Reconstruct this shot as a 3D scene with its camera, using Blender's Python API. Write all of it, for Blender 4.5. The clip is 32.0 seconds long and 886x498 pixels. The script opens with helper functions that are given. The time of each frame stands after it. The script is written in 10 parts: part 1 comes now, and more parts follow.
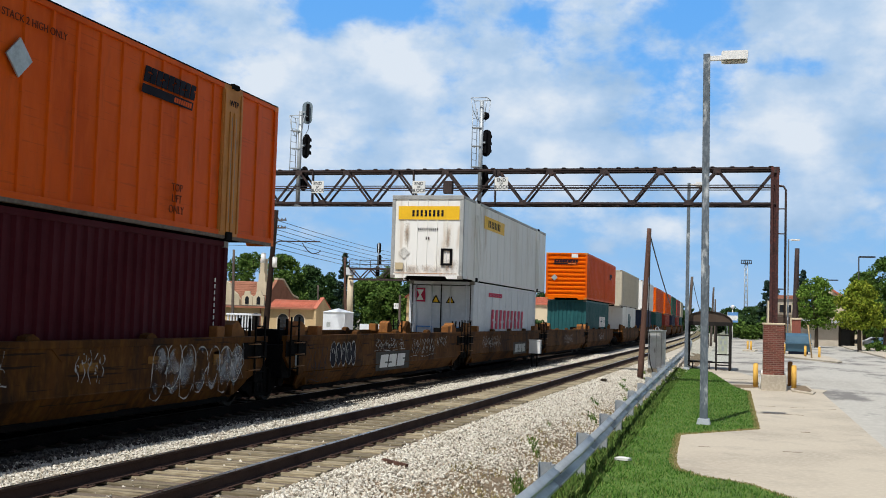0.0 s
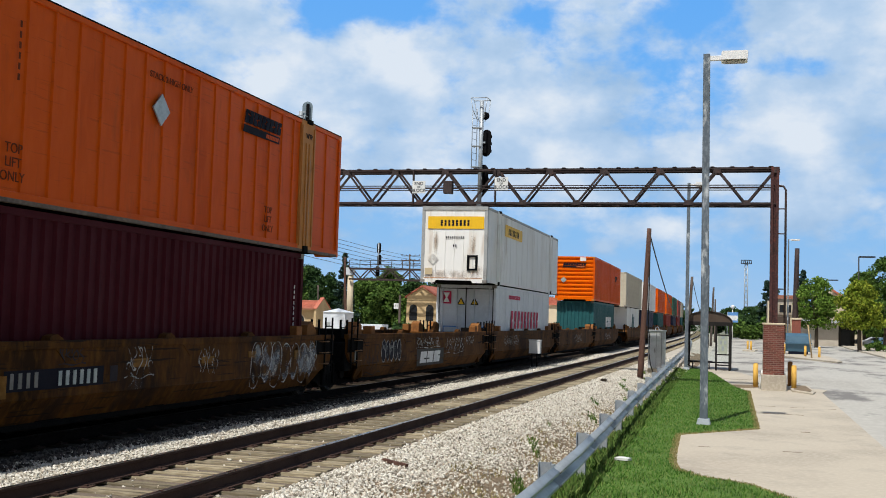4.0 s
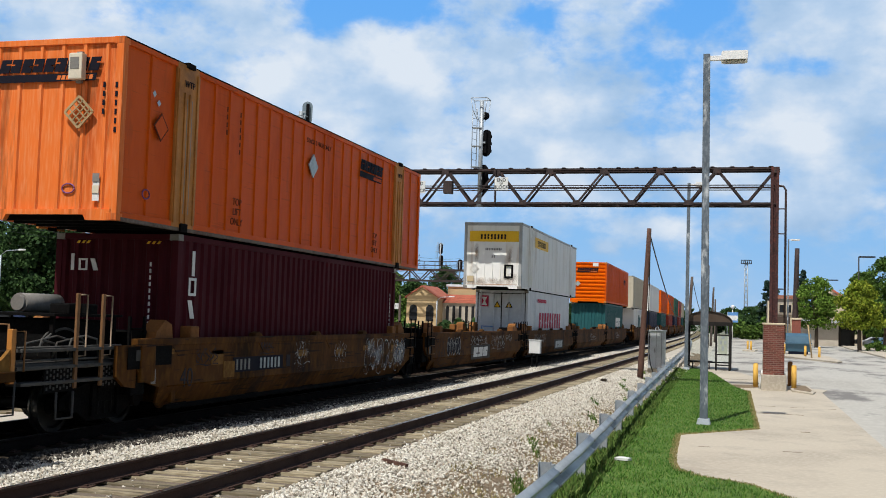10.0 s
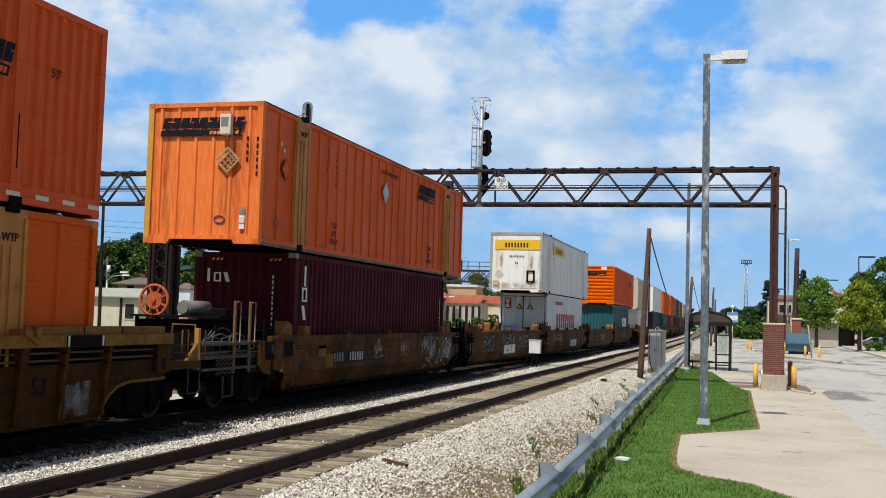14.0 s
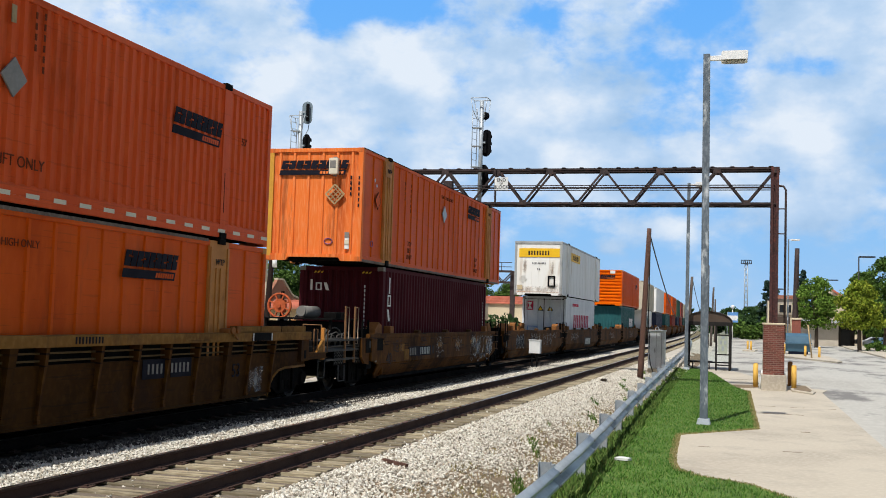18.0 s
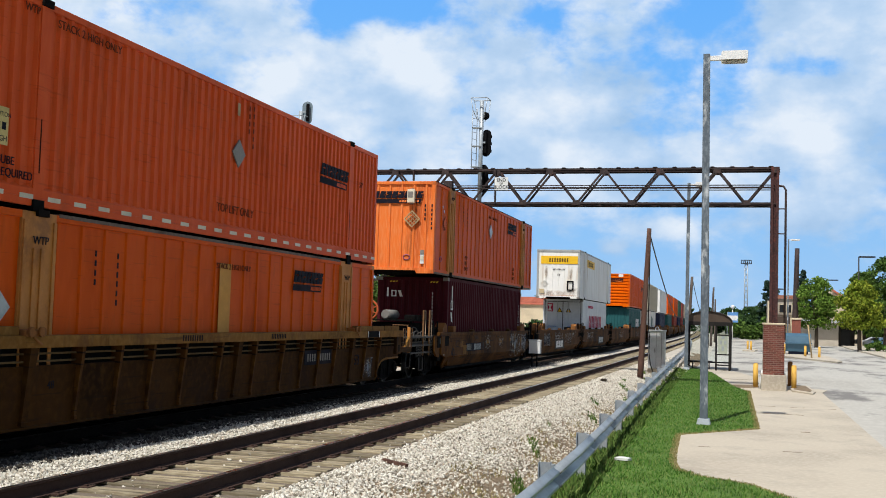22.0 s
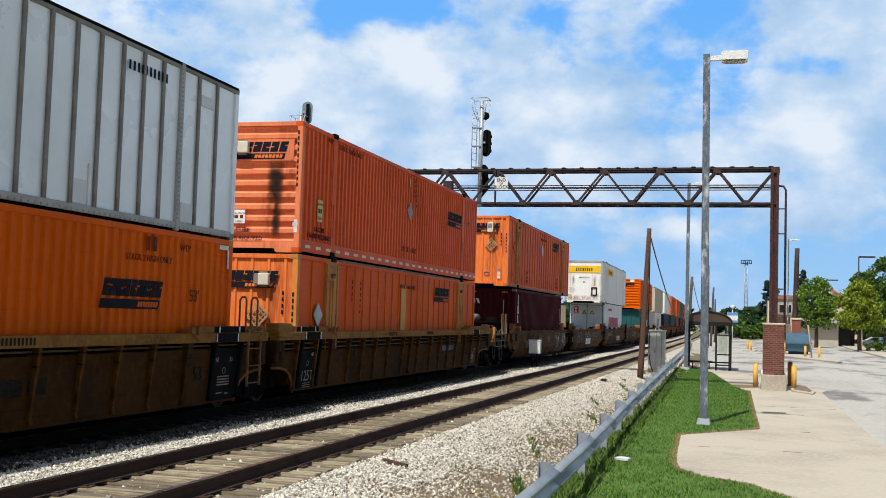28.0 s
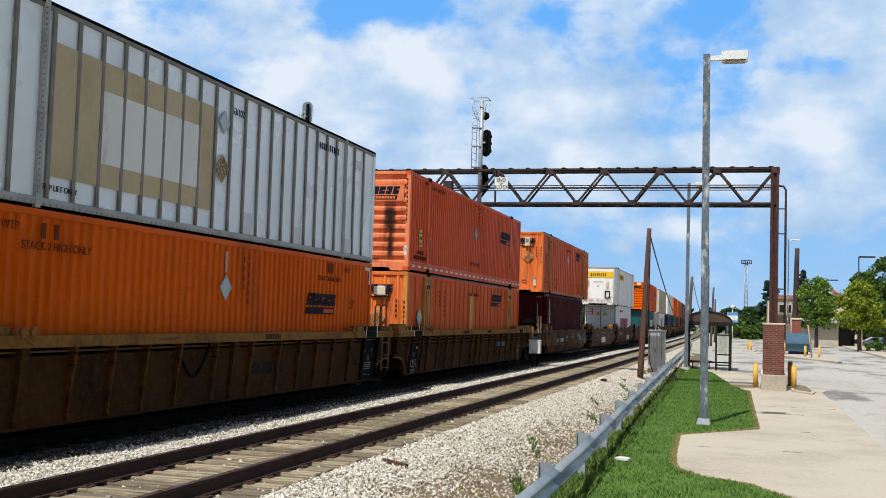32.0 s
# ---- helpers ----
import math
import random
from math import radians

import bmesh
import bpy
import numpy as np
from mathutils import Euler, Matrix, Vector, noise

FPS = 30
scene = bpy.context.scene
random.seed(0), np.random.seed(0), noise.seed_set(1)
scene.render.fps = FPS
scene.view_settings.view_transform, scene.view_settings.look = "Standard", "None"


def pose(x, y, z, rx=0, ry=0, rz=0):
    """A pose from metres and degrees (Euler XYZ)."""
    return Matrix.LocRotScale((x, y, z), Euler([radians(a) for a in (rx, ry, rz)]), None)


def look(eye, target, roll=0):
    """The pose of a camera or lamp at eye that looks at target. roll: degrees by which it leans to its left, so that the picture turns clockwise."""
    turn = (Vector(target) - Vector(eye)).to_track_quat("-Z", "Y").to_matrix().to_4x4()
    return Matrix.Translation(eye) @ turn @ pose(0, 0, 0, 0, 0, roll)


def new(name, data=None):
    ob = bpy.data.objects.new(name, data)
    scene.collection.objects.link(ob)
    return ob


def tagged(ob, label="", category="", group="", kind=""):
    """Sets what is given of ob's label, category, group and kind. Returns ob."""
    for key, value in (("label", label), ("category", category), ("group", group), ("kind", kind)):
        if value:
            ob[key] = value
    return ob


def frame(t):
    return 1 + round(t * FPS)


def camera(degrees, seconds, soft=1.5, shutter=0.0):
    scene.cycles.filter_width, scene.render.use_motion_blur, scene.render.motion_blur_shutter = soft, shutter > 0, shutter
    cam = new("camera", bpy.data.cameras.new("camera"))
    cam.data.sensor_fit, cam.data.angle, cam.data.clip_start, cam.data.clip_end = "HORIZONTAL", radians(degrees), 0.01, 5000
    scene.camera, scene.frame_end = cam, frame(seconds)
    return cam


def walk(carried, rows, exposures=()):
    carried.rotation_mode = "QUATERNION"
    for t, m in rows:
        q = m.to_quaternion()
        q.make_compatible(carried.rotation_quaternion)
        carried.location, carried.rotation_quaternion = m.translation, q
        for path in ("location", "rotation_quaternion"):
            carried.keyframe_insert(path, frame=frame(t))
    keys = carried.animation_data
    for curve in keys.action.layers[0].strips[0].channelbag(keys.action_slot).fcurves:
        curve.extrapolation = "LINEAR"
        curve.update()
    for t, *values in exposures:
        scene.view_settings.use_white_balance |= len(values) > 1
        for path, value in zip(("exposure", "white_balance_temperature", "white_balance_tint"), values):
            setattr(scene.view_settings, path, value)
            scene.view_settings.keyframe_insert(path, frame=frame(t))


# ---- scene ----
# ---- camera: stands still beside the tracks ----
cam = camera(44.21, 32.0, soft=0.95)
EYE = Vector((0.0, 0.0, 1.898))
YAW, TILT, ROLL = radians(-15.6), radians(3.552), 1.749
AIM = EYE + Vector((math.sin(YAW) * math.cos(TILT), math.cos(YAW) * math.cos(TILT), math.sin(TILT)))
walk(cam, [(0.0, look(EYE, AIM, ROLL)), (32.0, look(EYE, AIM, ROLL))], [(0.0, -0.03), (13.0, -0.03), (19.0, 0.07), (32.0, 0.07)])

# ---- daylight: sky and one sun, behind the camera ----
SUN_AZ, SUN_EL = radians(193.0), radians(60.5)      # clockwise from +y
world = bpy.data.worlds.new("world")
scene.world = world
world.use_nodes = True
wn = world.node_tree.nodes
bg = wn["Background"]
sky = wn.new("ShaderNodeTexSky")
sky.sky_type = "NISHITA"
sky.sun_disc = False
sky.sun_elevation = SUN_EL
sky.sun_rotation = SUN_AZ
sky.dust_density = 1.5
world.node_tree.links.new(sky.outputs["Color"], bg.inputs["Color"])
bg.inputs["Strength"].default_value = 0.072
sun = new("sun", bpy.data.lights.new("sun", "SUN"))
sun.data.energy = 4.2
sun.data.angle = radians(0.53)
sun.data.color = (1.0, 0.972, 0.92)
to_sun = Vector((math.sin(SUN_AZ) * math.cos(SUN_EL), math.cos(SUN_AZ) * math.cos(SUN_EL), math.sin(SUN_EL)))
sun.matrix_world = look(to_sun * 60, (0, 0, 0))

# ---- materials ----
def mat(name, base, rough=0.7, metal=0.0, dark=None, light=None, scale=3.0, fine=40.0, amount=0.6, bump=0.15, stretch=(1, 1, 1),
        piece=0.0, spec=0.28, rust=None, rust_amount=0.0, rust_scale=1.2, rust_at=0.56, scratch=None, scratch_amount=0.7):
    """A surface: base colour, broad stains towards dark, fine grain towards light, optional rust, relief; piece: spread from piece to piece."""
    m = bpy.data.materials.new(name)
    m.use_nodes = True
    nt, p = m.node_tree, m.node_tree.nodes["Principled BSDF"]
    L = nt.links.new
    dark = dark or tuple(c * 0.6 for c in base)
    light = light or tuple(min(1, c * 1.25 + 0.01) for c in base)
    co = nt.nodes.new("ShaderNodeTexCoord")
    mp = nt.nodes.new("ShaderNodeMapping")
    mp.inputs["Scale"].default_value = stretch
    L(co.outputs["Object"], mp.inputs["Vector"])
    big = nt.nodes.new("ShaderNodeTexNoise")
    big.inputs["Scale"].default_value = scale
    big.inputs["Detail"].default_value = 5
    small = nt.nodes.new("ShaderNodeTexNoise")
    small.inputs["Scale"].default_value = fine
    small.inputs["Detail"].default_value = 3
    for n in (big, small):
        L(mp.outputs["Vector"], n.inputs["Vector"])

    def ramp(src, lo, hi, c0, c1):
        r = nt.nodes.new("ShaderNodeMapRange")
        r.inputs["From Min"].default_value, r.inputs["From Max"].default_value = lo, hi
        r.inputs["To Min"].default_value, r.inputs["To Max"].default_value = c0, c1
        L(src, r.inputs["Value"])
        return r.outputs["Result"]

    def mix(fac, a, b):
        x = nt.nodes.new("ShaderNodeMix")
        x.data_type = "RGBA"
        L(fac, x.inputs["Factor"])
        for v, s in ((a, x.inputs["A"]), (b, x.inputs["B"])):
            if isinstance(v, tuple):
                s.default_value = (*v, 1)
            else:
                L(v, s)
        return x.outputs["Result"]
    col = mix(ramp(big.outputs["Fac"], 0.48, 0.7, 0, amount), base, dark)
    col = mix(ramp(small.outputs["Fac"], 0.45, 0.75, 0, amount * 0.8), col, light)
    if rust:
        rn = nt.nodes.new("ShaderNodeTexNoise")
        rn.inputs["Scale"].default_value = rust_scale
        rn.inputs["Detail"].default_value = 7
        rn.inputs["Roughness"].default_value = 0.65
        L(mp.outputs["Vector"], rn.inputs["Vector"])
        col = mix(ramp(rn.outputs["Fac"], rust_at, rust_at + 0.1, 0, rust_amount), col, rust)
    if scratch:
        # dark scrapes that run along the side, and streaks that run down
        for sc, lo, hi, amt in (((1, 0.45, 11), 0.6, 0.64, scratch_amount), ((1, 4.5, 0.5), 0.56, 0.7, scratch_amount * 0.6)):
            m2 = nt.nodes.new("ShaderNodeMapping")
            m2.inputs["Scale"].default_value = sc
            L(co.outputs["Object"], m2.inputs["Vector"])
            sn = nt.nodes.new("ShaderNodeTexNoise")
            sn.inputs["Scale"].default_value, sn.inputs["Detail"].default_value, sn.inputs["Roughness"].default_value = 1.6, 5, 0.6
            L(m2.outputs["Vector"], sn.inputs["Vector"])
            col = mix(ramp(sn.outputs["Fac"], lo, hi, 0, amt), col, scratch)
    if piece:
        oi = nt.nodes.new("ShaderNodeObjectInfo")
        hs = nt.nodes.new("ShaderNodeHueSaturation")
        L(ramp(oi.outputs["Random"], 0, 1, 1 - piece, 1 + piece), hs.inputs["Value"])
        L(col, hs.inputs["Color"])
        col = hs.outputs["Color"]
    L(col, p.inputs["Base Color"])
    L(ramp(big.outputs["Fac"], 0.3, 0.7, max(0.05, rough - 0.1), min(1, rough + 0.1)), p.inputs["Roughness"])
    p.inputs["Metallic"].default_value = metal
    p.inputs["Specular IOR Level"].default_value = spec
    if bump:
        b = nt.nodes.new("ShaderNodeBump")
        b.inputs["Strength"].default_value = bump
        b.inputs["Distance"].default_value = 0.02
        L(small.outputs["Fac"], b.inputs["Height"])
        L(b.outputs["Normal"], p.inputs["Normal"])
    return m


def island_mat(name, colors, rough=0.9, bump=0.3, fine=30.0, sheen=0.0):
    """A surface whose joined pieces differ by island: colours spread over a ramp."""
    m = bpy.data.materials.new(name)
    m.use_nodes = True
    nt, p = m.node_tree, m.node_tree.nodes["Principled BSDF"]
    g = nt.nodes.new("ShaderNodeNewGeometry")
    r = nt.nodes.new("ShaderNodeValToRGB")
    while len(r.color_ramp.elements) < len(colors):
        r.color_ramp.elements.new(0.5)
    for i, (e, c) in enumerate(zip(r.color_ramp.elements, colors)):
        e.position, e.color = i / max(1, len(colors) - 1), (*c, 1)
    nt.links.new(g.outputs["Random Per Island"], r.inputs["Fac"])
    nt.links.new(r.outputs["Color"], p.inputs["Base Color"])
    p.inputs["Roughness"].default_value = rough
    p.inputs["Specular IOR Level"].default_value = 0.25
    return m


def worn(name, base, cover, lo=0.4, hi=0.6, scale=3.0, stretch=(1, 1, 1), across=False):
    """Thin paint or soot that has gone patchy: bare between the patches, and at both sides when across."""
    m = mat(name, base, 0.9, amount=0.4, bump=0.0)
    nt, p = m.node_tree, m.node_tree.nodes["Principled BSDF"]
    co, mp, n, r = [nt.nodes.new("ShaderNode" + k) for k in ("TexCoord", "Mapping", "TexNoise", "MapRange")]
    mp.inputs["Scale"].default_value = stretch
    n.inputs["Scale"].default_value, n.inputs["Detail"].default_value = scale, 6
    r.inputs["From Min"].default_value, r.inputs["From Max"].default_value, r.inputs["To Max"].default_value = lo, hi, cover
    nt.links.new(co.outputs["Object"], mp.inputs["Vector"])
    nt.links.new(mp.outputs["Vector"], n.inputs["Vector"])
    nt.links.new(n.outputs["Fac"], r.inputs["Value"])
    out = r.outputs["Result"]
    if across:
        sp = nt.nodes.new("ShaderNodeSeparateXYZ")
        nt.links.new(co.outputs["Generated"], sp.inputs["Vector"])
        for axis in ("X", "Z"):
            a, b = nt.nodes.new("ShaderNodeMath"), nt.nodes.new("ShaderNodeMath")
            a.operation, b.operation = "PINGPONG", "MULTIPLY"
            a.inputs[1].default_value = 0.5
            nt.links.new(sp.outputs[axis], a.inputs[0])
            nt.links.new(a.outputs[0], b.inputs[0])
            b.inputs[1].default_value = 2.6
            b.use_clamp = True
            c = nt.nodes.new("ShaderNodeMath")
            c.operation = "MULTIPLY"
            nt.links.new(out, c.inputs[0])
            nt.links.new(b.outputs[0], c.inputs[1])
            out = c.outputs[0]
    nt.links.new(out, p.inputs["Alpha"])
    return m


def plain(name, base, rough=0.6, metal=0.0):
    return mat(name, base, rough, metal, amount=0.35, bump=0.05)


RUST = (0.12, 0.045, 0.02)
M = dict(
    ground=mat("ground_dirt", (0.2, 0.19, 0.14), 0.95, scale=0.3, fine=6, dark=(0.08, 0.11, 0.04)),
    ballast=mat("ballast_bed", (0.49, 0.445, 0.37), 0.95, dark=(0.27, 0.23, 0.185), light=(0.66, 0.61, 0.53), scale=0.8, fine=22, amount=0.8, bump=0.9),
    dirt=mat("cinder_dirt", (0.2, 0.145, 0.088), 0.95, dark=(0.085, 0.06, 0.036), light=(0.33, 0.26, 0.18), scale=1.4, fine=30, amount=0.9, bump=0.9),
    # rails of the train's track, darkened in colour for the train's shade
    railside_dark=mat("shade_dark_rail_side", (0.012, 0.009, 0.008), 0.85, 0.0, scale=2, fine=30, spec=0.06),
    rail_dull=mat("shade_dark_railhead_steel", (0.045, 0.04, 0.036), 0.6, 0.3, amount=0.4, bump=0.03, spec=0.15),
    ink_faded=mat("faded_brown_stencil_ink", (0.15, 0.035, 0.012), 0.8, amount=0.7, scale=6, bump=0.02, spec=0.1),
    steel=mat("rail_steel", (0.5, 0.48, 0.46), 0.3, 1.0, amount=0.3, bump=0.03),
    railside=mat("rail_side", (0.066, 0.039, 0.03), 0.85, 0.0, dark=(0.035, 0.022, 0.018), scale=2, fine=30, spec=0.12),
    tie=mat("tie_timber", (0.3, 0.25, 0.16), 0.9, dark=(0.1, 0.08, 0.05), light=(0.46, 0.4, 0.28), scale=1.8, fine=18, amount=1.0, bump=0.8, stretch=(0.3, 3.5, 3), piece=0.35, rust=(0.07, 0.055, 0.035), rust_amount=0.85, rust_scale=2.4, rust_at=0.53),
    concrete=mat("concrete", (0.5, 0.44, 0.345), 0.9, dark=(0.37, 0.32, 0.255), light=(0.58, 0.52, 0.42), scale=0.35, fine=10, amount=0.8, bump=0.12, rust=(0.34, 0.3, 0.245), rust_amount=0.45, rust_scale=0.8),
    # the rust slot lays random dark patches on the road
    road=mat("road_concrete", (0.45, 0.43, 0.38), 0.9, dark=(0.35, 0.325, 0.285), light=(0.56, 0.54, 0.48), scale=0.25, fine=5, amount=0.7, bump=0.1, stretch=(1.0, 0.4, 1), rust=(0.17, 0.16, 0.15), rust_amount=0.9, rust_scale=0.3, rust_at=0.505),
    grass=mat("lawn", (0.08, 0.16, 0.022), 0.95, dark=(0.03, 0.07, 0.01), light=(0.15, 0.2, 0.05), scale=1.2, fine=18, amount=0.8, bump=0.6),
    blades=island_mat("grass_blades", [(0.035, 0.09, 0.01), (0.055, 0.145, 0.017), (0.078, 0.195, 0.025), (0.14, 0.26, 0.045), (0.26, 0.29, 0.1)]),
    weeds=island_mat("weed_leaves", [(0.045, 0.09, 0.014), (0.09, 0.17, 0.03), (0.17, 0.22, 0.06)]),
    stones=island_mat("ballast_stone", [(0.19, 0.17, 0.135), (0.5, 0.46, 0.375), (0.69, 0.655, 0.56), (0.78, 0.75, 0.67), (0.52, 0.44, 0.34)]),
    # near-black stones: the train's shadow given as stone colour
    stones_dark=island_mat("shade_dark_stone", [(0.02, 0.017, 0.014), (0.07, 0.06, 0.05), (0.15, 0.135, 0.115)]),
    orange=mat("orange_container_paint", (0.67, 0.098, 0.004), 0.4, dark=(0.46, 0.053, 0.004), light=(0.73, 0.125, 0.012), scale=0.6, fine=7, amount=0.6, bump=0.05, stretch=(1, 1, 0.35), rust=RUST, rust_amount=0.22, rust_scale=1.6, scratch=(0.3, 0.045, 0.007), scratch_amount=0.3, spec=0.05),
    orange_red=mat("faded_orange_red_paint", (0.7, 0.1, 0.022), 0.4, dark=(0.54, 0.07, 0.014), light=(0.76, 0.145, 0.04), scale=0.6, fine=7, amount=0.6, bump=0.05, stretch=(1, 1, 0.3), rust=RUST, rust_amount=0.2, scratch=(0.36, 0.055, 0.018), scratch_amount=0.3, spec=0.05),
    orange_deep=mat("deep_orange_paint", (0.74, 0.122, 0.002), 0.4, dark=(0.5, 0.07, 0.002), light=(0.78, 0.16, 0.005), scale=0.5, fine=6, amount=0.6, bump=0.05, stretch=(1, 1, 0.3), rust=(0.06, 0.03, 0.02), rust_amount=0.3, rust_scale=0.6, scratch=(0.5, 0.08, 0.004), scratch_amount=0.3, spec=0.05),
    # end paints are lighter copies of the side paints, with sunlight in the colour
    salmon_end=mat("sunlit_salmon_end_paint", (0.82, 0.235, 0.1), 0.6, dark=(0.56, 0.13, 0.05), light=(0.85, 0.32, 0.17), scale=1.0, fine=10, amount=0.7, bump=0.05, stretch=(2.2, 2.2, 0.25), rust=RUST, rust_amount=0.45, rust_scale=1.4, spec=0.1),
    orange_end=mat("sunlit_orange_end_paint", (0.82, 0.19, 0.036), 0.6, dark=(0.56, 0.1, 0.02), light=(0.85, 0.32, 0.13), scale=1.0, fine=10, amount=0.85, bump=0.05, stretch=(2.2, 2.2, 0.25), rust=RUST, rust_amount=0.5, rust_scale=1.4, spec=0.1),
    ochre=mat("ochre_post_paint", (0.5, 0.205, 0.042), 0.6, dark=(0.32, 0.12, 0.03), scale=1.5, fine=12, rust=RUST, rust_amount=0.5),
    label_yellow=mat("faded_label_yellow", (0.62, 0.5, 0.2), 0.7, dark=(0.45, 0.34, 0.12), scale=5, fine=25, amount=0.6, bump=0.02),
    amber_post=mat("worn_amber_post_paint", (0.7, 0.25, 0.04), 0.6, dark=(0.5, 0.16, 0.03), light=(0.75, 0.36, 0.1), scale=1.5, fine=12, rust=RUST, rust_amount=0.4),
    yellow_post=mat("yellow_post_paint", (0.6, 0.3, 0.035), 0.6, dark=(0.4, 0.2, 0.04), scale=1.5, fine=12, rust=RUST, rust_amount=0.4),
    maroon=mat("maroon_container_paint", (0.06, 0.0055, 0.0105), 0.75, dark=(0.033, 0.0035, 0.0065), light=(0.074, 0.0095, 0.015), scale=0.7, fine=8, amount=0.5, bump=0.04, spec=0.14),
    white_box=mat("white_container_paint", (0.8, 0.8, 0.77), 0.5, dark=(0.66, 0.63, 0.56), light=(0.86, 0.86, 0.84), scale=0.6, fine=6, amount=0.6, bump=0.04, stretch=(1, 1, 0.3), rust=(0.34, 0.2, 0.11), rust_amount=0.4, rust_scale=0.9),
    ribbed_white=mat("white_panel_paint", (0.86, 0.915, 0.945), 0.3, spec=1.0, dark=(0.76, 0.8, 0.83), light=(0.9, 0.94, 0.97), scale=0.5, fine=6, amount=0.6, bump=0.03, rust=(0.68, 0.74, 0.77), rust_amount=0.4, rust_scale=1.1),
    panel_post=mat("galvanised_panel_post", (0.24, 0.225, 0.205), 0.6, 0.1, scale=2, fine=20, rust=(0.16, 0.11, 0.07), rust_amount=0.5),
    rail_grey=mat("grey_riveted_rail", (0.38, 0.39, 0.385), 0.55, 0.1, dark=(0.22, 0.215, 0.2), scale=1.5, fine=22, amount=0.8),
    target=mat("grey_blue_target_plate", (0.2, 0.26, 0.3), 0.6, scale=3, fine=20),
    tan_patch=mat("tan_patch_film", (0.55, 0.44, 0.27), 0.6, scale=1, fine=9, amount=0.4),
    pale_box=mat("pale_blue_white_paint", (0.66, 0.69, 0.72), 0.5, dark=(0.5, 0.53, 0.57), scale=0.7, fine=7, amount=0.5, bump=0.04),
    teal=mat("teal_container_paint", (0.02, 0.105, 0.11), 0.55, scale=0.7, fine=7, amount=0.5),
    tan_box=mat("tan_container_paint", (0.52, 0.47, 0.36), 0.6, scale=0.7, fine=7, amount=0.5, rust=RUST, rust_amount=0.2),
    navy=mat("navy_container_paint", (0.02, 0.03, 0.075), 0.55, scale=0.7, fine=7, amount=0.5),
    green_box=mat("green_container_paint", (0.02, 0.09, 0.05), 0.55, scale=0.7, fine=7, amount=0.5),
    red_box=mat("red_container_paint", (0.3, 0.045, 0.03), 0.55, scale=0.7, fine=7, amount=0.5),
    roof_grey=mat("weathered_roof_metal", (0.22, 0.2, 0.18), 0.6, 0.3, scale=1, fine=9, rust=RUST, rust_amount=0.4),
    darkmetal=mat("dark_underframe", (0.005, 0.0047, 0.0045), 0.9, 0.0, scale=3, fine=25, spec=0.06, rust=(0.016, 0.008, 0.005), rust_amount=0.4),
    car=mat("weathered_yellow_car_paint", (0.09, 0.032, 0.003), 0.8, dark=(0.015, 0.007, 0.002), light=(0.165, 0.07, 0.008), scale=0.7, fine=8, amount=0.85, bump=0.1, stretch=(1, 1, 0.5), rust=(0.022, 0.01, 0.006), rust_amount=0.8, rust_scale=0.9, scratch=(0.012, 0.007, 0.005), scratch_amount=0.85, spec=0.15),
    car2=mat("dark_yellow_car_paint", (0.055, 0.021, 0.002), 0.85, dark=(0.014, 0.006, 0.002), light=(0.085, 0.037, 0.005), scale=0.6, fine=8, amount=0.8, bump=0.1, rust=(0.03, 0.014, 0.008), rust_amount=0.7, rust_scale=0.9, scratch=(0.02, 0.01, 0.006), scratch_amount=0.5, spec=0.12),
    casting=mat("rusty_orange_casting", (0.25, 0.098, 0.022), 0.8, dark=(0.13, 0.05, 0.018), scale=3, fine=20, rust=(0.08, 0.032, 0.016), rust_amount=0.6, rust_scale=4),
    wheel=mat("wheel_steel", (0.012, 0.011, 0.01), 0.5, 0.2, scale=4, fine=30, amount=0.3, bump=0.03, spec=0.15),
    white_end=mat("stained_white_end_paint", (0.86, 0.85, 0.81), 0.5, dark=(0.72, 0.68, 0.58), light=(0.9, 0.89, 0.86), scale=1.2, fine=9, amount=0.55, bump=0.04, stretch=(2.2, 2.2, 0.3), rust=(0.4, 0.25, 0.13), rust_amount=0.35, rust_scale=1.3),
    bed=mat("shaded_dirt_track_bed", (0.15, 0.12, 0.09), 0.95, dark=(0.08, 0.065, 0.05), light=(0.26, 0.22, 0.17), scale=2, fine=30, amount=0.8, bump=0.6),
    dark_grey=mat("dark_grey_platform_steel", (0.05, 0.047, 0.042), 0.75, 0.0, scale=3, fine=25, rust=(0.06, 0.03, 0.015), rust_amount=0.4, spec=0.2),
    # chord tone, set lighter than car2 on the side sheets
    chord=mat("light_ochre_chord_paint", (0.23, 0.105, 0.016), 0.8, dark=(0.11, 0.05, 0.012), light=(0.33, 0.18, 0.045), scale=0.8, fine=10, amount=0.8, bump=0.1, rust=(0.1, 0.035, 0.012), rust_amount=0.6, rust_scale=1.1, scratch=(0.05, 0.024, 0.01), scratch_amount=0.5, spec=0.2),
    # timber and bed under the train, its shade mixed into their base colours
    tie_dark=mat("shade_dark_tie_timber", (0.045, 0.035, 0.025), 0.9, dark=(0.014, 0.011, 0.009), light=(0.1, 0.08, 0.055), scale=1.5, fine=14, amount=0.8, bump=0.5, stretch=(0.4, 3, 3), piece=0.25, spec=0.1),
    bed_dark=mat("shade_dark_bed", (0.018, 0.015, 0.012), 0.95, dark=(0.008, 0.007, 0.006), light=(0.04, 0.034, 0.027), scale=2, fine=30, amount=0.8, bump=0.6, spec=0.1),
    soot=worn("black_soot", (0.012, 0.011, 0.01), 1.0, 0.3, 0.6, 2.5, (1, 1, 0.6), True),
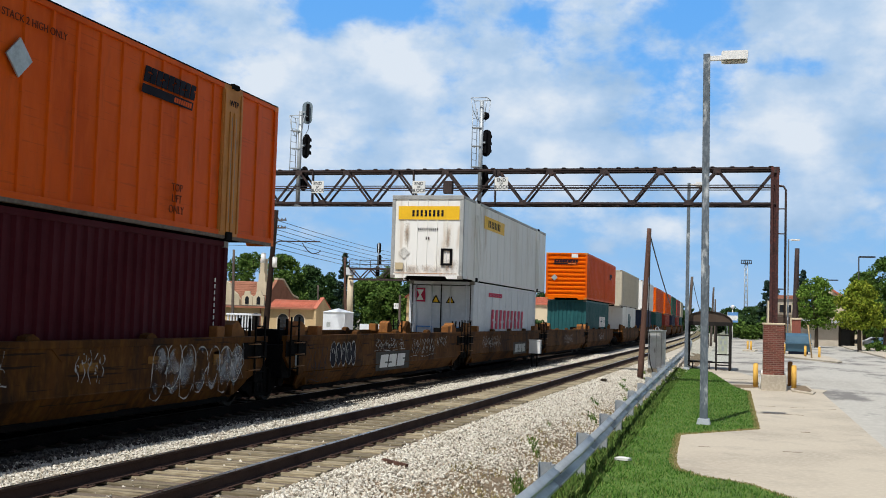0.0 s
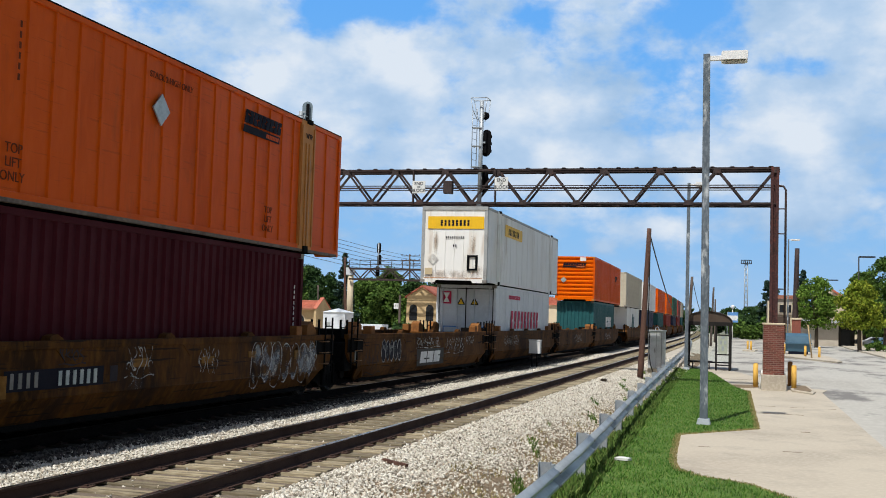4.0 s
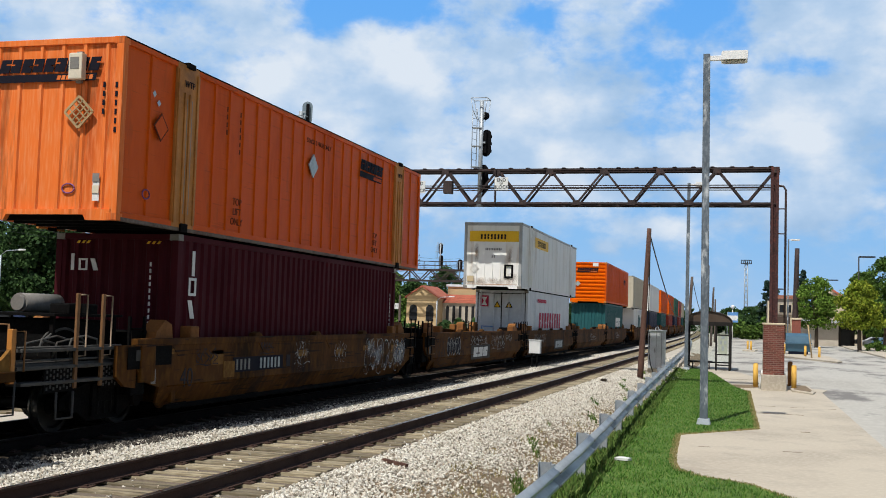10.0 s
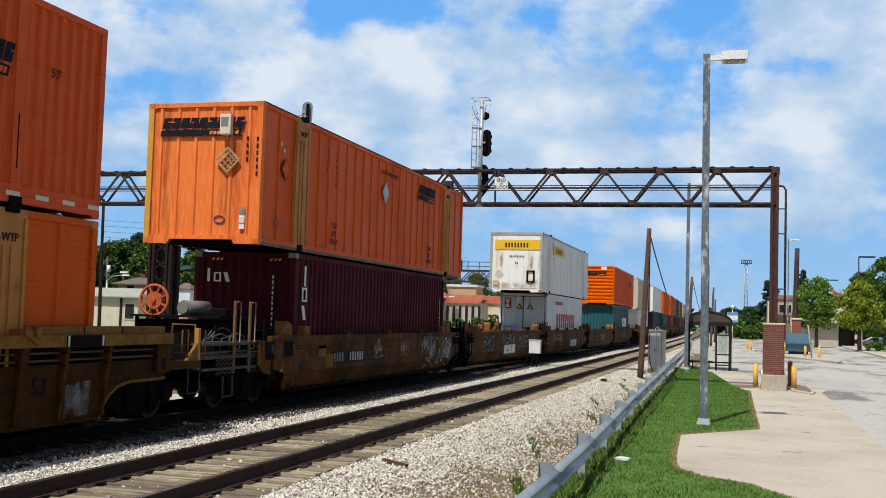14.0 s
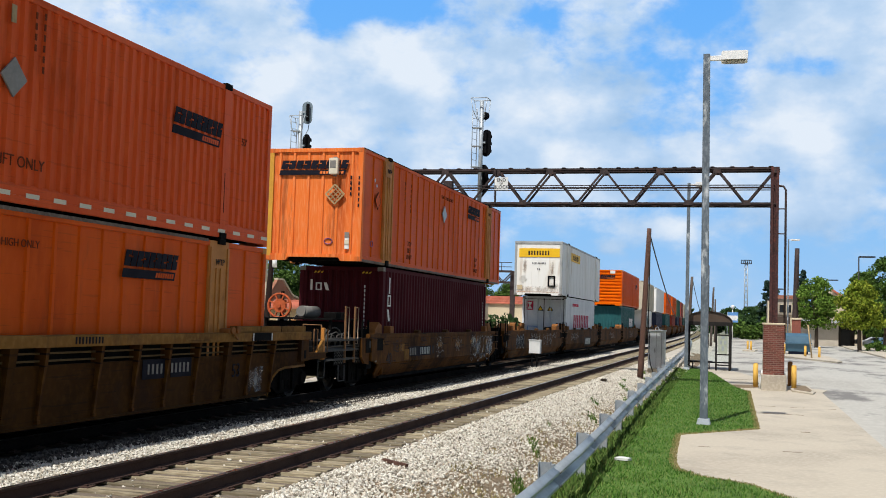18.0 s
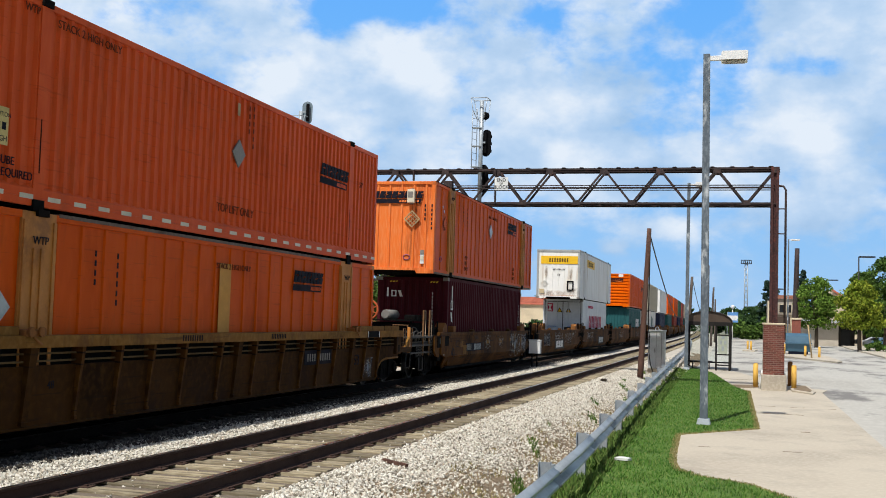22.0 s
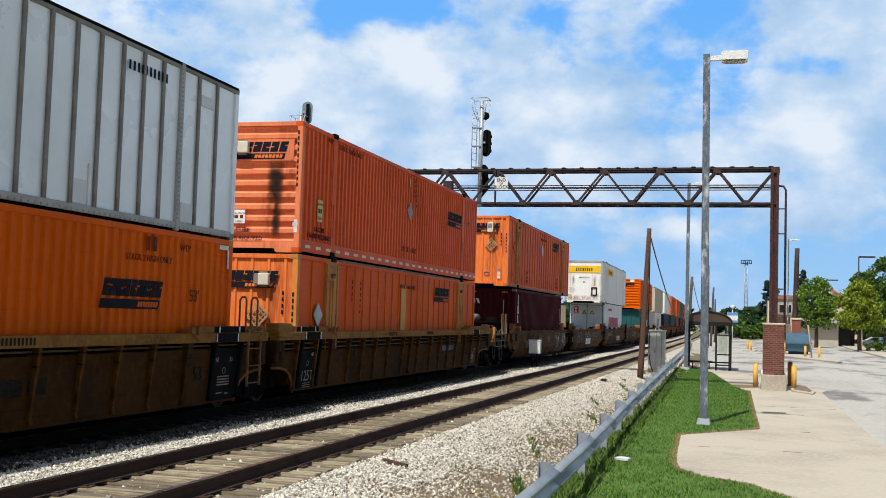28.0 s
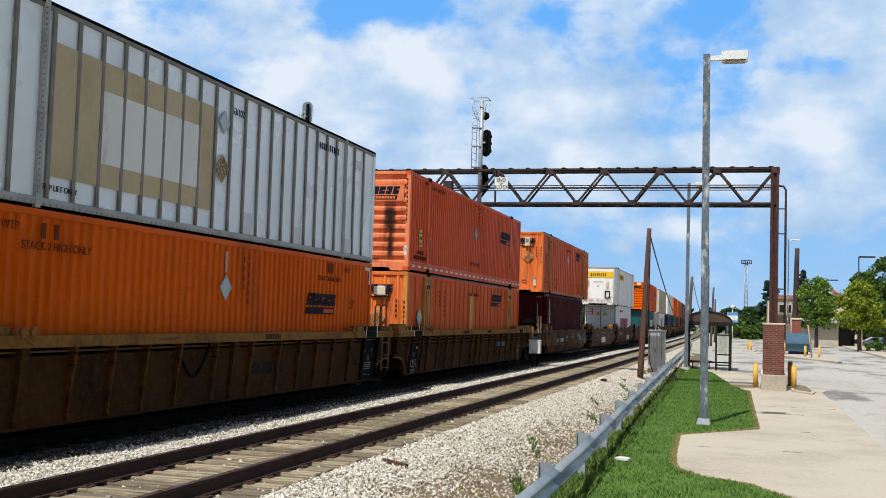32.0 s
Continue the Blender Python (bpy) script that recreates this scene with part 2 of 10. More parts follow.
    soot_wash=worn("brown_soot_wash", (0.05, 0.022, 0.01), 0.62, 0.32, 0.62, 2.0, (1, 1, 0.35), True),
    pipe=mat("dusty_brake_pipe", (0.12, 0.075, 0.03), 0.8, scale=3, fine=25, amount=0.7, spec=0.15),
    walk=mat("grey_walkway_steel", (0.075, 0.072, 0.066), 0.75, 0.0, scale=4, fine=25, rust=(0.04, 0.02, 0.01), rust_amount=0.5, spec=0.2),
    dry=island_mat("dry_grass", [(0.16, 0.15, 0.05), (0.3, 0.25, 0.1), (0.42, 0.34, 0.16)]),
    rust_wash=worn("brown_rust_wash", (0.3, 0.17, 0.08), 0.34, 0.35, 0.65, 3.0, (1.5, 1, 0.5), True),
    rail_dusty=mat("dusty_grey_rail_paint", (0.13, 0.1, 0.078), 0.7, dark=(0.06, 0.04, 0.03), light=(0.24, 0.2, 0.16), scale=1.4, fine=16, amount=0.9, rust=RUST, rust_amount=0.5),
    purple=plain("faded_purple_ink", (0.2, 0.07, 0.2)),
    tan_strip=mat("bare_ochre_strip", (0.62, 0.3, 0.05), 0.6, scale=1, fine=9, amount=0.4),
    ink=mat("dark_navy_ink", (0.011, 0.011, 0.019), 0.75, amount=0.35, bump=0.03, spec=0.1),
    black=mat("black_paint", (0.006, 0.006, 0.007), 0.9, amount=0.4, bump=0.05, spec=0.08),
    white=plain("white_lettering", (0.75, 0.75, 0.73)),
    chalk=worn("white_spray_paint", (0.58, 0.58, 0.55), 0.85, 0.32, 0.58, 6.0),
    chalk_fill=worn("thin_grey_spray_fill", (0.4, 0.4, 0.4), 0.55, 0.42, 0.62, 2.5),
    graf=plain("dark_spray_paint", (0.03, 0.025, 0.03), 0.9),
    placard=mat("grey_metal_placard", (0.42, 0.46, 0.46), 0.4, 0.4, scale=5, fine=30),
    placard_tan=mat("tan_lattice_placard", (0.42, 0.3, 0.15), 0.6, scale=4, fine=25),
    cream=plain("cream_tracker_plastic", (0.68, 0.62, 0.48), 0.5),
    yellow=mat("yellow_sign_film", (0.85, 0.5, 0.02), 0.5, scale=2, fine=15, amount=0.3, bump=0.02),
    redink=plain("magenta_red_ink", (0.5, 0.02, 0.07)),
    brake=mat("orange_brake_wheel_paint", (0.48, 0.1, 0.03), 0.7, scale=6, fine=30),
    tank=mat("grey_air_tank", (0.22, 0.21, 0.19), 0.6, 0.1, scale=4, fine=25),
    grab=mat("ochre_grab_iron", (0.2, 0.1, 0.04), 0.75, scale=6, fine=40, rust=RUST, rust_amount=0.6),
    grab_pale=mat("pale_grab_iron", (0.3, 0.22, 0.15), 0.7, scale=6, fine=40, rust=(0.2, 0.08, 0.04), rust_amount=0.5),
    girder=mat("rusty_gantry_steel", (0.045, 0.033, 0.033), 0.75, 0.1, dark=(0.028, 0.022, 0.023), light=(0.1, 0.068, 0.058), scale=2, fine=14, amount=0.9, bump=0.2, rust=(0.115, 0.055, 0.042), rust_amount=0.55, rust_scale=2.2),
    leg_red=mat("red_brown_leg_paint", (0.055, 0.024, 0.024), 0.75, 0.1, dark=(0.03, 0.018, 0.018), light=(0.14, 0.055, 0.045), scale=2, fine=14, amount=0.9, bump=0.2, rust=(0.17, 0.045, 0.032), rust_amount=0.65, rust_scale=2.2),
    galv=mat("galvanised_steel", (0.38, 0.42, 0.45), 0.5, 0.35, dark=(0.25, 0.28, 0.31), light=(0.52, 0.55, 0.57), scale=2.5, fine=25, amount=0.5, bump=0.05),
    peeling=mat("peeling_lamp_post_paint", (0.11, 0.135, 0.16), 0.6, 0.0, dark=(0.08, 0.095, 0.11), light=(0.26, 0.3, 0.33), scale=5, fine=22, amount=0.8, bump=0.1, stretch=(1, 1, 0.35), rust=(0.62, 0.65, 0.66), rust_amount=0.8, rust_scale=3.2),
    lamp_head=plain("white_lamp_housing", (0.8, 0.8, 0.78), 0.4),
    lens=plain("lamp_glass_lens", (0.25, 0.24, 0.2), 0.25),
    brick=mat("red_brown_brick", (0.21, 0.07, 0.05), 0.9, dark=(0.11, 0.04, 0.03), light=(0.3, 0.12, 0.085), scale=8, fine=60, amount=0.7, bump=0.3, piece=0.4),
    mortar=mat("mortar", (0.4, 0.33, 0.27), 0.95, scale=4, fine=50),
    # near-black brown of two poles and the bridge's left legs
    brown_black=mat("near_black_brown", (0.022, 0.014, 0.012), 0.9, dark=(0.012, 0.008, 0.007), light=(0.05, 0.032, 0.026), scale=2, fine=25, amount=0.8, bump=0.3, stretch=(3, 3, 0.3), spec=0.1),
    shed_roof=mat("pale_grey_green_roofing", (0.36, 0.36, 0.3), 0.85, dark=(0.24, 0.24, 0.2), scale=2, fine=20, amount=0.6, bump=0.2),
    bollard=mat("yellow_bollard_paint", (0.72, 0.42, 0.08), 0.6, dark=(0.5, 0.28, 0.07), scale=4, fine=30, rust=(0.2, 0.1, 0.05), rust_amount=0.3, rust_scale=5),
    bronze=mat("dark_bronze_frame", (0.025, 0.022, 0.02), 0.5, 0.4, scale=3, fine=25, amount=0.3),
    dome=mat("brown_smoked_roof", (0.085, 0.06, 0.045), 0.35, scale=2, fine=20, amount=0.3),
    bluebin=mat("blue_bin_paint", (0.06, 0.13, 0.19), 0.55, scale=2, fine=15, amount=0.5),
    wood_pole=mat("weathered_pole_wood", (0.11, 0.055, 0.04), 0.9, dark=(0.045, 0.025, 0.02), light=(0.19, 0.115, 0.085), scale=2, fine=25, amount=0.9, bump=0.4, stretch=(3, 3, 0.3)),
    grey_pole=mat("grey_pole_wood", (0.11, 0.088, 0.075), 0.9, scale=2, fine=25, amount=0.9, bump=0.4, stretch=(3, 3, 0.3)),
    cabinet=mat("silver_cabinet_paint", (0.6, 0.61, 0.6), 0.5, 0.0, dark=(0.45, 0.44, 0.41), scale=2, fine=18, amount=0.6, rust=(0.3, 0.2, 0.12), rust_amount=0.3),
    stucco=mat("cream_stucco", (0.52, 0.385, 0.215), 0.9, dark=(0.4, 0.29, 0.16), scale=0.8, fine=9, amount=0.6, bump=0.2),
    stucco_pale=mat("pale_stucco", (0.66, 0.56, 0.4), 0.9, scale=0.5, fine=8, amount=0.5, bump=0.2),
    stucco_grey=mat("grey_beige_stucco", (0.46, 0.41, 0.34), 0.9, scale=0.5, fine=8, amount=0.5, bump=0.2),
    tile=mat("red_clay_roof_tile", (0.46, 0.14, 0.085), 0.8, dark=(0.3, 0.085, 0.055), light=(0.55, 0.25, 0.18), scale=1, fine=10, amount=0.7, bump=0.2, piece=0.15),
    tile_brown=mat("brown_clay_roof_tile", (0.3, 0.13, 0.08), 0.85, scale=1, fine=10, amount=0.6, bump=0.2, piece=0.15),
    window=mat("dark_window_glass", (0.02, 0.022, 0.026), 0.15, scale=2, fine=9, amount=0.3, bump=0.0),
    hut=mat("white_hut_panel", (0.68, 0.72, 0.76), 0.5, scale=1, fine=9, amount=0.3, bump=0.03),
    shed=mat("cream_shed_paint", (0.6, 0.56, 0.42), 0.8, scale=0.8, fine=9, amount=0.6),
    shingle=mat("brown_shingle", (0.16, 0.12, 0.1), 0.9, scale=1, fine=12, amount=0.6, bump=0.3),
    bark=mat("tree_bark", (0.1, 0.075, 0.055), 0.95, scale=4, fine=25, bump=0.5, stretch=(2, 2, 0.5)),
    leaf_dark=island_mat("dark_leaves", [(0.0148, 0.0369, 0.0115), (0.0328, 0.0738, 0.018), (0.0533, 0.1066, 0.0287)]),
    leaf_mid=island_mat("mid_green_leaves", [(0.0273, 0.0663, 0.0094), (0.0741, 0.1404, 0.0218), (0.1248, 0.2028, 0.039)]),
    leaf_yellow=island_mat("yellow_green_leaves", [(0.08, 0.13, 0.01), (0.2, 0.265, 0.02), (0.34, 0.375, 0.045)]),
    leaf_bright=island_mat("bright_green_leaves", [(0.05, 0.11, 0.012), (0.12, 0.22, 0.028), (0.22, 0.33, 0.05)]),
    leaf_spruce=island_mat("blue_green_needles", [(0.01, 0.03, 0.02), (0.03, 0.06, 0.045), (0.05, 0.09, 0.06)]),
    wire=plain("black_cable", (0.015, 0.015, 0.015)),
    sign_white=plain("white_sign_face", (0.75, 0.76, 0.74), 0.5),
    sign_blue=plain("blue_sign_face", (0.12, 0.3, 0.62), 0.5),
    poster=plain("grey_green_poster", (0.42, 0.45, 0.36), 0.5),
)
g = bpy.data.materials.new("shelter_glass")
g.use_nodes = True
gp = g.node_tree.nodes["Principled BSDF"]
gp.inputs["Base Color"].default_value = (0.9, 0.95, 0.93, 1)
gp.inputs["Roughness"].default_value = 0.03
gp.inputs["Transmission Weight"].default_value = 1.0
gp.inputs["IOR"].default_value = 1.02
M["glass"] = g

# ---- mesh helpers ----
def box(bm, x0, x1, y0, y1, z0, z1, m=None):
    vs = [bm.verts.new(p) for p in ((x0, y0, z0), (x1, y0, z0), (x1, y1, z0), (x0, y1, z0), (x0, y0, z1), (x1, y0, z1), (x1, y1, z1), (x0, y1, z1))]
    if m is not None:
        for v in vs:
            v.co = m @ v.co
    for f in ((3, 2, 1, 0), (4, 5, 6, 7), (0, 1, 5, 4), (1, 2, 6, 5), (2, 3, 7, 6), (3, 0, 4, 7)):
        bm.faces.new([vs[i] for i in f])


def bbox(x0, x1, y0, y1, z0, z1, bevel=0.0, m=None):
    bm = bmesh.new()
    box(bm, x0, x1, y0, y1, z0, z1, m)
    if bevel:
        bmesh.ops.bevel(bm, geom=bm.edges[:], offset=bevel, segments=2, affect="EDGES", profile=0.6)
    return bm


def rod(bm, a, b, r0, r1=None, n=8, caps=True):
    """A tapered round bar from a to b."""
    a, b = Vector(a), Vector(b)
    r1 = r0 if r1 is None else r1
    q = (b - a).to_track_quat("Z", "Y").to_matrix()
    ring = [[bm.verts.new(p + q @ Vector((math.cos(t) * r, math.sin(t) * r, 0))) for t in [math.tau * i / n for i in range(n)]] for p, r in ((a, r0), (b, r1))]
    for i in range(n):
        j = (i + 1) % n
        bm.faces.new((ring[0][i], ring[0][j], ring[1][j], ring[1][i])).smooth = n > 4
    if caps:
        bm.faces.new(ring[0][::-1])
        bm.faces.new(ring[1])


def bar(bm, a, b, w, h):
    """A rectangular bar from a to b, w wide (level) and h deep."""
    a, b = Vector(a), Vector(b)
    d = (b - a).normalized()
    s = d.cross(Vector((0, 0, 1)))
    s = s.normalized() if s.length > 1e-4 else Vector((1, 0, 0))
    u = s.cross(d).normalized()
    vs = [bm.verts.new(p + s * i * w / 2 + u * j * h / 2) for p in (a, b) for i, j in ((-1, -1), (1, -1), (1, 1), (-1, 1))]
    for f in ((0, 1, 2, 3), (7, 6, 5, 4), (0, 4, 5, 1), (1, 5, 6, 2), (2, 6, 7, 3), (3, 7, 4, 0)):
        bm.faces.new([vs[i] for i in f])


def tube(bm, pts, radii, n=8):
    """One unbroken round bar through points."""
    pts = [Vector(p) for p in pts]
    rings = []
    side = None
    for i, p in enumerate(pts):
        d = (pts[min(i + 1, len(pts) - 1)] - pts[max(i - 1, 0)]).normalized()
        if side is None:
            side = d.cross(Vector((0.31, 0.2, 0.93)))
        side = (side - d * side.dot(d)).normalized()
        up = d.cross(side)
        r = radii[i] if isinstance(radii, (list, tuple)) else radii
        rings.append([bm.verts.new(p + (side * math.cos(t) + up * math.sin(t)) * r) for t in [math.tau * k / n for k in range(n)]])
    for a, b in zip(rings, rings[1:]):
        for i in range(n):
            j = (i + 1) % n
            bm.faces.new((a[i], a[j], b[j], b[i])).smooth = n > 4
    bm.faces.new(rings[0][::-1])
    bm.faces.new(rings[-1])


def path_rod(bm, pts, r, n=6):
    tube(bm, pts, r, n)


def prism(bm, outline, lo, hi, axis="z"):
    """A solid from a closed outline of 2D points, from lo to hi along an axis."""
    def at(p, h):
        return {"z": (p[0], p[1], h), "y": (p[0], h, p[1]), "x": (h, p[0], p[1])}[axis]
    a = [bm.verts.new(at(p, lo)) for p in outline]
    b = [bm.verts.new(at(p, hi)) for p in outline]
    n = len(outline)
    for i in range(n):
        j = (i + 1) % n
        bm.faces.new((a[i], a[j], b[j], b[i]))
    bm.faces.new(a[::-1])
    bm.faces.new(b)
    bmesh.ops.recalc_face_normals(bm, faces=bm.faces[:])


def shift(bm, by):
    bmesh.ops.translate(bm, vec=by, verts=bm.verts[:])
    return bm


def finish(name, bm, material):
    me = bpy.data.meshes.new(name)
    bmesh.ops.recalc_face_normals(bm, faces=bm.faces[:])
    bm.to_mesh(me)
    bm.free()
    me.materials.append(material)
    return me


def part(name, bm, material, parent, label=""):
    ob = new(name, finish(name, bm, material))
    ob.parent = parent
    if label:
        ob["label"] = label
    return ob


def part_of(name, me, parent, m=None, label=""):
    """A part on mesh data that several parts share."""
    ob = new(name, me)
    ob.parent = parent
    if m is not None:
        ob.matrix_local = m
    if label:
        ob["label"] = label
    return ob


def thing(name, label, category, m=None, group="", kind=""):
    ob = new(name)
    ob.empty_display_size = 0.2
    if m is not None:
        ob.matrix_world = m
    return tagged(ob, label, category, group, kind)


def single(name, bm, material, label, category="", group="", kind="", m=None):
    ob = new(name, finish(name, bm, material))
    if m is not None:
        ob.matrix_world = m
    return tagged(ob, label, category, group, kind)


def lettering(text, size, depth=0.004):
    """The mesh of a word in the built-in font, standing in the plane x to the right, z up, facing -y, centred."""
    cu = bpy.data.curves.new("word", "FONT")
    cu.body, cu.size, cu.extrude, cu.align_x, cu.align_y = text, size, depth, "CENTER", "CENTER"
    ob = bpy.data.objects.new("word", cu)
    scene.collection.objects.link(ob)
    me = bpy.data.meshes.new_from_object(ob.evaluated_get(bpy.context.evaluated_depsgraph_get()))
    bpy.data.objects.remove(ob)
    bm = bmesh.new()
    bm.from_mesh(me)
    bpy.data.meshes.remove(me)
    bmesh.ops.transform(bm, matrix=Matrix.Rotation(radians(90), 4, "X"), verts=bm.verts[:])
    return bm


def raw_mesh(name, verts, faces, material):
    me = bpy.data.meshes.new(name)
    me.from_pydata(verts, [], faces)
    me.materials.append(material)
    return me

# ---- ground, tracks, lawn, pavement, road ----
G = -0.6                 # pavement level; the railheads are at 0
XN, XT, XF = -6.59, -10.707, -14.9   # track centres: near, train, far


def bend(y):
    """The slight left curve of the line far off."""
    return -max(0.0, y - 30.0) ** 2 / 13000.0


def strip(pts_left, pts_right):
    bm = bmesh.new()
    a = [bm.verts.new(p) for p in pts_left]
    b = [bm.verts.new(p) for p in pts_right]
    for i in range(len(a) - 1):
        bm.faces.new((a[i], b[i], b[i + 1], a[i + 1]))
    return bm


bm = bmesh.new()
prism(bm, [(-2500, -600), (2500, -600), (2500, 4200), (-2500, 4200)], G - 0.5, G - 0.12)
single("ground", bm, M["ground"], "bare dirt and rough grass reaching the horizon", kind="structure")

# ballast bed: flat across the tracks, sloping down to the guardrail
ys = [-60 + 6 * i for i in range(70)]
prof = [(-40.0, -0.45), (-19.0, -0.45), (-17.5, -0.22), (-5.0, -0.22), (-4.2, -0.3), (-3.3, -0.56), (-2.55, -0.66)]
bm = bmesh.new()
rows = [[bm.verts.new((x + (bend(y) if x < -4 else bend(y) * 0.8), y, z)) for x, z in prof] for y in ys]
for a, b in zip(rows, rows[1:]):
    for i in range(len(prof) - 1):
        bm.faces.new((a[i], a[i + 1], b[i + 1], b[i]))
single("ballast_bed", bm, M["ballast"], "bed of pale crushed stone under the railway tracks", kind="structure")

# brown cinder strip beside the guardrail
bm = bmesh.new()
rows = []
for k in range(140):
    y = -46.0 + k
    lo = -4.75 + 1.05 * min(max((y - 14) / 26, 0), 1) + 0.2 * math.sin(y * 0.9) + 0.12 * math.sin(y * 2.7)
    rows.append([bm.verts.new((x + bend(y) * 0.9, y, float(np.interp(x, [p[0] for p in prof], [p[1] for p in prof])) + 0.012)) for x in (lo, -4.1 + (lo + 4.75) * 0.45, -3.3, -2.5)])
for a, b in zip(rows, rows[1:]):
    for i in range(3):
        bm.faces.new((a[i], a[i + 1], b[i + 1], b[i]))
single("cinder_strip", bm, M["dirt"], "brown weedy cinders between ballast and guardrail", kind="structure")


def rail_profile():
    h = [(0.035, 0.0), (0.037, -0.028), (0.012, -0.042), (0.009, -0.14), (0.07, -0.158), (0.072, -0.17)]
    return h + [(-x, z) for x, z in h[::-1]]


def make_track(xc, label, pieces, tie_mat="tie", head="steel"):
    t = thing("railway_track", label, "railway track", group="tracks")
    yy = [-60 + 5 * i for i in range(84)]
    for side in (-0.7525, 0.7525):
        for top in (0, 1):
            bm = bmesh.new()
            pr = [(-0.033, 0.003), (0.033, 0.003), (0.033, -0.002), (-0.033, -0.002)] if top else rail_profile()
            rings = [[bm.verts.new((xc + side + bend(y) + x, y, z)) for x, z in pr] for y in yy]
            for a, b in zip(rings, rings[1:]):
                for i in range(len(pr)):
                    j = (i + 1) % len(pr)
                    bm.faces.new((a[i], b[i], b[j], a[j]))
            part("railhead" if top else "rail", bm, M[head] if top else M["railside" if head == "steel" else "railside_dark"], t, "worn steel running surface" if top else "")
    bm = bbox(-1.3, 1.3, -0.115, 0.115, -0.2, 0.0, 0.015)
    shared = finish("tie", bm, M[tie_mat])
    rnd = random.Random(int(-xc * 10))
    bm = bmesh.new()
    for i in range(620):
        y = 4.0 + 0.545 * i + rnd.uniform(-0.02, 0.02)
        m = pose(xc + bend(y) + rnd.uniform(-0.05, 0.05), y, -0.172 + rnd.uniform(-0.012, 0.004), 0, rnd.uniform(-0.5, 0.5), rnd.uniform(-1.2, 1.2))
        if i < pieces:
            part_of("tie", shared, t, m)
        else:
            box(bm, -1.3, 1.3, -0.115, 0.115, -0.2, 0.0, m)
    for i in range(-80, 0):
        y = 4.0 + 0.545 * i
        box(bm, -1.3, 1.3, -0.115, 0.115, -0.2, 0.0, pose(xc + rnd.uniform(-0.05, 0.05), y, -0.172 + rnd.uniform(-0.012, 0.004), 0, 0, rnd.uniform(-1.2, 1.2)))
    tagged(part("far_ties", bm, M[tie_mat], t), kind="stuff")
    bm = bmesh.new()
    for i in range(110):
        y = 4.0 + 0.545 * i
        for side in (-0.7525, 0.7525):
            box(bm, xc + side - 0.17, xc + side + 0.17, y - 0.08, y + 0.08, -0.174, -0.158)
            for dx in (-0.1, 0.1):
                box(bm, xc + side + dx - 0.02, xc + side + dx + 0.02, y - 0.02, y + 0.02, -0.158, -0.14)
    tagged(part("tie_plate", bm, M["railside"], t), kind="stuff")
    return t


make_track(XN, "empty railway track with rusty rails on worn timber ties", 300)
make_track(XT, "railway track under the freight train on timber ties", 120, "tie_dark", "rail_dull")
make_track(XF, "far railway track behind the train on timber ties", 20)


def stones(n, spots, size, name, label, seed, material="stones"):
    """Loose broken stones, each a squashed irregular lump."""
    r = np.random.RandomState(seed)
    base = np.array([(1, 0, 0), (0.2, 1, 0), (-1, 0.2, 0), (-0.1, -1, 0), (0.25, 0.2, 1), (-0.2, -0.1, -1)], float)
    tri = np.array([(0, 1, 4), (1, 2, 4), (2, 3, 4), (3, 0, 4), (1, 0, 5), (2, 1, 5), (3, 2, 5), (0, 3, 5)])
    pos = spots(r, n)
    n = len(pos)
    sc = size * r.uniform(0.5, 1.3, (n, 1, 1)) * r.uniform(0.6, 1.2, (n, 1, 3))
    a = r.uniform(0, 6.28, n)
    v = (base[None] + r.uniform(-0.3, 0.3, (n, 6, 3))) * sc
    tilt = r.uniform(-0.8, 0.8, n)
    y2 = v[:, :, 1] * np.cos(tilt)[:, None] - v[:, :, 2] * np.sin(tilt)[:, None]
    z2 = v[:, :, 1] * np.sin(tilt)[:, None] + v[:, :, 2] * np.cos(tilt)[:, None]
    x3 = v[:, :, 0] * np.cos(a)[:, None] - y2 * np.sin(a)[:, None]
    y3 = v[:, :, 0] * np.sin(a)[:, None] + y2 * np.cos(a)[:, None]
    vv = np.stack([x3, y3, z2], 2) + pos[:, None, :]
    ff = tri[None] + (np.arange(n) * 6)[:, None, None]
    ob = new(name, raw_mesh(name, vv.reshape(-1, 3).tolist(), ff.reshape(-1, 3).tolist(), M[material]))
    return tagged(ob, label, "gravel", kind="stuff")


def bed_z(x):
    return np.interp(x, [p[0] for p in prof], [p[1] for p in prof])


def near_spots(r, n):
    y = 8.5 + (r.uniform(0, 1, n) ** 1.7) * 62
    x = r.uniform(-9.12, -2.9, n)
    edge = -4.32 + 0.95 * np.clip((y - 14) / 28, 0, 1) + 0.25 * np.sin(y * 0.8) + 0.2 * np.sin(y * 2.3)
    keep = (x < edge) | (r.uniform(0, 1, n) < 0.75 * np.exp(-(x - edge) * 1.4))
    rail = np.minimum(abs(x - XN - 0.7525), abs(x - XN + 0.7525))
    inside = abs(x - XN) < 1.36
    keep &= (rail > 0.11) & (~inside | (r.uniform(0, 1, n) < 0.02))
    x, y, inside = x[keep], y[keep], inside[keep]
    z = bed_z(x) + r.uniform(0.0, 0.045, len(x)) - np.where(inside, 0.0, 0.0)
    z = np.where(inside, -0.215 + r.uniform(-0.015, 0.03, len(x)), z)
    return np.stack([x + np.array([bend(b) for b in y]), y, z], 1)


# dirt bed, its tone also lowered for the shade in the tie gaps
bm = strip([(XN - 1.32 + bend(y), y, -0.212) for y in range(-60, 240, 6)], [(XN + 1.32 + bend(y), y, -0.212) for y in range(-60, 240, 6)])
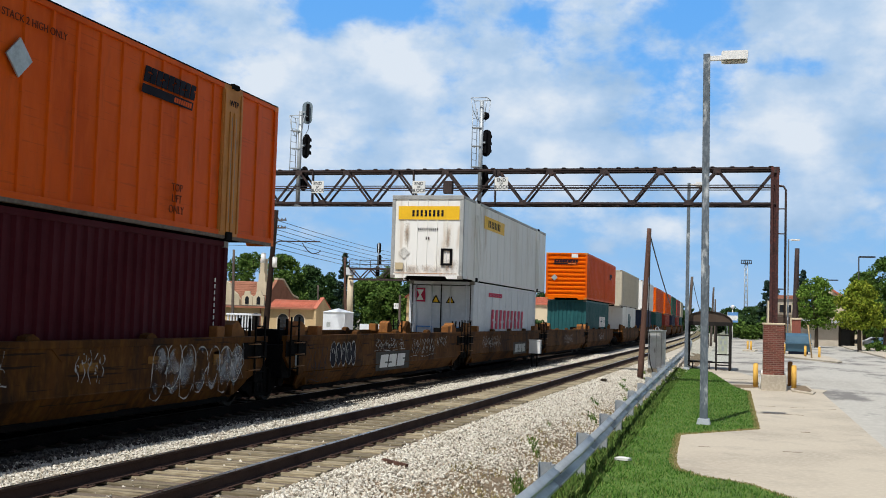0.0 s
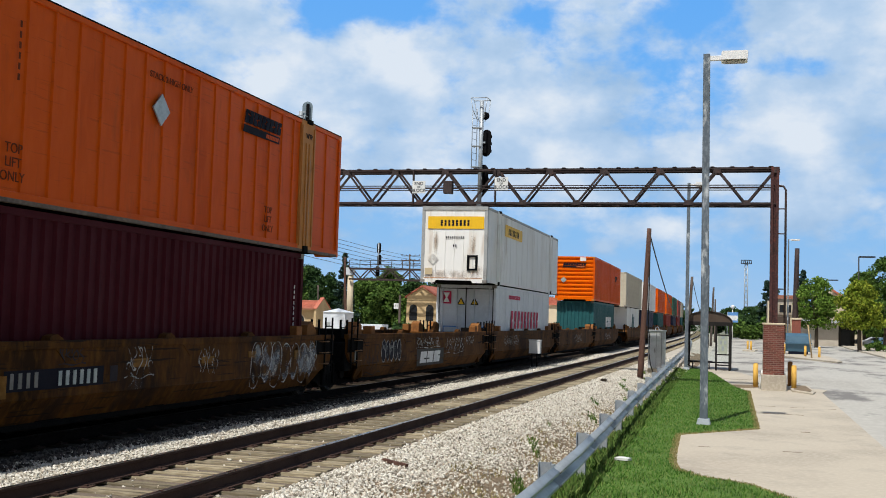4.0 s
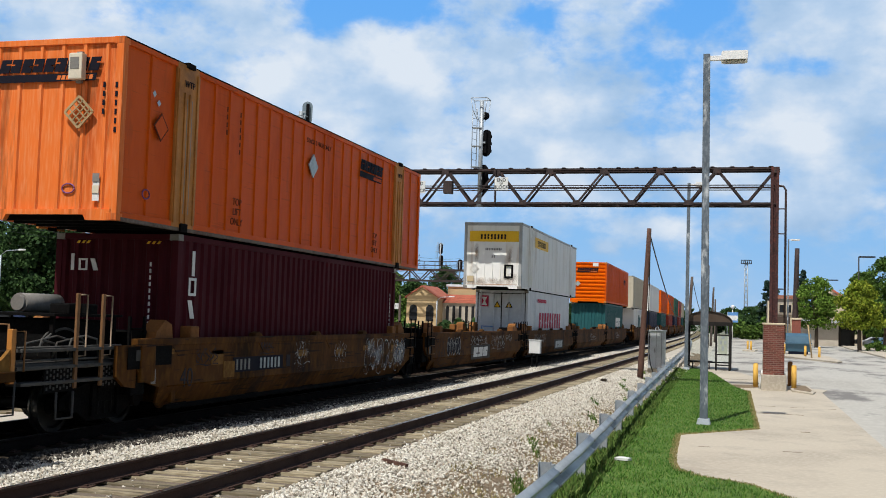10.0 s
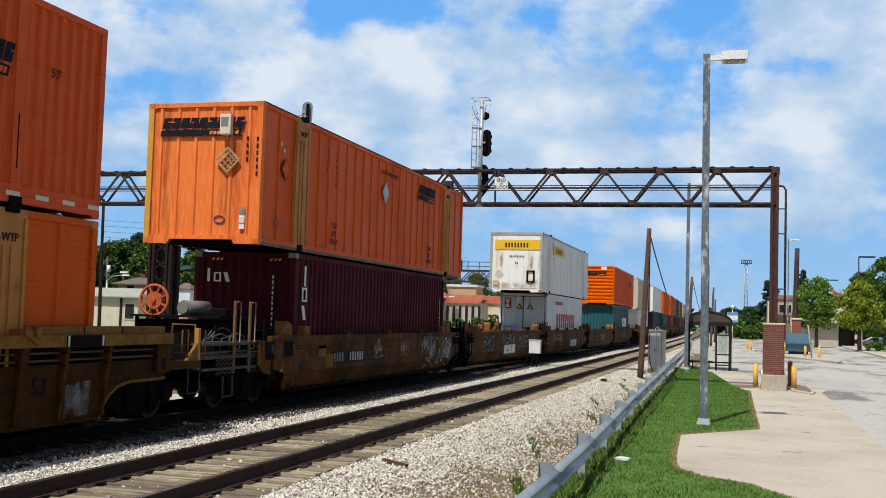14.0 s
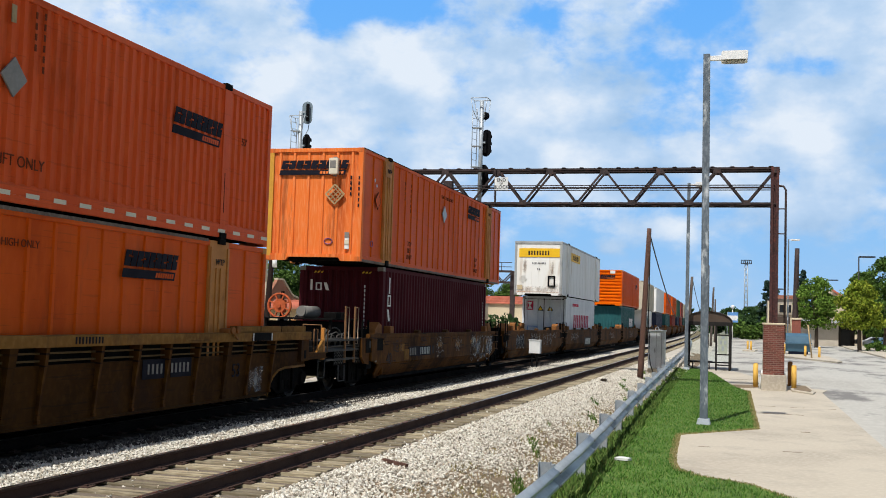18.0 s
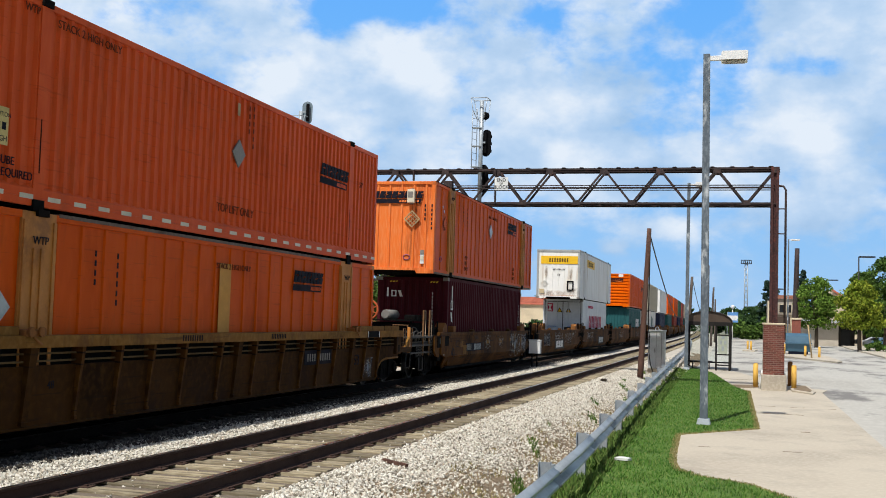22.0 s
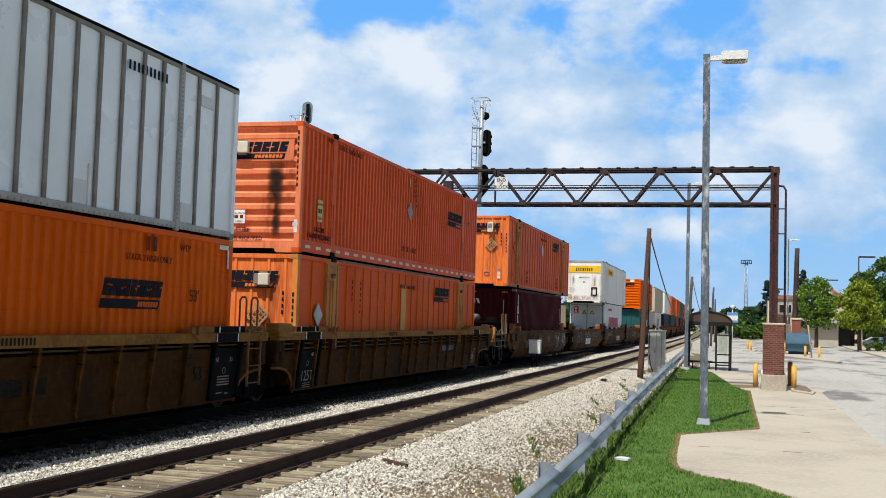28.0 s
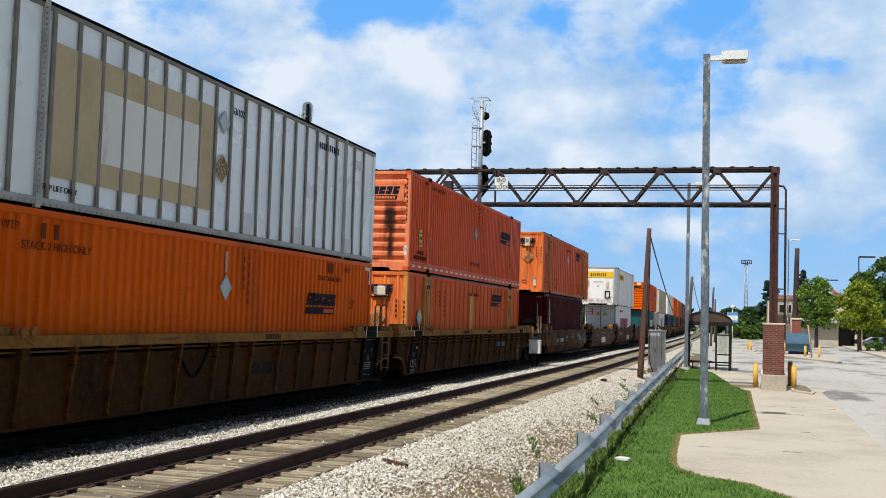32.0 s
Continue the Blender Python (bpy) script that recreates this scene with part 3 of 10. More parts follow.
single("track_bed", bm, M["bed"], "dirt-filled bed of the empty track, darkened for shade between the ties", kind="structure")
# black strip standing for the shade under the train
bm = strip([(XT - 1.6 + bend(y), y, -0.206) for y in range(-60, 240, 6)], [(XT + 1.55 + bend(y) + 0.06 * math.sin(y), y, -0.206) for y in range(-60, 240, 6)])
single("oily_track_bed", bm, M["bed_dark"], "black track bed, coloured for the shade under the train", kind="structure")


# scatter of dark stones that paints the edge of the train's shadow
def shade_edge_spots(r, n):
    y = 6 + (r.uniform(0, 1, n) ** 1.7) * 62
    x = XT + 1.3 + 0.62 * r.uniform(0, 1, n) ** 1.6 + 0.06 * np.sin(y * 1.3)
    return np.stack([x + np.array([bend(b) for b in y]), y, -0.2 + r.uniform(0, 0.045, n)], 1)


stones(17000, shade_edge_spots, 0.028, "dusty_ballast_stones", "dark ballast stones, coloured for the train's shadow beside it", 7, "stones_dark")
stones(265000, near_spots, 0.0235, "ballast_stones", "pale crushed ballast stones lying between and beside the rails", 3)

# lawn, pavement and road
LAWN = [(-2.3, -30.0), (2.6, -30.0), (2.6, 4.0), (2.4, 12.0), (1.15, 16.2), (0.51, 17.1), (0.11, 18.0), (-0.69, 18.6), (-1.1, 19.2), (-1.25, 20.4), (-1.33, 22.0), (-1.45, 25.35),
        (0.29, 27.85), (0.2, 36.0), (0.13, 43.3), (-0.42, 46.4), (-1.69, 59.1), (-2.4, 63.0), (-3.9, 70.0), (-5.6, 100.0), (-6.0, 100.0), (-3.75, 66.0), (-3.0, 36.0), (-2.55, 14.0)]
bm = bmesh.new()
prism(bm, LAWN, G - 0.1, G + 0.015)
single("lawn", bm, M["grass"], "mown green lawn strip beside the guardrail", kind="structure")


def inside(poly, x, y):
    c = np.zeros(len(x), bool)
    for (x0, y0), (x1, y1) in zip(poly, poly[1:] + poly[:1]):
        if y0 != y1:
            c ^= ((y0 > y) != (y1 > y)) & (x < (x1 - x0) * (y - y0) / (y1 - y0) + x0)
    return c


def blades(n, region, h, w, name, label, material, seed, z0, ypow=1.8, ylo=10.0, yhi=62.0, xlo=-3.8, xhi=2.6):
    r = np.random.RandomState(seed)
    y = ylo + r.uniform(0, 1, n) ** ypow * (yhi - ylo)
    x = r.uniform(xlo, xhi, n)
    k = region(x, y)
    x, y = x[k], y[k]
    n = len(x)
    a = r.uniform(0, 6.28, n)
    hh = h * r.uniform(0.5, 1.3, n) * (0.8 + 0.3 * np.sin(x * 5) * np.sin(y * 3.1))
    ww = w * r.uniform(0.6, 1.4, n) * (1 + y / 40)
    lean = r.uniform(0.1, 0.9, n) * hh
    b = r.uniform(0, 6.28, n)
    z = z0(x) if callable(z0) else np.full(n, z0)
    p0 = np.stack([x - np.cos(a) * ww, y - np.sin(a) * ww, z], 1)
    p1 = np.stack([x + np.cos(a) * ww, y + np.sin(a) * ww, z], 1)
    p2 = np.stack([x + np.cos(b) * lean, y + np.sin(b) * lean, z + hh], 1)
    v = np.stack([p0, p1, p2], 1).reshape(-1, 3)
    f = np.arange(n * 3).reshape(-1, 3)
    ob = new(name, raw_mesh(name, v.tolist(), f.tolist(), material))
    return tagged(ob, label, "grass", kind="stuff")


blades(150000, lambda x, y: inside(LAWN, x, y), 0.065, 0.006, "grass_blades", "short green grass blades of the lawn strip", M["blades"], 5, G + 0.01)


def rail_weeds(x, y):
    c = -2.25 - np.clip(y - 12, 0, 60) * 0.021
    return (abs(x - c) < 0.2) & (np.sin(y * 2.3) + np.sin(y * 5.1 + 1.0) > -0.9)


blades(26000, rail_weeds, 0.17, 0.02, "tall_weeds", "tall leafy weeds under the guardrail", M["weeds"], 28, G + 0.0, 1.4, 9, 34, -3.2, -1.9)


def weedy(x, y):
    c = -2.3 - np.clip(y - 12, 0, 60) * 0.021
    return (abs(x - c) < 0.26) | ((x > c - 1.5) & (x < c) & (np.sin(x * 7 + y * 1.7) * np.sin(y * 0.9 + x) > 0.82))


blades(42000, weedy, 0.14, 0.014, "weeds", "tall weeds and grass growing along the guardrail", M["weeds"], 8, lambda x: np.maximum(bed_z(x), G) + 0.0, 1.5, 9, 60, -4.4, -1.9)


def cinder_patch(x, y):
    c = -2.55 - np.clip(y - 12, 0, 60) * 0.019
    return (x < c) & (x > c - 1.5 + np.clip((y - 16) / 26, 0, 1) * 0.8) & (np.sin(x * 5 + y * 1.3) + np.sin(y * 2.9 - x * 3) > 0.1)


blades(16000, cinder_patch, 0.07, 0.01, "dry_weeds", "dry brown weeds scattered over the cinders", M["dry"], 18, lambda x: bed_z(x), 1.5, 9, 50, -4.6, -2.4)


def lawn_edge(x, y):
    k = np.zeros(len(x), bool)
    for (xa, ya), (xb, yb) in zip(LAWN[2:16], LAWN[3:17]):
        d2 = (xb - xa) ** 2 + (yb - ya) ** 2
        u = np.clip(((x - xa) * (xb - xa) + (y - ya) * (yb - ya)) / d2, 0, 1)
        k |= np.hypot(x - xa - u * (xb - xa), y - ya - u * (yb - ya)) < 0.07
    return k


blades(260000, lawn_edge, 0.05, 0.007, "dry_grass_fringe", "dry yellow grass fringe along the pavement edge", M["dry"], 15, G + 0.005, 1.0, 10.0, 44.0, -1.8, 2.8)
PATH = [(2.88, -30.0), (2.88, 44.9), (3.2, 47.0), (2.0, 48.5), (-1.0, 64.5), (-3.4, 66.0), (-1.69, 59.1), (-0.42, 46.4), (0.13, 43.3), (0.29, 27.85), (-1.45, 25.35), (-1.33, 22.0), (-1.25, 20.4), (-1.1, 19.2),
        (-0.69, 18.6), (0.11, 18.0), (0.51, 17.1), (1.15, 16.2), (2.4, 12.0), (2.6, 4.0), (2.6, -30.0)]
bm = bmesh.new()
prism(bm, PATH, G - 0.2, G)
single("pavement", bm, M["concrete"], "worn beige concrete pavement beside the lawn", kind="structure")
bm = bmesh.new()
prism(bm, [(2.7, -40.0), (90.0, -40.0), (90.0, 250.0), (-8.0, 250.0), (-6.0, 100.0), (-3.3, 66.0), (-1.2, 60.0), (2.2, 47.0)], G - 0.4, G - 0.025)
single("road", bm, M["road"], "pale grey concrete road and parking lot with dark patches", kind="structure")
# dark tar joints across the pavement
bm = bmesh.new()
rj = random.Random(4)
for y in (20.3, 23.2, 36.0, 51.5):
    x0 = -1.2 if y < 25 else 0.35
    if y > 50:
        x0 = -0.8
    a = Vector((x0, y, G + 0.004))
    while a.x < 2.8:
        b = Vector((a.x + rj.uniform(0.15, 0.4), y + rj.uniform(-0.05, 0.05), G + 0.004))
        if rj.random() < 0.16:
            bar(bm, a, b, rj.uniform(0.01, 0.03), 0.004)
        a = b
# the line at y 33 paints the street lamp arm's shadow in dark bars
for x0, x1, y in ((0.35, 1.5, 33.0), (1.3, 1.48, 27.7), (-1.1, 0.5, 53.0)):
    a = Vector((x0, y, G + 0.004))
    while a.x < x1:
        b = Vector((a.x + rj.uniform(0.1, 0.25), y + rj.uniform(-0.06, 0.06), G + 0.004))
        bar(bm, a, b, rj.uniform(0.03, 0.09), 0.004)
        a = b
single("pavement_joints", bm, M["dirt"], "cracked dark joints in the concrete pavement and a painted lamp shadow", kind="structure")

# ---- the train: how far its reference point (the near end of the orange box on the maroon one) has gone ----
RUN = [(0, 4.53), (1, 5.38), (2, 6.27), (3, 7.23), (4.5, 8.73), (6, 10.3), (8, 12.55), (10, 14.84), (12, 17.33), (14, 19.96), (17, 24.39), (19, 27.57),
       (21, 30.89), (23, 34.42), (25, 38.04), (26.5, 40.86), (28, 43.74), (30, 47.68), (32, 51.76)]


def gone(t):
    """Metres along the line at t seconds, smooth between the rows of RUN."""
    t = min(max(t, 0.0), 32.0)
    n = len(RUN)
    i = max(k for k in range(n - 1) if RUN[k][0] <= t)

    def slope(k):
        a, b = RUN[max(k - 1, 0)], RUN[min(k + 1, n - 1)]
        return (b[1] - a[1]) / (b[0] - a[0])
    (t0, s0), (t1, s1) = RUN[i], RUN[i + 1]
    h = t1 - t0
    u = (t - t0) / h
    return s0 * (2 * u ** 3 - 3 * u ** 2 + 1) + h * slope(i) * (u ** 3 - 2 * u ** 2 + u) + s1 * (3 * u ** 2 - 2 * u ** 3) + h * slope(i + 1) * (u ** 3 - u ** 2)


ROLLING = []      # things that ride: (object, place along the train, length, height)
WHEELS = []       # wheelsets: (object, rest place in its parent, radius)


def on_train(ob, rel, length, z):
    ROLLING.append((ob, rel, length, z))
    y = gone(0) + rel
    ob.matrix_world = pose(XT + bend(y + length / 2), y, z)


def side_decal(bm, y, z, x=1.303):
    bmesh.ops.transform(bm, matrix=pose(x, y, z, rz=90), verts=bm.verts[:])
    return bm


def end_decal(bm, x, z, y=-0.006):
    bmesh.ops.transform(bm, matrix=pose(x, y, z), verts=bm.verts[:])
    return bm


def bars(rows, depth=0.004, slant=0.0):
    """Plain bars in the plane x, z facing -y: rows of (x0, x1, z0, z1)."""
    bm = bmesh.new()
    for x0, x1, z0, z1 in rows:
        a, s = slant * z0, slant * z1
        vs = [bm.verts.new((x, y, z)) for y in (-depth, depth) for x, z in ((x0 + a, z0), (x1 + a, z0), (x1 + s, z1), (x0 + s, z1))]
        for f in ((3, 2, 1, 0), (4, 5, 6, 7), (0, 1, 5, 4), (1, 2, 6, 5), (2, 3, 7, 6), (3, 0, 4, 7)):
            bm.faces.new([vs[i] for i in f])
    return bm


def number_bars(n, size, upright=False, seed=1):
    """Plain bars in place of a number: n of them in a row, or one over the other."""
    r = random.Random(seed)
    rows = []
    for i in range(n):
        w = size * r.uniform(0.28, 0.36)
        if upright:
            z = -(i + 0.5 - n / 2) * size * 1.15
            rows.append((-w / 2, w / 2, z - size * 0.36, z + size * 0.36))
        else:
            x = (i - n / 2) * size * 0.75
            rows.append((x - w / 2, x + w / 2, -size * 0.45, size * 0.45))
    return bars(rows)


def word_mass(w, h, n, slant=0.25, seed=2, depth=0.004, fill=0.87):
    """A trade mark as heavy slanted blocks in a row, each cut by one slit; no letters."""
    r = random.Random(seed)
    pitch = w / n
    out = []
    for i in range(n):
        x, wd = -w / 2 + i * pitch, pitch * r.uniform(fill - 0.03, fill + 0.03)
        c, k, q = h * r.uniform(0.35, 0.65), h * 0.055, wd * r.uniform(0.5, 0.75)
        pts = [(0, 0), (wd, 0), (wd, c - k), (q, c - k), (q, c + k), (wd, c + k), (wd, h), (0, h)]
        if i % 2:
            pts = [(wd - a, b) for a, b in pts[::-1]]
        bm = bmesh.new()
        prism(bm, [(x + a + slant * b, b) for a, b in pts], -depth, depth, "y")
        out.append(bm)
    return out


def word_blocks(w, h, n, slant=0.25, seed=2, fill=0.87):
    bm = bmesh.new()
    for piece in word_mass(w, h, n, slant, seed, fill=fill):
        me = bpy.data.meshes.new("piece")
        piece.to_mesh(me)
        piece.free()
        bm.from_mesh(me)
        bpy.data.meshes.remove(me)
    return bm


def diamond(s, t=0.012):
    bm = bmesh.new()
    prism(bm, [(0, -s), (s, 0), (0, s), (-s, 0)], -t, t, "y")
    return bm


def lattice(s, t=0.012):
    """A diamond placard holder of crossed bars."""
    bm = bmesh.new()
    q = s / math.sqrt(2)
    for k in (-1, -0.45, 0.1, 0.62, 1):
        wd = 0.1 if abs(k) == 1 else 0.05
        for a, b in (((k * q - wd * q, -q), (k * q + wd * q, q)), ((-q, k * q - wd * q), (q, k * q + wd * q))):
            box(bm, a[0], b[0], -t, t, a[1], b[1], Matrix.Rotation(radians(45), 4, "Y"))
    return bm


def corrugated(length, z0, z1, pitch, depth, lengthwise=True):
    """A folded sheet, standing along y at x = 0 with its folds inward (or lying across, for ends)."""
    bm = bmesh.new()
    n = max(2, round(length / pitch))
    p = length / n
    pts = []
    for i in range(n):
        a = i * p
        pts += [(0, a), (0, a + p * 0.32), (-depth, a + p * 0.5), (-depth, a + p * 0.82)]
    pts.append((0, length))
    lo = [bm.verts.new((x, y, z0)) for x, y in pts]
    hi = [bm.verts.new((x, y, z1)) for x, y in pts]
    for i in range(len(pts) - 1):
        bm.faces.new((lo[i], lo[i + 1], hi[i + 1], hi[i]))
    back0, back1 = [bm.verts.new((-depth - 0.03, y, z)) for y, z in ((0, z0), (length, z0))], [bm.verts.new((-depth - 0.03, y, z)) for y, z in ((0, z1), (length, z1))]
    bm.faces.new((back0[1], back0[0], back1[0], back1[1]))
    return bm


def ribbed(length, z0, z1, pitch, start, rib=0.05, proud=0.028):
    """A flat sheet with upright ribs on its outer side."""
    bm = bmesh.new()
    box(bm, -0.06, -proud, 0, length, z0, z1)
    y = start
    while y < length - 0.1:
        vs = [(-proud - 0.002, y - rib), (0, y - rib * 0.55), (0, y + rib * 0.55), (-proud - 0.002, y + rib)]
        a = [bm.verts.new((x, q, z0)) for x, q in vs]
        b = [bm.verts.new((x, q, z1)) for x, q in vs]
        for i in range(3):
            bm.faces.new((a[i], a[i + 1], b[i + 1], b[i]))
        y += pitch
    return bm


def container(label, L=16.154, W=2.591, H=2.896, side="ribs", end="ribs", wall="orange", endwall=None, post=None, inner=None, rail=None, pitch=0.6, top="roof_grey", toprail=None, post_left=None, cast=None):
    """A shipping container: origin under the middle of its near end, reaching along +y."""
    t = thing("shipping_container", label, "shipping container", group="containers on the train")
    endwall, post, rail = endwall or wall, post or wall, rail or wall
    toprail = toprail or rail
    w = W / 2
    for sx in (1, -1):
        if side == "corr":
            bm = corrugated(L - 0.24, 0.14, H - 0.1, pitch, 0.04)
        elif side == "ribs":
            bm = ribbed(L - 0.24, 0.14, H - 0.1, 50, 60)
            rib = bmesh.new()
            prism(rib, [(-0.03, -0.05), (0.0, -0.028), (0.0, 0.028), (-0.03, 0.05)], 0.14, H - 0.1)
            rib = finish("wall_rib", rib, M[wall])
            rows = [0.9] + [2.53 + 0.602 * k for k in range(19)] + [L - 0.9] if L > 13 else [0.6 + pitch * k for k in range(int((L - 1) / pitch))]
            for y in rows:
                part_of("wall_rib", rib, t, Matrix.Translation((sx * (w - 0.012), y, 0)) @ Matrix.Diagonal((sx, 1, 1, 1)))
        elif side == "plates":
            bm = ribbed(L - 0.24, 0.14, H - 0.1, 50, 60, 0.02, 0.008)
            rib = finish("plate_seam", bbox(-0.012, 0.0, -0.02, 0.02, 0.14, H - 0.1), M[wall])
            for k in range(int((L - 0.9) / 1.22) + 1):
                part_of("plate_seam", rib, t, Matrix.Translation((sx * (w - 0.012), 0.72 + k * 1.22, 0)) @ Matrix.Diagonal((sx, 1, 1, 1)))
        elif side == "posts":
            bm = ribbed(L - 0.24, 0.14, H - 0.1, 50, 60)
        m = Matrix.Translation((sx * (w - 0.012), 0.12, 0)) @ Matrix.Diagonal((sx, 1, 1, 1))
        bmesh.ops.transform(bm, matrix=m, verts=bm.verts[:])
        part("side_wall", bm, M[wall], t)
        part("top_rail", bbox(sx * w - 0.06 * (sx > 0), sx * w + 0.06 * (sx < 0), 0.1, L - 0.1, H - 0.1, H, 0.008), M[toprail], t)
        part("bottom_rail", bbox(sx * w - 0.07 * (sx > 0), sx * w + 0.07 * (sx < 0), 0.1, L - 0.1, 0.04, 0.15, 0.008), M[rail], t)
        for y in (0, L):
            part("corner_post", bbox(sx * w - 0.13 * (sx > 0), sx * w + 0.13 * (sx < 0), y - 0.14 * (y > 0), y + 0.14 * (y == 0), 0.1, H - 0.1, 0.012), M[(post if sx > 0 else post_left or post) if y == 0 else wall], t)
        if L > 13 and inner:
            for y in (2.06, L - 2.06):
                part("lifting_post", bbox(sx * (w + 0.004) - 0.05, sx * (w + 0.004), y - 0.38, y + 0.38, 0.0, H, 0.01), M[inner], t, "weathered ochre lifting post")
                for dy in (-0.36, -0.13, 0.04, 0.3):
                    part("lifting_post_rib", bbox(min(sx * (w + 0.002), sx * (w + 0.028)), max(sx * (w + 0.002), sx * (w + 0.028)), y + dy, y + dy + 0.07, 0.12, H - (0.5 if abs(dy) < 0.2 else 0.12), 0.008), M[inner], t)
                part("lifting_socket", bbox(sx * (w + 0.01) - 0.04, sx * (w + 0.01) + 0.04, y - 0.1, y + 0.16, H - 0.06, H + 0.035, 0.01), M["darkmetal"], t, "black lifting socket")
                part("lifting_socket", bbox(sx * (w + 0.01) - 0.04, sx * (w + 0.01) + 0.03, y - 0.12, y + 0.12, -0.02, 0.13, 0.01), M["darkmetal"], t, "black lifting socket")
    for y in (0, L):
        s = 1 if y == 0 else -1
        if end == "ribs":
            bm = ribbed(W - 0.26, 0.16, H - 0.1, 50, 60, 0.045, 0.03)
            rib = bmesh.new()
            prism(rib, [(-0.045, 0.0), (-0.025, -0.032), (0.025, -0.032), (0.045, 0.0)], 0.16, H - 0.1)
            rib = finish("end_rib", rib, M[endwall])
            for i in range(6):
                part_of("end_rib", rib, t, Matrix.Translation((-w + 0.3 + i * (W - 0.6) / 5, y + s * 0.044, 0)) @ Matrix.Diagonal((1, s, 1, 1)))
            m = Matrix.Translation((-w + 0.13, y + s * 0.015, 0)) @ Matrix.Rotation(radians(-90), 4, "Z")
            m = Matrix(((0, 1, 0, -w + 0.13), (-s, 0, 0, y + s * 0.015), (0, 0, 1, 0), (0, 0, 0, 1)))
        elif end == "corr_h":
            bm = corrugated(H - 0.28, 0, W - 0.26, 0.262, 0.07)
            m = Matrix(((0, 0, 1, -w + 0.13), (-s, 0, 0, y + s * 0.012), (0, 1, 0, 0.17), (0, 0, 0, 1)))
        elif end == "corr_v":
            bm = corrugated(W - 0.26, 0.16, H - 0.1, 0.25, 0.045)
            m = Matrix(((0, 1, 0, -w + 0.13), (-s, 0, 0, y + s * 0.012), (0, 0, 1, 0), (0, 0, 0, 1)))
        else:
            bm = bmesh.new()
            box(bm, -0.06, 0.0, 0, W - 0.26, 0.16, H - 0.1)
            m = Matrix(((0, 1, 0, -w + 0.13), (-s, 0, 0, y + s * 0.02), (0, 0, 1, 0), (0, 0, 0, 1)))
        bmesh.ops.transform(bm, matrix=m, verts=bm.verts[:])
        part("end_wall", bm, M[endwall], t)
        part("end_header", bbox(-w + 0.1, w - 0.1, min(y, y + s * 0.08), max(y, y + s * 0.08), H - 0.1, H - 0.002, 0.008), M[endwall], t)
        bm = bmesh.new()
        prism(bm, [(-w + 0.1, 0.0), (-0.75, 0.0), (-0.7, 0.09), (0.7, 0.09), (0.75, 0.0), (w - 0.1, 0.0), (w - 0.1, 0.17), (-w + 0.1, 0.17)], min(y, y + s * 0.1), max(y, y + s * 0.1), "y")
        part("end_sill", bm, M[endwall], t)
    part("roof", bbox(-w + 0.05, w - 0.05, 0.05, L - 0.05, H - 0.05, H - 0.01), M[top], t)
    part("floor", bbox(-w + 0.06, w - 0.06, 0.05, L - 0.05, 0.1, 0.14), M["darkmetal"], t)
    bm = bmesh.new()
    for i in range(int(L / 0.6)):
        box(bm, -w + 0.07, w - 0.07, 0.3 + i * 0.6, 0.38 + i * 0.6, 0.02, 0.1)
    tagged(part("floor_framing", bm, M["darkmetal"], t), kind="stuff")
    me = finish("corner_casting", bbox(-0.09, 0.09, -0.09, 0.09, 0, 0.12, 0.012), M[cast or ("panel_post" if wall not in ("orange", "orange_red", "orange_deep") else "ochre")])
    for x in (-w + 0.088, w - 0.088):
        for y in (0.088, L - 0.088):
            for z in (0, H - 0.117):
                part_of("corner_casting", me, t, pose(x, y, z))
    return t


def unit_box(t, x, z, upright=False):
    """The small tracking unit on a container's end, with its hood."""
    if upright:
        part("tracker_box", bbox(x - 0.12, x + 0.12, -0.16, -0.03, z - 0.22, z + 0.2, 0.02), M["cream"], t, "cream tracking unit box")
        part("tracker_panel", bbox(x - 0.09, x + 0.07, -0.166, -0.15, z - 0.06, z + 0.13, 0.004), M["tank"], t, "small grey solar panel")
        part("tracker_bracket", bbox(x - 0.05, x + 0.05, -0.05, 0.0, z - 0.26, z + 0.24), M["panel_post"], t)
        return
    part("tracker_box", bbox(x - 0.08, x + 0.17, -0.15, -0.03, z - 0.13, z + 0.13, 0.02), M["cream"], t, "cream tracking unit box")
    part("tracker_panel", bbox(x - 0.19, x - 0.085, -0.13, -0.03, z - 0.11, z + 0.12, 0.01), M["tank"], t, "small grey solar panel")
    part("tracker_bracket", bbox(x - 0.1, x + 0.1, -0.05, 0.0, z - 0.17, z + 0.17), M["panel_post"], t)


def brand(t, w, h, place, wall):
    """A slanted row of heavy blocks over a bar with a small caption; place() lays each on the wall."""
    for bm in word_mass(w, h, 9):
        part("trade_mark_block", place(bm), M["ink"], t)
    part("trade_mark_bar", place(bars([(-w * 0.5, w * 0.48, -h * 0.72, -h * 0.16)], slant=0.25)), M["ink"], t, "dark slanted bar of a trade mark")
    tagged(part("trade_mark_caption", place(bars([(w * (0.1 + 0.045 * i), w * (0.134 + 0.045 * i), -h * 0.6, -h * 0.28) for i in range(8)], 0.006, 0.25)), M[wall], t), kind="stuff")


def brand_side(t, y, z, w, x=1.303, wall="orange"):
    brand(t, w, w * 0.155, lambda bm: side_decal(bm, y, z, x), wall)


def brand_end(t, x, z, w):
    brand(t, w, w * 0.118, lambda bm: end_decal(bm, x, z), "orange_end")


def words_side(t, text, size, y, z, mat_name="ink", x=1.303):
    tagged(part("lettering", side_decal(lettering(text, size), y, z, x), M[mat_name], t), kind="stuff")


L53 = 16.154
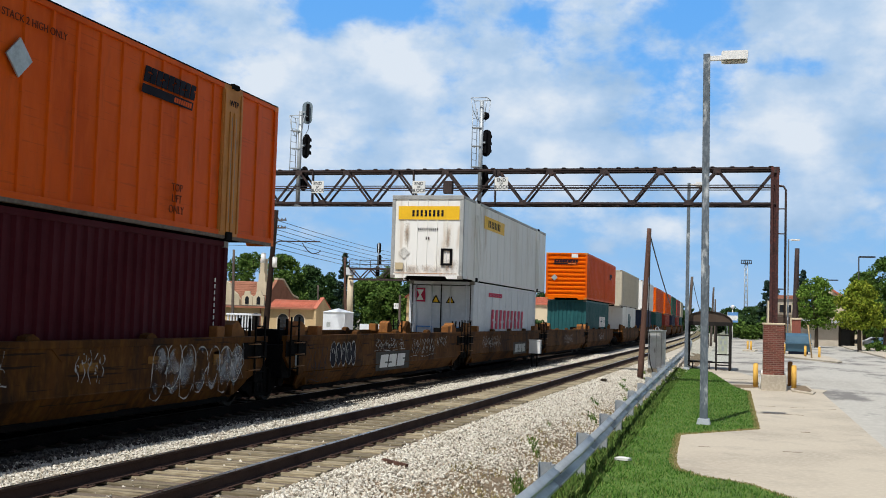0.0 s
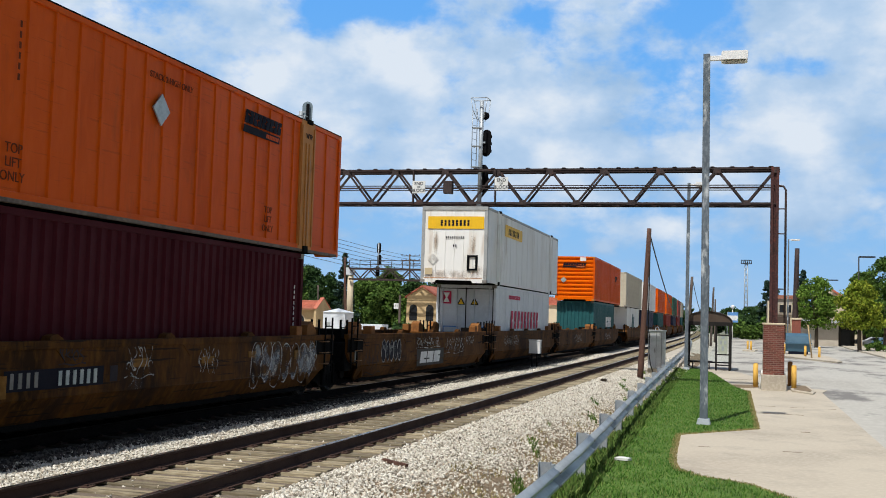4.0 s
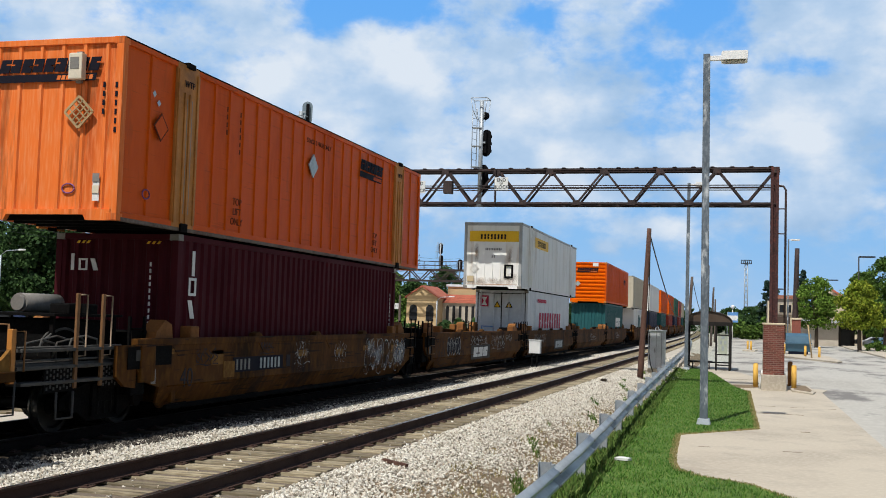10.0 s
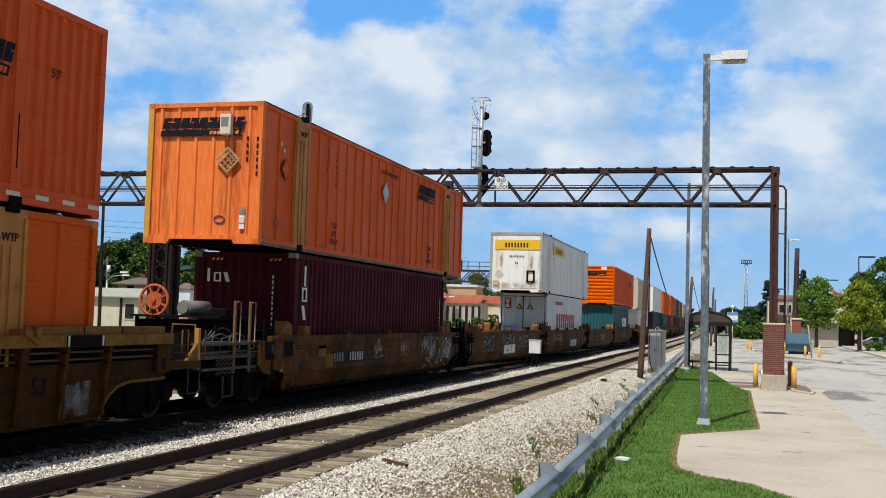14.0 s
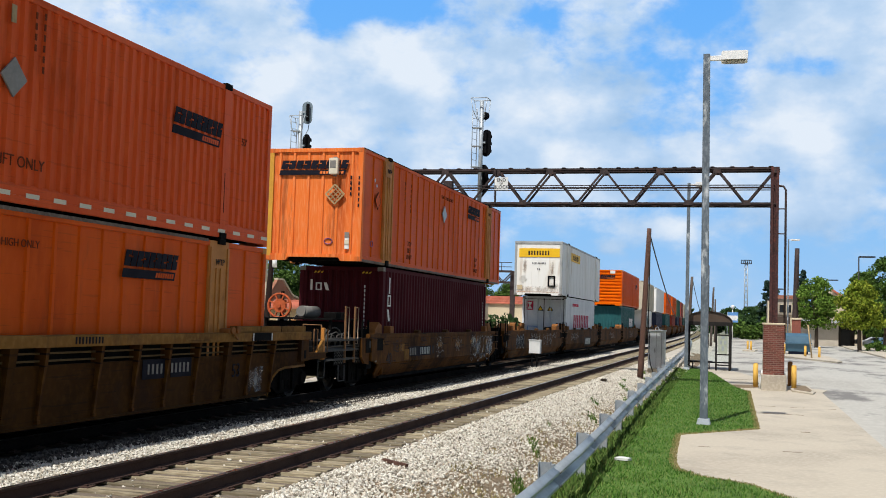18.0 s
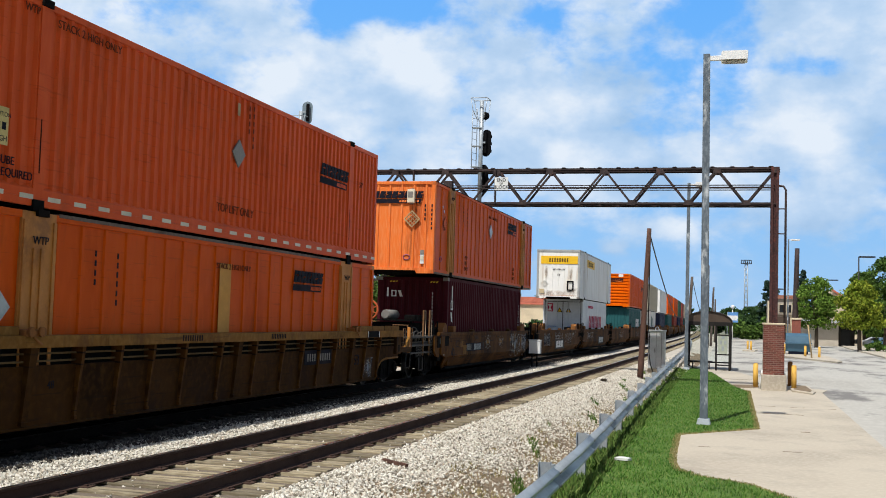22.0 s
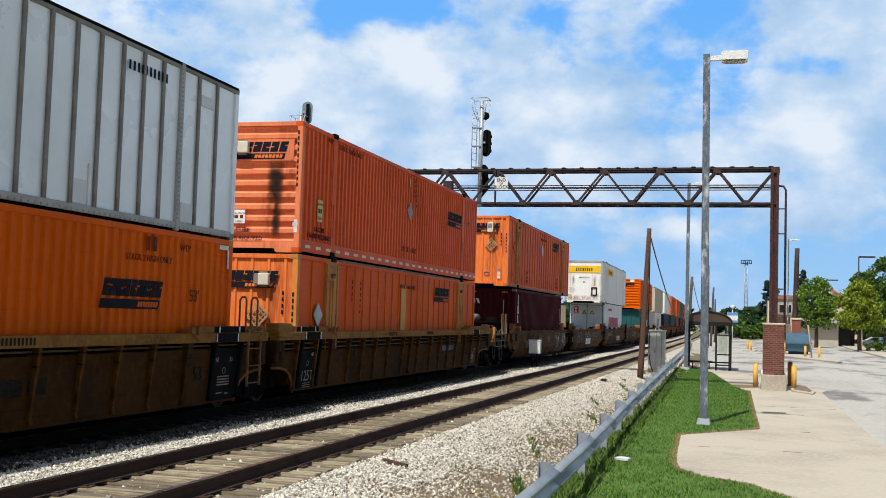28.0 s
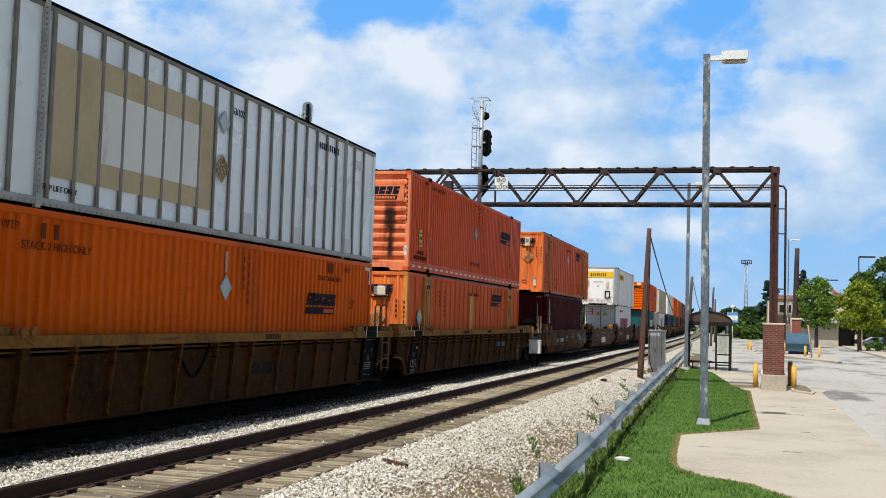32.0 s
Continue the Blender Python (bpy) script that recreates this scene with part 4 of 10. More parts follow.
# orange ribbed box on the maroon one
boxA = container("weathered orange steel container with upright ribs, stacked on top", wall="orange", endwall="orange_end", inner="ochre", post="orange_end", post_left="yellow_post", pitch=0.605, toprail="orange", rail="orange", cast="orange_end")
brand_side(boxA, 11.75, 2.32, 1.7)
words_side(boxA, "STACK 2 HIGH ONLY", 0.15, 8.12, 2.48, "ink_faded")
words_side(boxA, "TOP\nLIFT\nONLY", 0.19, 4.1, 0.53, "ink_faded")
words_side(boxA, "TOP\nLIFT\nONLY", 0.19, 12.13, 0.53, "ink_faded")
words_side(boxA, "WTP", 0.16, 2.08, 2.55, x=1.32)
words_side(boxA, "WTP", 0.16, 14.1, 2.55, x=1.32)
tagged(part("serial_number", side_decal(number_bars(4, 0.125, True, 3), 3.56, 2.2), M["ink_faded"], boxA), kind="stuff")
tagged(part("serial_number", side_decal(number_bars(6, 0.125, True, 4), 4.12, 2.05), M["ink_faded"], boxA), kind="stuff")
part("placard", side_decal(diamond(0.27), 7.8, 1.95), M["placard"], boxA, "grey diamond placard holder")
part("placard", side_decal(diamond(0.24, 0.006), 1.2, 1.66), M["ink_faded"], boxA, "empty diamond outline")
part("placard", side_decal(diamond(0.2, 0.008), 1.2, 1.66), M["orange"], boxA)
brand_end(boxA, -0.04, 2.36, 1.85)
unit_box(boxA, 0.54, 2.42, True)
part("placard", end_decal(lattice(0.25), 0.56, 1.7, -0.03), M["placard_tan"], boxA, "tan lattice diamond placard holder")
tagged(part("serial_number", end_decal(number_bars(4, 0.123, True, 5), 0.98, 1.92), M["ink"], boxA), kind="stuff")
tagged(part("serial_number", end_decal(number_bars(6, 0.123, True, 6), 1.2, 1.77), M["ink"], boxA), kind="stuff")
part("label_plate", end_decal(bars([(-0.06, 0.06, -0.25, -0.1), (-0.06, 0.06, -0.05, 0.1)]), 0.92, 0.55), M["white"], boxA)
for z0, hh in ((0.62, 0.13), (0.44, 0.12)):
    part("label_plate", end_decal(bars([(-0.06, 0.06, 0, hh)], 0.003), 0.92, z0 - 0.02, -0.02), M["panel_post" if hh > 0.125 else "cream"], boxA)
ov = bmesh.new()
ring = [Vector((0.11 * math.cos(k * math.tau / 24), 0, 0.075 * math.sin(k * math.tau / 24))) for k in range(25)]
tube(ov, ring, 0.012, 5)
part("maker_mark", end_decal(ov, 0.4, 0.5, 0.026), M["purple"], boxA, "faded purple oval mark")
ov = bmesh.new()
tube(ov, ring, 0.012, 5)
part("maker_mark", side_decal(ov, 0.85, 0.5, 1.286), M["purple"], boxA, "faded purple oval mark")
for y in (2.06, L53 - 2.06):
    for d in (-0.02, 0.15):
        part("post_slot", bbox(1.296, 1.301, y + d - 0.02, y + d + 0.02, 0.3, 2.3), M["panel_post"], boxA)
part("bottom_lip", bbox(1.2, 1.3, 0.12, L53 - 0.12, 0.0, 0.06, 0.006), M["rail_dusty"], boxA, "scuffed grey bottom lip")
part("roof_edge", bbox(1.26, 1.299, 0.05, L53 - 0.05, 2.88, 2.905), M["darkmetal"], boxA, "black worn roof edge")
for y, z in ((0.98, 2.18), (1.13, 2.05)):
    part("paint_chip", side_decal(diamond(0.06, 0.002), y, z, 1.286), M["placard"], boxA, "bare metal paint chip")
on_train(boxA, 0.0, L53, 3.235)
# maroon 40-foot box in the well below
tex = container("dark maroon corrugated steel container standing in a railcar well", L=12.192, W=2.438, H=2.86, side="corr", end="corr_v", wall="maroon", pitch=0.2787, top="maroon")


def slim_mark(kind, k):
    """One white shape of the box's trade mark: a slim upright bar, a hollow square, or a slanted bar."""
    bm = bmesh.new()
    if kind == 0:
        box(bm, -0.03 * k, 0.03 * k, -0.003, 0.003, 0, 0.28 * k)
    elif kind == 1:
        for a in ((-0.09, -0.05, 0, 0.2), (0.04, 0.08, 0, 0.2), (-0.048, 0.038, 0, 0.03), (-0.048, 0.038, 0.17, 0.2)):
            box(bm, a[0] * k, a[1] * k, -0.003, 0.003, a[2] * k, a[3] * k)
    else:
        prism(bm, [(-0.1 * k, 0.2 * k), (-0.03 * k, 0), (0.06 * k, 0), (-0.01 * k, 0.2 * k)], -0.003, 0.003, "y")
    return bm


for kind, x in enumerate((-0.86, -0.64, -0.4)):
    tagged(part("trade_mark", end_decal(slim_mark(kind, 1.05), x, 2.2), M["white"], tex, "slim white trade mark shape"), kind="stuff")
for kind, z in enumerate((2.15, 1.8, 1.4)):
    tagged(part("trade_mark", side_decal(slim_mark(kind, 1.6), 0.55, z, 1.228), M["white"], tex, "slim white trade mark shape"), kind="stuff")
tagged(part("serial_number", end_decal(number_bars(11, 0.1, True, 8), 0.7, 1.75), M["white"], tex), kind="stuff")
tagged(part("serial_number", side_decal(number_bars(10, 0.1, True, 9), 11.7, 1.6, 1.228), M["white"], tex), kind="stuff")
tagged(part("warning_stripes", end_decal(bars([(-0.8 + i * 0.1, -0.75 + i * 0.1, 0, 0.05) for i in range(3)] + [(0.6 + i * 0.1, 0.65 + i * 0.1, 0, 0.05) for i in range(3)], slant=0.8), 0, 2.68), M["yellow"], tex), kind="stuff")
on_train(tex, 2.1, 12.192, 0.33)
# white box further on, over a pale one
jb = container("white plate-sided container with rust streaks, stacked on top", wall="white_box", endwall="white_end", side="plates", end="plain", inner="white_box", post="rail_grey", rail="white_box", toprail="rail_grey")
part("yellow_panel", end_decal(bars([(-1.05, 1.15, 2.05, 2.52)], 0.003), 0, 0), M["yellow"], jb, "yellow sign panel")
tagged(part("trade_mark", end_decal(word_blocks(1.2, 0.22, 8, 0.0, 7, 0.55), 0.05, 2.16, -0.012), M["ink"], jb), kind="stuff")
part("yellow_panel", side_decal(bars([(-1.75, 1.75, 2.02, 2.5)], 0.003), 4.85, 0, 1.306), M["yellow"], jb, "yellow sign panel")
tagged(part("trade_mark", side_decal(word_blocks(2.2, 0.26, 8, 0.0, 7, 0.5), 4.85, 2.12, 1.311), M["ink"], jb), kind="stuff")
for x in (-0.72, -0.36, 0.0, 0.36, 0.72):
    part("end_seam", bbox(x - 0.012, x + 0.012, -0.004, 0.03, 0.2, 2.78), M["white_end"], jb)
part("header_cap", bbox(-1.29, 1.29, -0.012, 0.1, 2.76, 2.9, 0.01), M["rail_grey"], jb, "grey weathered top frame")
for x, z0, z1, wd in ((-0.72, 1.0, 2.0, 0.12), (0.76, 1.05, 1.8, 0.12), (-0.2, 0.1, 0.5, 0.9), (0.9, 0.1, 0.7, 0.3), (-1.0, 0.1, 0.6, 0.25)):
    part("rust_stain", bbox(x - wd, x + wd, -0.0065, -0.0055, z0, z1), M["rust_wash"], jb, "brown rust wash")
part("vent_frame", end_decal(bars([(-0.2, 0.2, -0.29, -0.22), (-0.2, 0.2, 0.22, 0.29), (-0.2, -0.12, -0.22, 0.22), (0.12, 0.2, -0.22, 0.22)], 0.03), 0.73, 0.76), M["black"], jb, "dark document holder frame")
tagged(part("serial_number", end_decal(number_bars(10, 0.1, False, 2), 0.07, 1.72), M["ink"], jb), kind="stuff")
tagged(part("serial_number", end_decal(number_bars(2, 0.12, False, 3), 0.07, 1.4), M["ink"], jb), kind="stuff")
part("placard", end_decal(lattice(0.2, 0.008), -0.82, 0.91, -0.014), M["white_end"], jb, "bare diamond placard outline")
part("label_plate", end_decal(bars([(-0.14, 0.14, -0.12, 0.12)], 0.01), -0.98, 0.42), M["tan_patch"], jb)
part("rust_streak", end_decal(bars([(-1.15, 1.12, 0.17, 0.185)], 0.002), 0, 0), M["ochre"], jb)
on_train(jb, 31.7, L53, 3.2)
ym = container("pale blue-white corrugated container with door bars, in a railcar well", L=12.192, W=2.438, H=2.86, side="plates", end="plain", wall="pale_box", top="pale_box")
bm = bmesh.new()
for x in (-0.95, -0.35, 0.35, 0.95):
    rod(bm, (x, -0.03, 0.15), (x, -0.03, 2.75), 0.02)
part("locking_bar", bm, M["pale_box"], ym)
part("door_gasket", end_decal(bars([(-0.02, 0.02, 0.16, 2.76)]), 0, 0), M["black"], ym)
for x in (-1.1, 1.1):
    part("door_gasket", end_decal(bars([(-0.016, 0.016, 0.16, 2.76)]), x, 0), M["black"], ym)
part("door_gasket", end_decal(bars([(-1.1, 1.1, 2.7, 2.73)]), 0, 0), M["black"], ym)
for x in (-0.62, 0.58):
    part("document_frame", end_decal(bars([(-0.3, 0.3, -0.02, 0.02), (-0.3, 0.3, -0.52, -0.48), (-0.3, -0.27, -0.48, -0.02), (0.27, 0.3, -0.48, -0.02)], 0.008), x, 1.2, -0.01), M["sign_blue"], ym, "pale blue label frame")
part("label_plate", end_decal(bars([(-0.11, 0.11, -0.11, 0.11)]), -0.35, 0.85, -0.012), M["redink"], ym)
bm = bmesh.new()
for z in (0.6, 1.3, 2.0):
    for x in (-0.65, 0.6):
        box(bm, x - 0.45, x + 0.45, -0.012, 0.0, z, z + 0.05)
part("door_rib", bm, M["pale_box"], ym)
part("label_plate", end_decal(bars([(-0.19, 0.19, -0.25, 0.25)]), -0.8, 2.35), M["redink"], ym, "magenta square sign")
hg = bmesh.new()
prism(hg, [(-0.13, -0.19), (0.13, -0.19), (0.03, 0.0), (0.13, 0.19), (-0.13, 0.19), (-0.03, 0.0)], -0.008, 0.0, "y")
part("label_mark", end_decal(hg, -0.8, 2.35), M["white"], ym, "white hourglass shape")
tri = bmesh.new()
prism(tri, [(-0.17, -0.13), (0.17, -0.13), (0.0, 0.17)], -0.008, 0.0, "y")
part("warning_sign", end_decal(tri, -0.2, 2.2), M["black"], ym, "black-edged yellow warning triangle")
tri = bmesh.new()
prism(tri, [(-0.11, -0.1), (0.11, -0.1), (0.0, 0.1)], -0.011, 0.0, "y")
part("warning_face", end_decal(tri, -0.2, 2.2), M["yellow"], ym)
tri = bmesh.new()
prism(tri, [(-0.17, -0.13), (0.17, -0.13), (0.0, 0.17)], -0.008, 0.0, "y")
part("warning_sign", end_decal(tri, 0.35, 2.2), M["black"], ym, "black-edged yellow warning triangle")
tri = bmesh.new()
prism(tri, [(-0.11, -0.1), (0.11, -0.1), (0.0, 0.1)], -0.011, 0.0, "y")
part("warning_face", end_decal(tri, 0.35, 2.2), M["yellow"], ym)
tagged(part("trade_mark", side_decal(word_blocks(6.6, 0.75, 9, 0.1, 9, 0.5), 6.2, 1.15, 1.225), M["redink"], ym, "large red lettering blocks"), kind="stuff")
tagged(part("trade_mark", side_decal(word_blocks(2.4, 0.16, 8, 0.1, 4), 3.6, 2.38, 1.225), M["redink"], ym), kind="stuff")
on_train(ym, 33.8, 12.192, 0.33)
# bright orange over teal
og = container("bright orange container with horizontal end folds, stacked on top", wall="orange", endwall="orange_deep", side="corr", end="corr_h", pitch=0.3)
brand_end(og, -0.05, 2.3, 1.5)
part("placard", end_decal(diamond(0.2, 0.02), -0.75, 1.35, -0.02), M["placard"], og)
part("label_plate", end_decal(bars([(-0.2, 0.2, -0.12, 0.12)]), 0.5, 2.72), M["white"], og)
brand_side(og, 12.9, 1.9, 1.5)
on_train(og, 63.0, L53, 3.22)
teal = container("teal corrugated container in a railcar well", L=12.192, W=2.438, H=2.86, side="corr", end="corr_v", wall="teal", pitch=0.28, top="teal")
tagged(part("trade_mark", side_decal(word_blocks(3.4, 0.7, 3, 0.0, 3), 8.5, 1.2, 1.228), M["white"], teal), kind="stuff")
on_train(teal, 63.4, 12.192, 0.33)
# far boxes: (colour, side, place, label) above and below
FAR = [(84.0, ("tan_box", "ribs", "weathered tan"), ("white_box", "plates", "white")), (104.5, ("white_box", "plates", "white plate-sided"), ("navy", "corr", "navy blue")), (125.0, ("orange", "corr", "orange"), ("teal", "corr", "teal")),
       (145.5, ("orange", "corr", "faded orange"), ("red_box", "corr", "dark red")), (166.0, ("green_box", "corr", "dark green"), ("navy", "corr", "navy blue")), (186.5, ("red_box", "corr", "brown-red"), ("red_box", "corr", "rust-red")),
       (207.0, ("tan_box", "ribs", "tan"), ("teal", "corr", "teal"))]
for rel, up, low in FAR:
    c = container(up[2] + " container stacked on top, far along the train", wall=up[0], side=up[1], end="corr_h" if up[0] == "orange" else "plain", pitch=0.4, endwall="orange_deep" if up[0] == "orange" else None)
    on_train(c, rel, L53, 3.2)
    c = container(low[2] + " container low in a railcar well, far along the train", L=12.192, W=2.438, H=2.86, wall=low[0], side=low[1], end="plain", pitch=0.4)
    if low[0] == "white_box":
        tagged(part("trade_mark", side_decal(bars([(-1.2, -0.2, -0.8, 0.8), (0.2, 0.9, -0.5, 0.6)], slant=0.4), 6.0, 1.5, 1.225), M["teal"], c), kind="stuff")
    on_train(c, rel + 1.9, 12.192, 0.33)

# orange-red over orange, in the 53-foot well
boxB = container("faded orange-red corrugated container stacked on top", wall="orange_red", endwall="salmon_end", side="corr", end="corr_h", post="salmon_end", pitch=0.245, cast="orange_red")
brand_side(boxB, 13.12, 1.88, 1.75, x=1.288, wall="orange_red")
part("blank_panel", bbox(-1.0, 1.1, -0.003, 0.05, 2.02, 2.5), M["salmon_end"], boxB)
brand_end(boxB, 0.0, 2.22, 1.9)
unit_box(boxB, -0.12, 2.32)
words_side(boxB, "TOP LIFT ONLY", 0.22, 8.0, 0.59, "ink_faded")
words_side(boxB, "HI-CUBE\nCHASSIS REQUIRED", 0.16, 1.14, 0.5)
part("label_plate", side_decal(bars([(-0.15, 0.15, -0.25, 0.25)]), 1.13, 1.02), M["label_yellow"], boxB, "faded yellow caution label")
for word, z in (("CAUTION", 0.15), ("HIGH", -0.17)):
    part("lettering", side_decal(lettering(word, 0.085 if z > 0 else 0.11, 0.002), 1.13, 1.02 + z, 1.307), M["ink"], boxB)
tagged(part("caution_lettering", side_decal(bars([(-0.1, -0.02, -0.05, 0.05), (0.02, 0.1, -0.05, 0.05)]), 1.13, 1.02, 1.306), M["ink"], boxB), kind="stuff")
part("placard", side_decal(diamond(0.27), 8.02, 1.7), M["panel_post"], boxB, "dull grey diamond placard holder")
words_side(boxB, "WTP", 0.15, 1.68, 2.72, "ink_faded", x=1.292)
words_side(boxB, "STACK 2 HIGH ONLY", 0.17, 3.05, 2.66, "ink_faded")
words_side(boxB, "53'", 0.2, 14.94, 1.94, "ink_faded", x=1.292)
tagged(part("serial_number", side_decal(number_bars(4, 0.13, True, 3), 8.44, 2.42), M["ink_faded"], boxB), kind="stuff")
tagged(part("serial_number", side_decal(number_bars(6, 0.13, True, 4), 8.63, 2.3), M["ink_faded"], boxB), kind="stuff")
part("label_plate", side_decal(bars([(-0.05, 0.05, -0.12, 0.12)]), 7.96, 2.54), M["placard_tan"], boxB, "narrow tan label")
bm = bmesh.new()
prism(bm, [(1.2, 0.15), (1.298, 0.15), (1.298, 0.27), (1.262, 0.315), (1.2, 0.315)], 0.13, L53 - 0.13, "y")
part("rail_face", bm, M["orange_red"], boxB, "tall flat bottom rail with a sloped ledge")
for y, wd, z0 in ((0.3, 0.16, 0.7), (0.72, 0.12, 1.3), (2.35, 0.08, 1.6)):
    part("soot_streak", bbox(1.292, 1.2925, y - wd, y + wd, z0, 2.8), M["soot"], boxB, "black soot streak")
for y in (1.98, L53 - 1.98):
    part("post_slot", bbox(1.3, 1.302, y - 0.012, y + 0.012, 0.5, 1.25), M["darkmetal"], boxB, "narrow dark slot")
    part("lifting_socket", bbox(1.24, 1.33, y - 0.12, y + 0.12, 2.82, 2.93, 0.01), M["darkmetal"], boxB, "black lifting socket")
    part("lifting_socket", bbox(1.24, 1.33, y - 0.12, y + 0.12, -0.02, 0.13, 0.01), M["darkmetal"], boxB, "black lifting socket")
tagged(part("serial_number", end_decal(number_bars(10, 0.112, True, 7), 1.2, 2.07), M["ink"], boxB), kind="stuff")
part("label_plate", end_decal(bars([(-0.14, 0.14, -0.15, 0.15)], 0.004), -0.15, 0.78, -0.012), M["white_end"], boxB, "stained white caution label")
for word, z in (("CAUTION", 0.075), ("HIGH", -0.1)):
    part("lettering", end_decal(lettering(word, 0.07, 0.002), -0.15, 0.78 + z - 0.01, -0.018), M["ink_faded"], boxB)
tagged(part("caution_lettering", end_decal(bars([(-0.11, -0.02, -0.04, 0.03), (0.02, 0.1, -0.04, 0.03)], 0.003), -0.15, 0.78, -0.018), M["ink_faded"], boxB), kind="stuff")
part("placard", end_decal(diamond(0.25, 0.012), -1.02, 0.7, -0.02), M["placard_tan"], boxB, "tan diamond placard holder")
part("lettering", end_decal(lettering("HI-CUBE", 0.14), -0.15, 0.48, -0.008), M["ink"], boxB)
part("lettering", end_decal(lettering("CHASSIS REQUIRED", 0.12), -0.1, 0.3, -0.008), M["ink"], boxB)
part("chipped_patch", end_decal(bars([(-0.04, 0.04, -0.16, 0.12), (-0.07, 0.05, -0.02, 0.06)], 0.002), 1.2, 0.6, -0.004), M["white"], boxB, "bare white chipped paint")
bm = bmesh.new()
for i in range(26):
    box(bm, 1.296, 1.302, 0.35 + i * 0.62, 0.64 + i * 0.62, 0.13, 0.195)
tagged(part("reflective_strip", bm, M["cream"], boxB, "cream reflective dashes along the bottom rail"), kind="stuff")
for x, z0, z1, wd in ((-0.96, 1.0, 1.95, 0.13), (0.68, 0.75, 2.05, 0.2), (0.72, 0.3, 1.3, 0.12)):
    part("soot_streak", bbox(x - wd, x + wd, -0.004, -0.003, z0, z1), M["soot"], boxB, "black soot streak")
for y in (1.98, L53 - 1.98):
    part("lifting_post", bbox(1.26, 1.3, y - 0.11, y + 0.11, 0.0, 2.896), M["orange_red"], boxB)
on_train(boxB, -21.73, L53, 3.2)
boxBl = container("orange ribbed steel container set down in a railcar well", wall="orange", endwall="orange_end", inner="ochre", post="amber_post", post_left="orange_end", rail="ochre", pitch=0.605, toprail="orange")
brand_side(boxBl, 11.72, 2.28, 1.65)
part("tan_patch", side_decal(bars([(-0.23, 0.23, -1.2, 1.1)]), 7.72, 1.4, 1.284), M["tan_strip"], boxBl, "bare ochre panel strip")
words_side(boxBl, "STACK 2 HIGH ONLY", 0.15, 8.04, 2.44, "ink_faded")
words_side(boxBl, "WTP", 0.16, 2.08, 2.5, x=1.32)
words_side(boxBl, "WTP", 0.16, 14.1, 2.5, x=1.32)
part("placard", side_decal(diamond(0.27), 1.23, 1.58), M["placard"], boxBl, "grey diamond placard holder")
tagged(part("serial_number", side_decal(number_bars(4, 0.125, True, 3), 3.44, 2.2), M["ink"], boxBl), kind="stuff")
tagged(part("serial_number", side_decal(number_bars(6, 0.125, True, 4), 4.04, 2.05), M["ink"], boxBl), kind="stuff")
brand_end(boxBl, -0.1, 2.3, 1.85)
unit_box(boxBl, 0.5, 2.33)
part("placard", end_decal(lattice(0.27), 0.38, 1.55, -0.03), M["placard_tan"], boxBl, "tan lattice diamond placard holder")
tagged(part("serial_number", end_decal(number_bars(4, 0.123, True, 5), 0.97, 1.83), M["ink"], boxBl), kind="stuff")
tagged(part("serial_number", end_decal(number_bars(6, 0.123, True, 6), 1.21, 1.66), M["ink"], boxBl), kind="stuff")
part("tan_patch", side_decal(bars([(-0.26, 0.26, -0.45, 0.05)]), 4.05, 0.65, 1.284), M["tan_strip"], boxBl, "bare ochre panel strip")
part("top_lip", bbox(1.2, 1.302, 2.5, L53 - 2.5, 2.862, 2.915, 0.006), M["rail_dusty"], boxBl, "scuffed grey top lip")
on_train(boxBl, -21.73, L53, 0.27)

# white panelled box over a deep orange one
boxC = container("white panelled container with grey upright posts, stacked on top", wall="ribbed_white", side="posts", end="plain", post="rail_grey", rail="rail_grey", toprail="panel_post")
rail_me = finish("panel_post", bbox(1.262, 1.298, -0.04, 0.04, 0.14, 2.82, 0.008), M["panel_post"])
ypost = [2.362 + 0.6125 * i for i in range(19)] + [0.85, 1.53, 14.62, 15.3]
for y in ypost:
    part_of("panel_post", rail_me, boxC, pose(0, y, 0))
part("tan_patch", side_decal(bars([(2.39, 7.16, 1.93, 2.37), (2.39, 3.59, 0.47, 1.93), (6.7, 7.16, 0.47, 1.93), (3.59, 6.7, 0.47, 0.82)], 0.003), 0, 0, 1.2845), M["tan_patch"], boxC, "faded tan film left by a removed sign")
part("white_patch", side_decal(bars([(3.59, 6.7, 0.82, 1.93)], 0.006), 0, 0, 1.288), M["white_box"], boxC, "white repainted patch")
words_side(boxC, "53/102", 0.19, 8.14, 2.44, "ink", 1.292)
tagged(part("serial_number", side_decal(number_bars(4, 0.17, False, 3), 12.58, 2.5, 1.292), M["ink"], boxC), kind="stuff")
tagged(part("serial_number", side_decal(number_bars(6, 0.17, False, 4), 13.2, 2.51, 1.292), M["ink"], boxC), kind="stuff")
part("placard", side_decal(lattice(0.25), 7.55, 1.29, 1.296), M["placard_tan"], boxC, "tan lattice diamond placard holder")
part("placard", side_decal(diamond(0.22), 7.58, 2.16, 1.292), M["placard"], boxC)
words_side(boxC, "TOP LIFT ONLY", 0.12, 2.65, 0.3, "ink", 1.292)
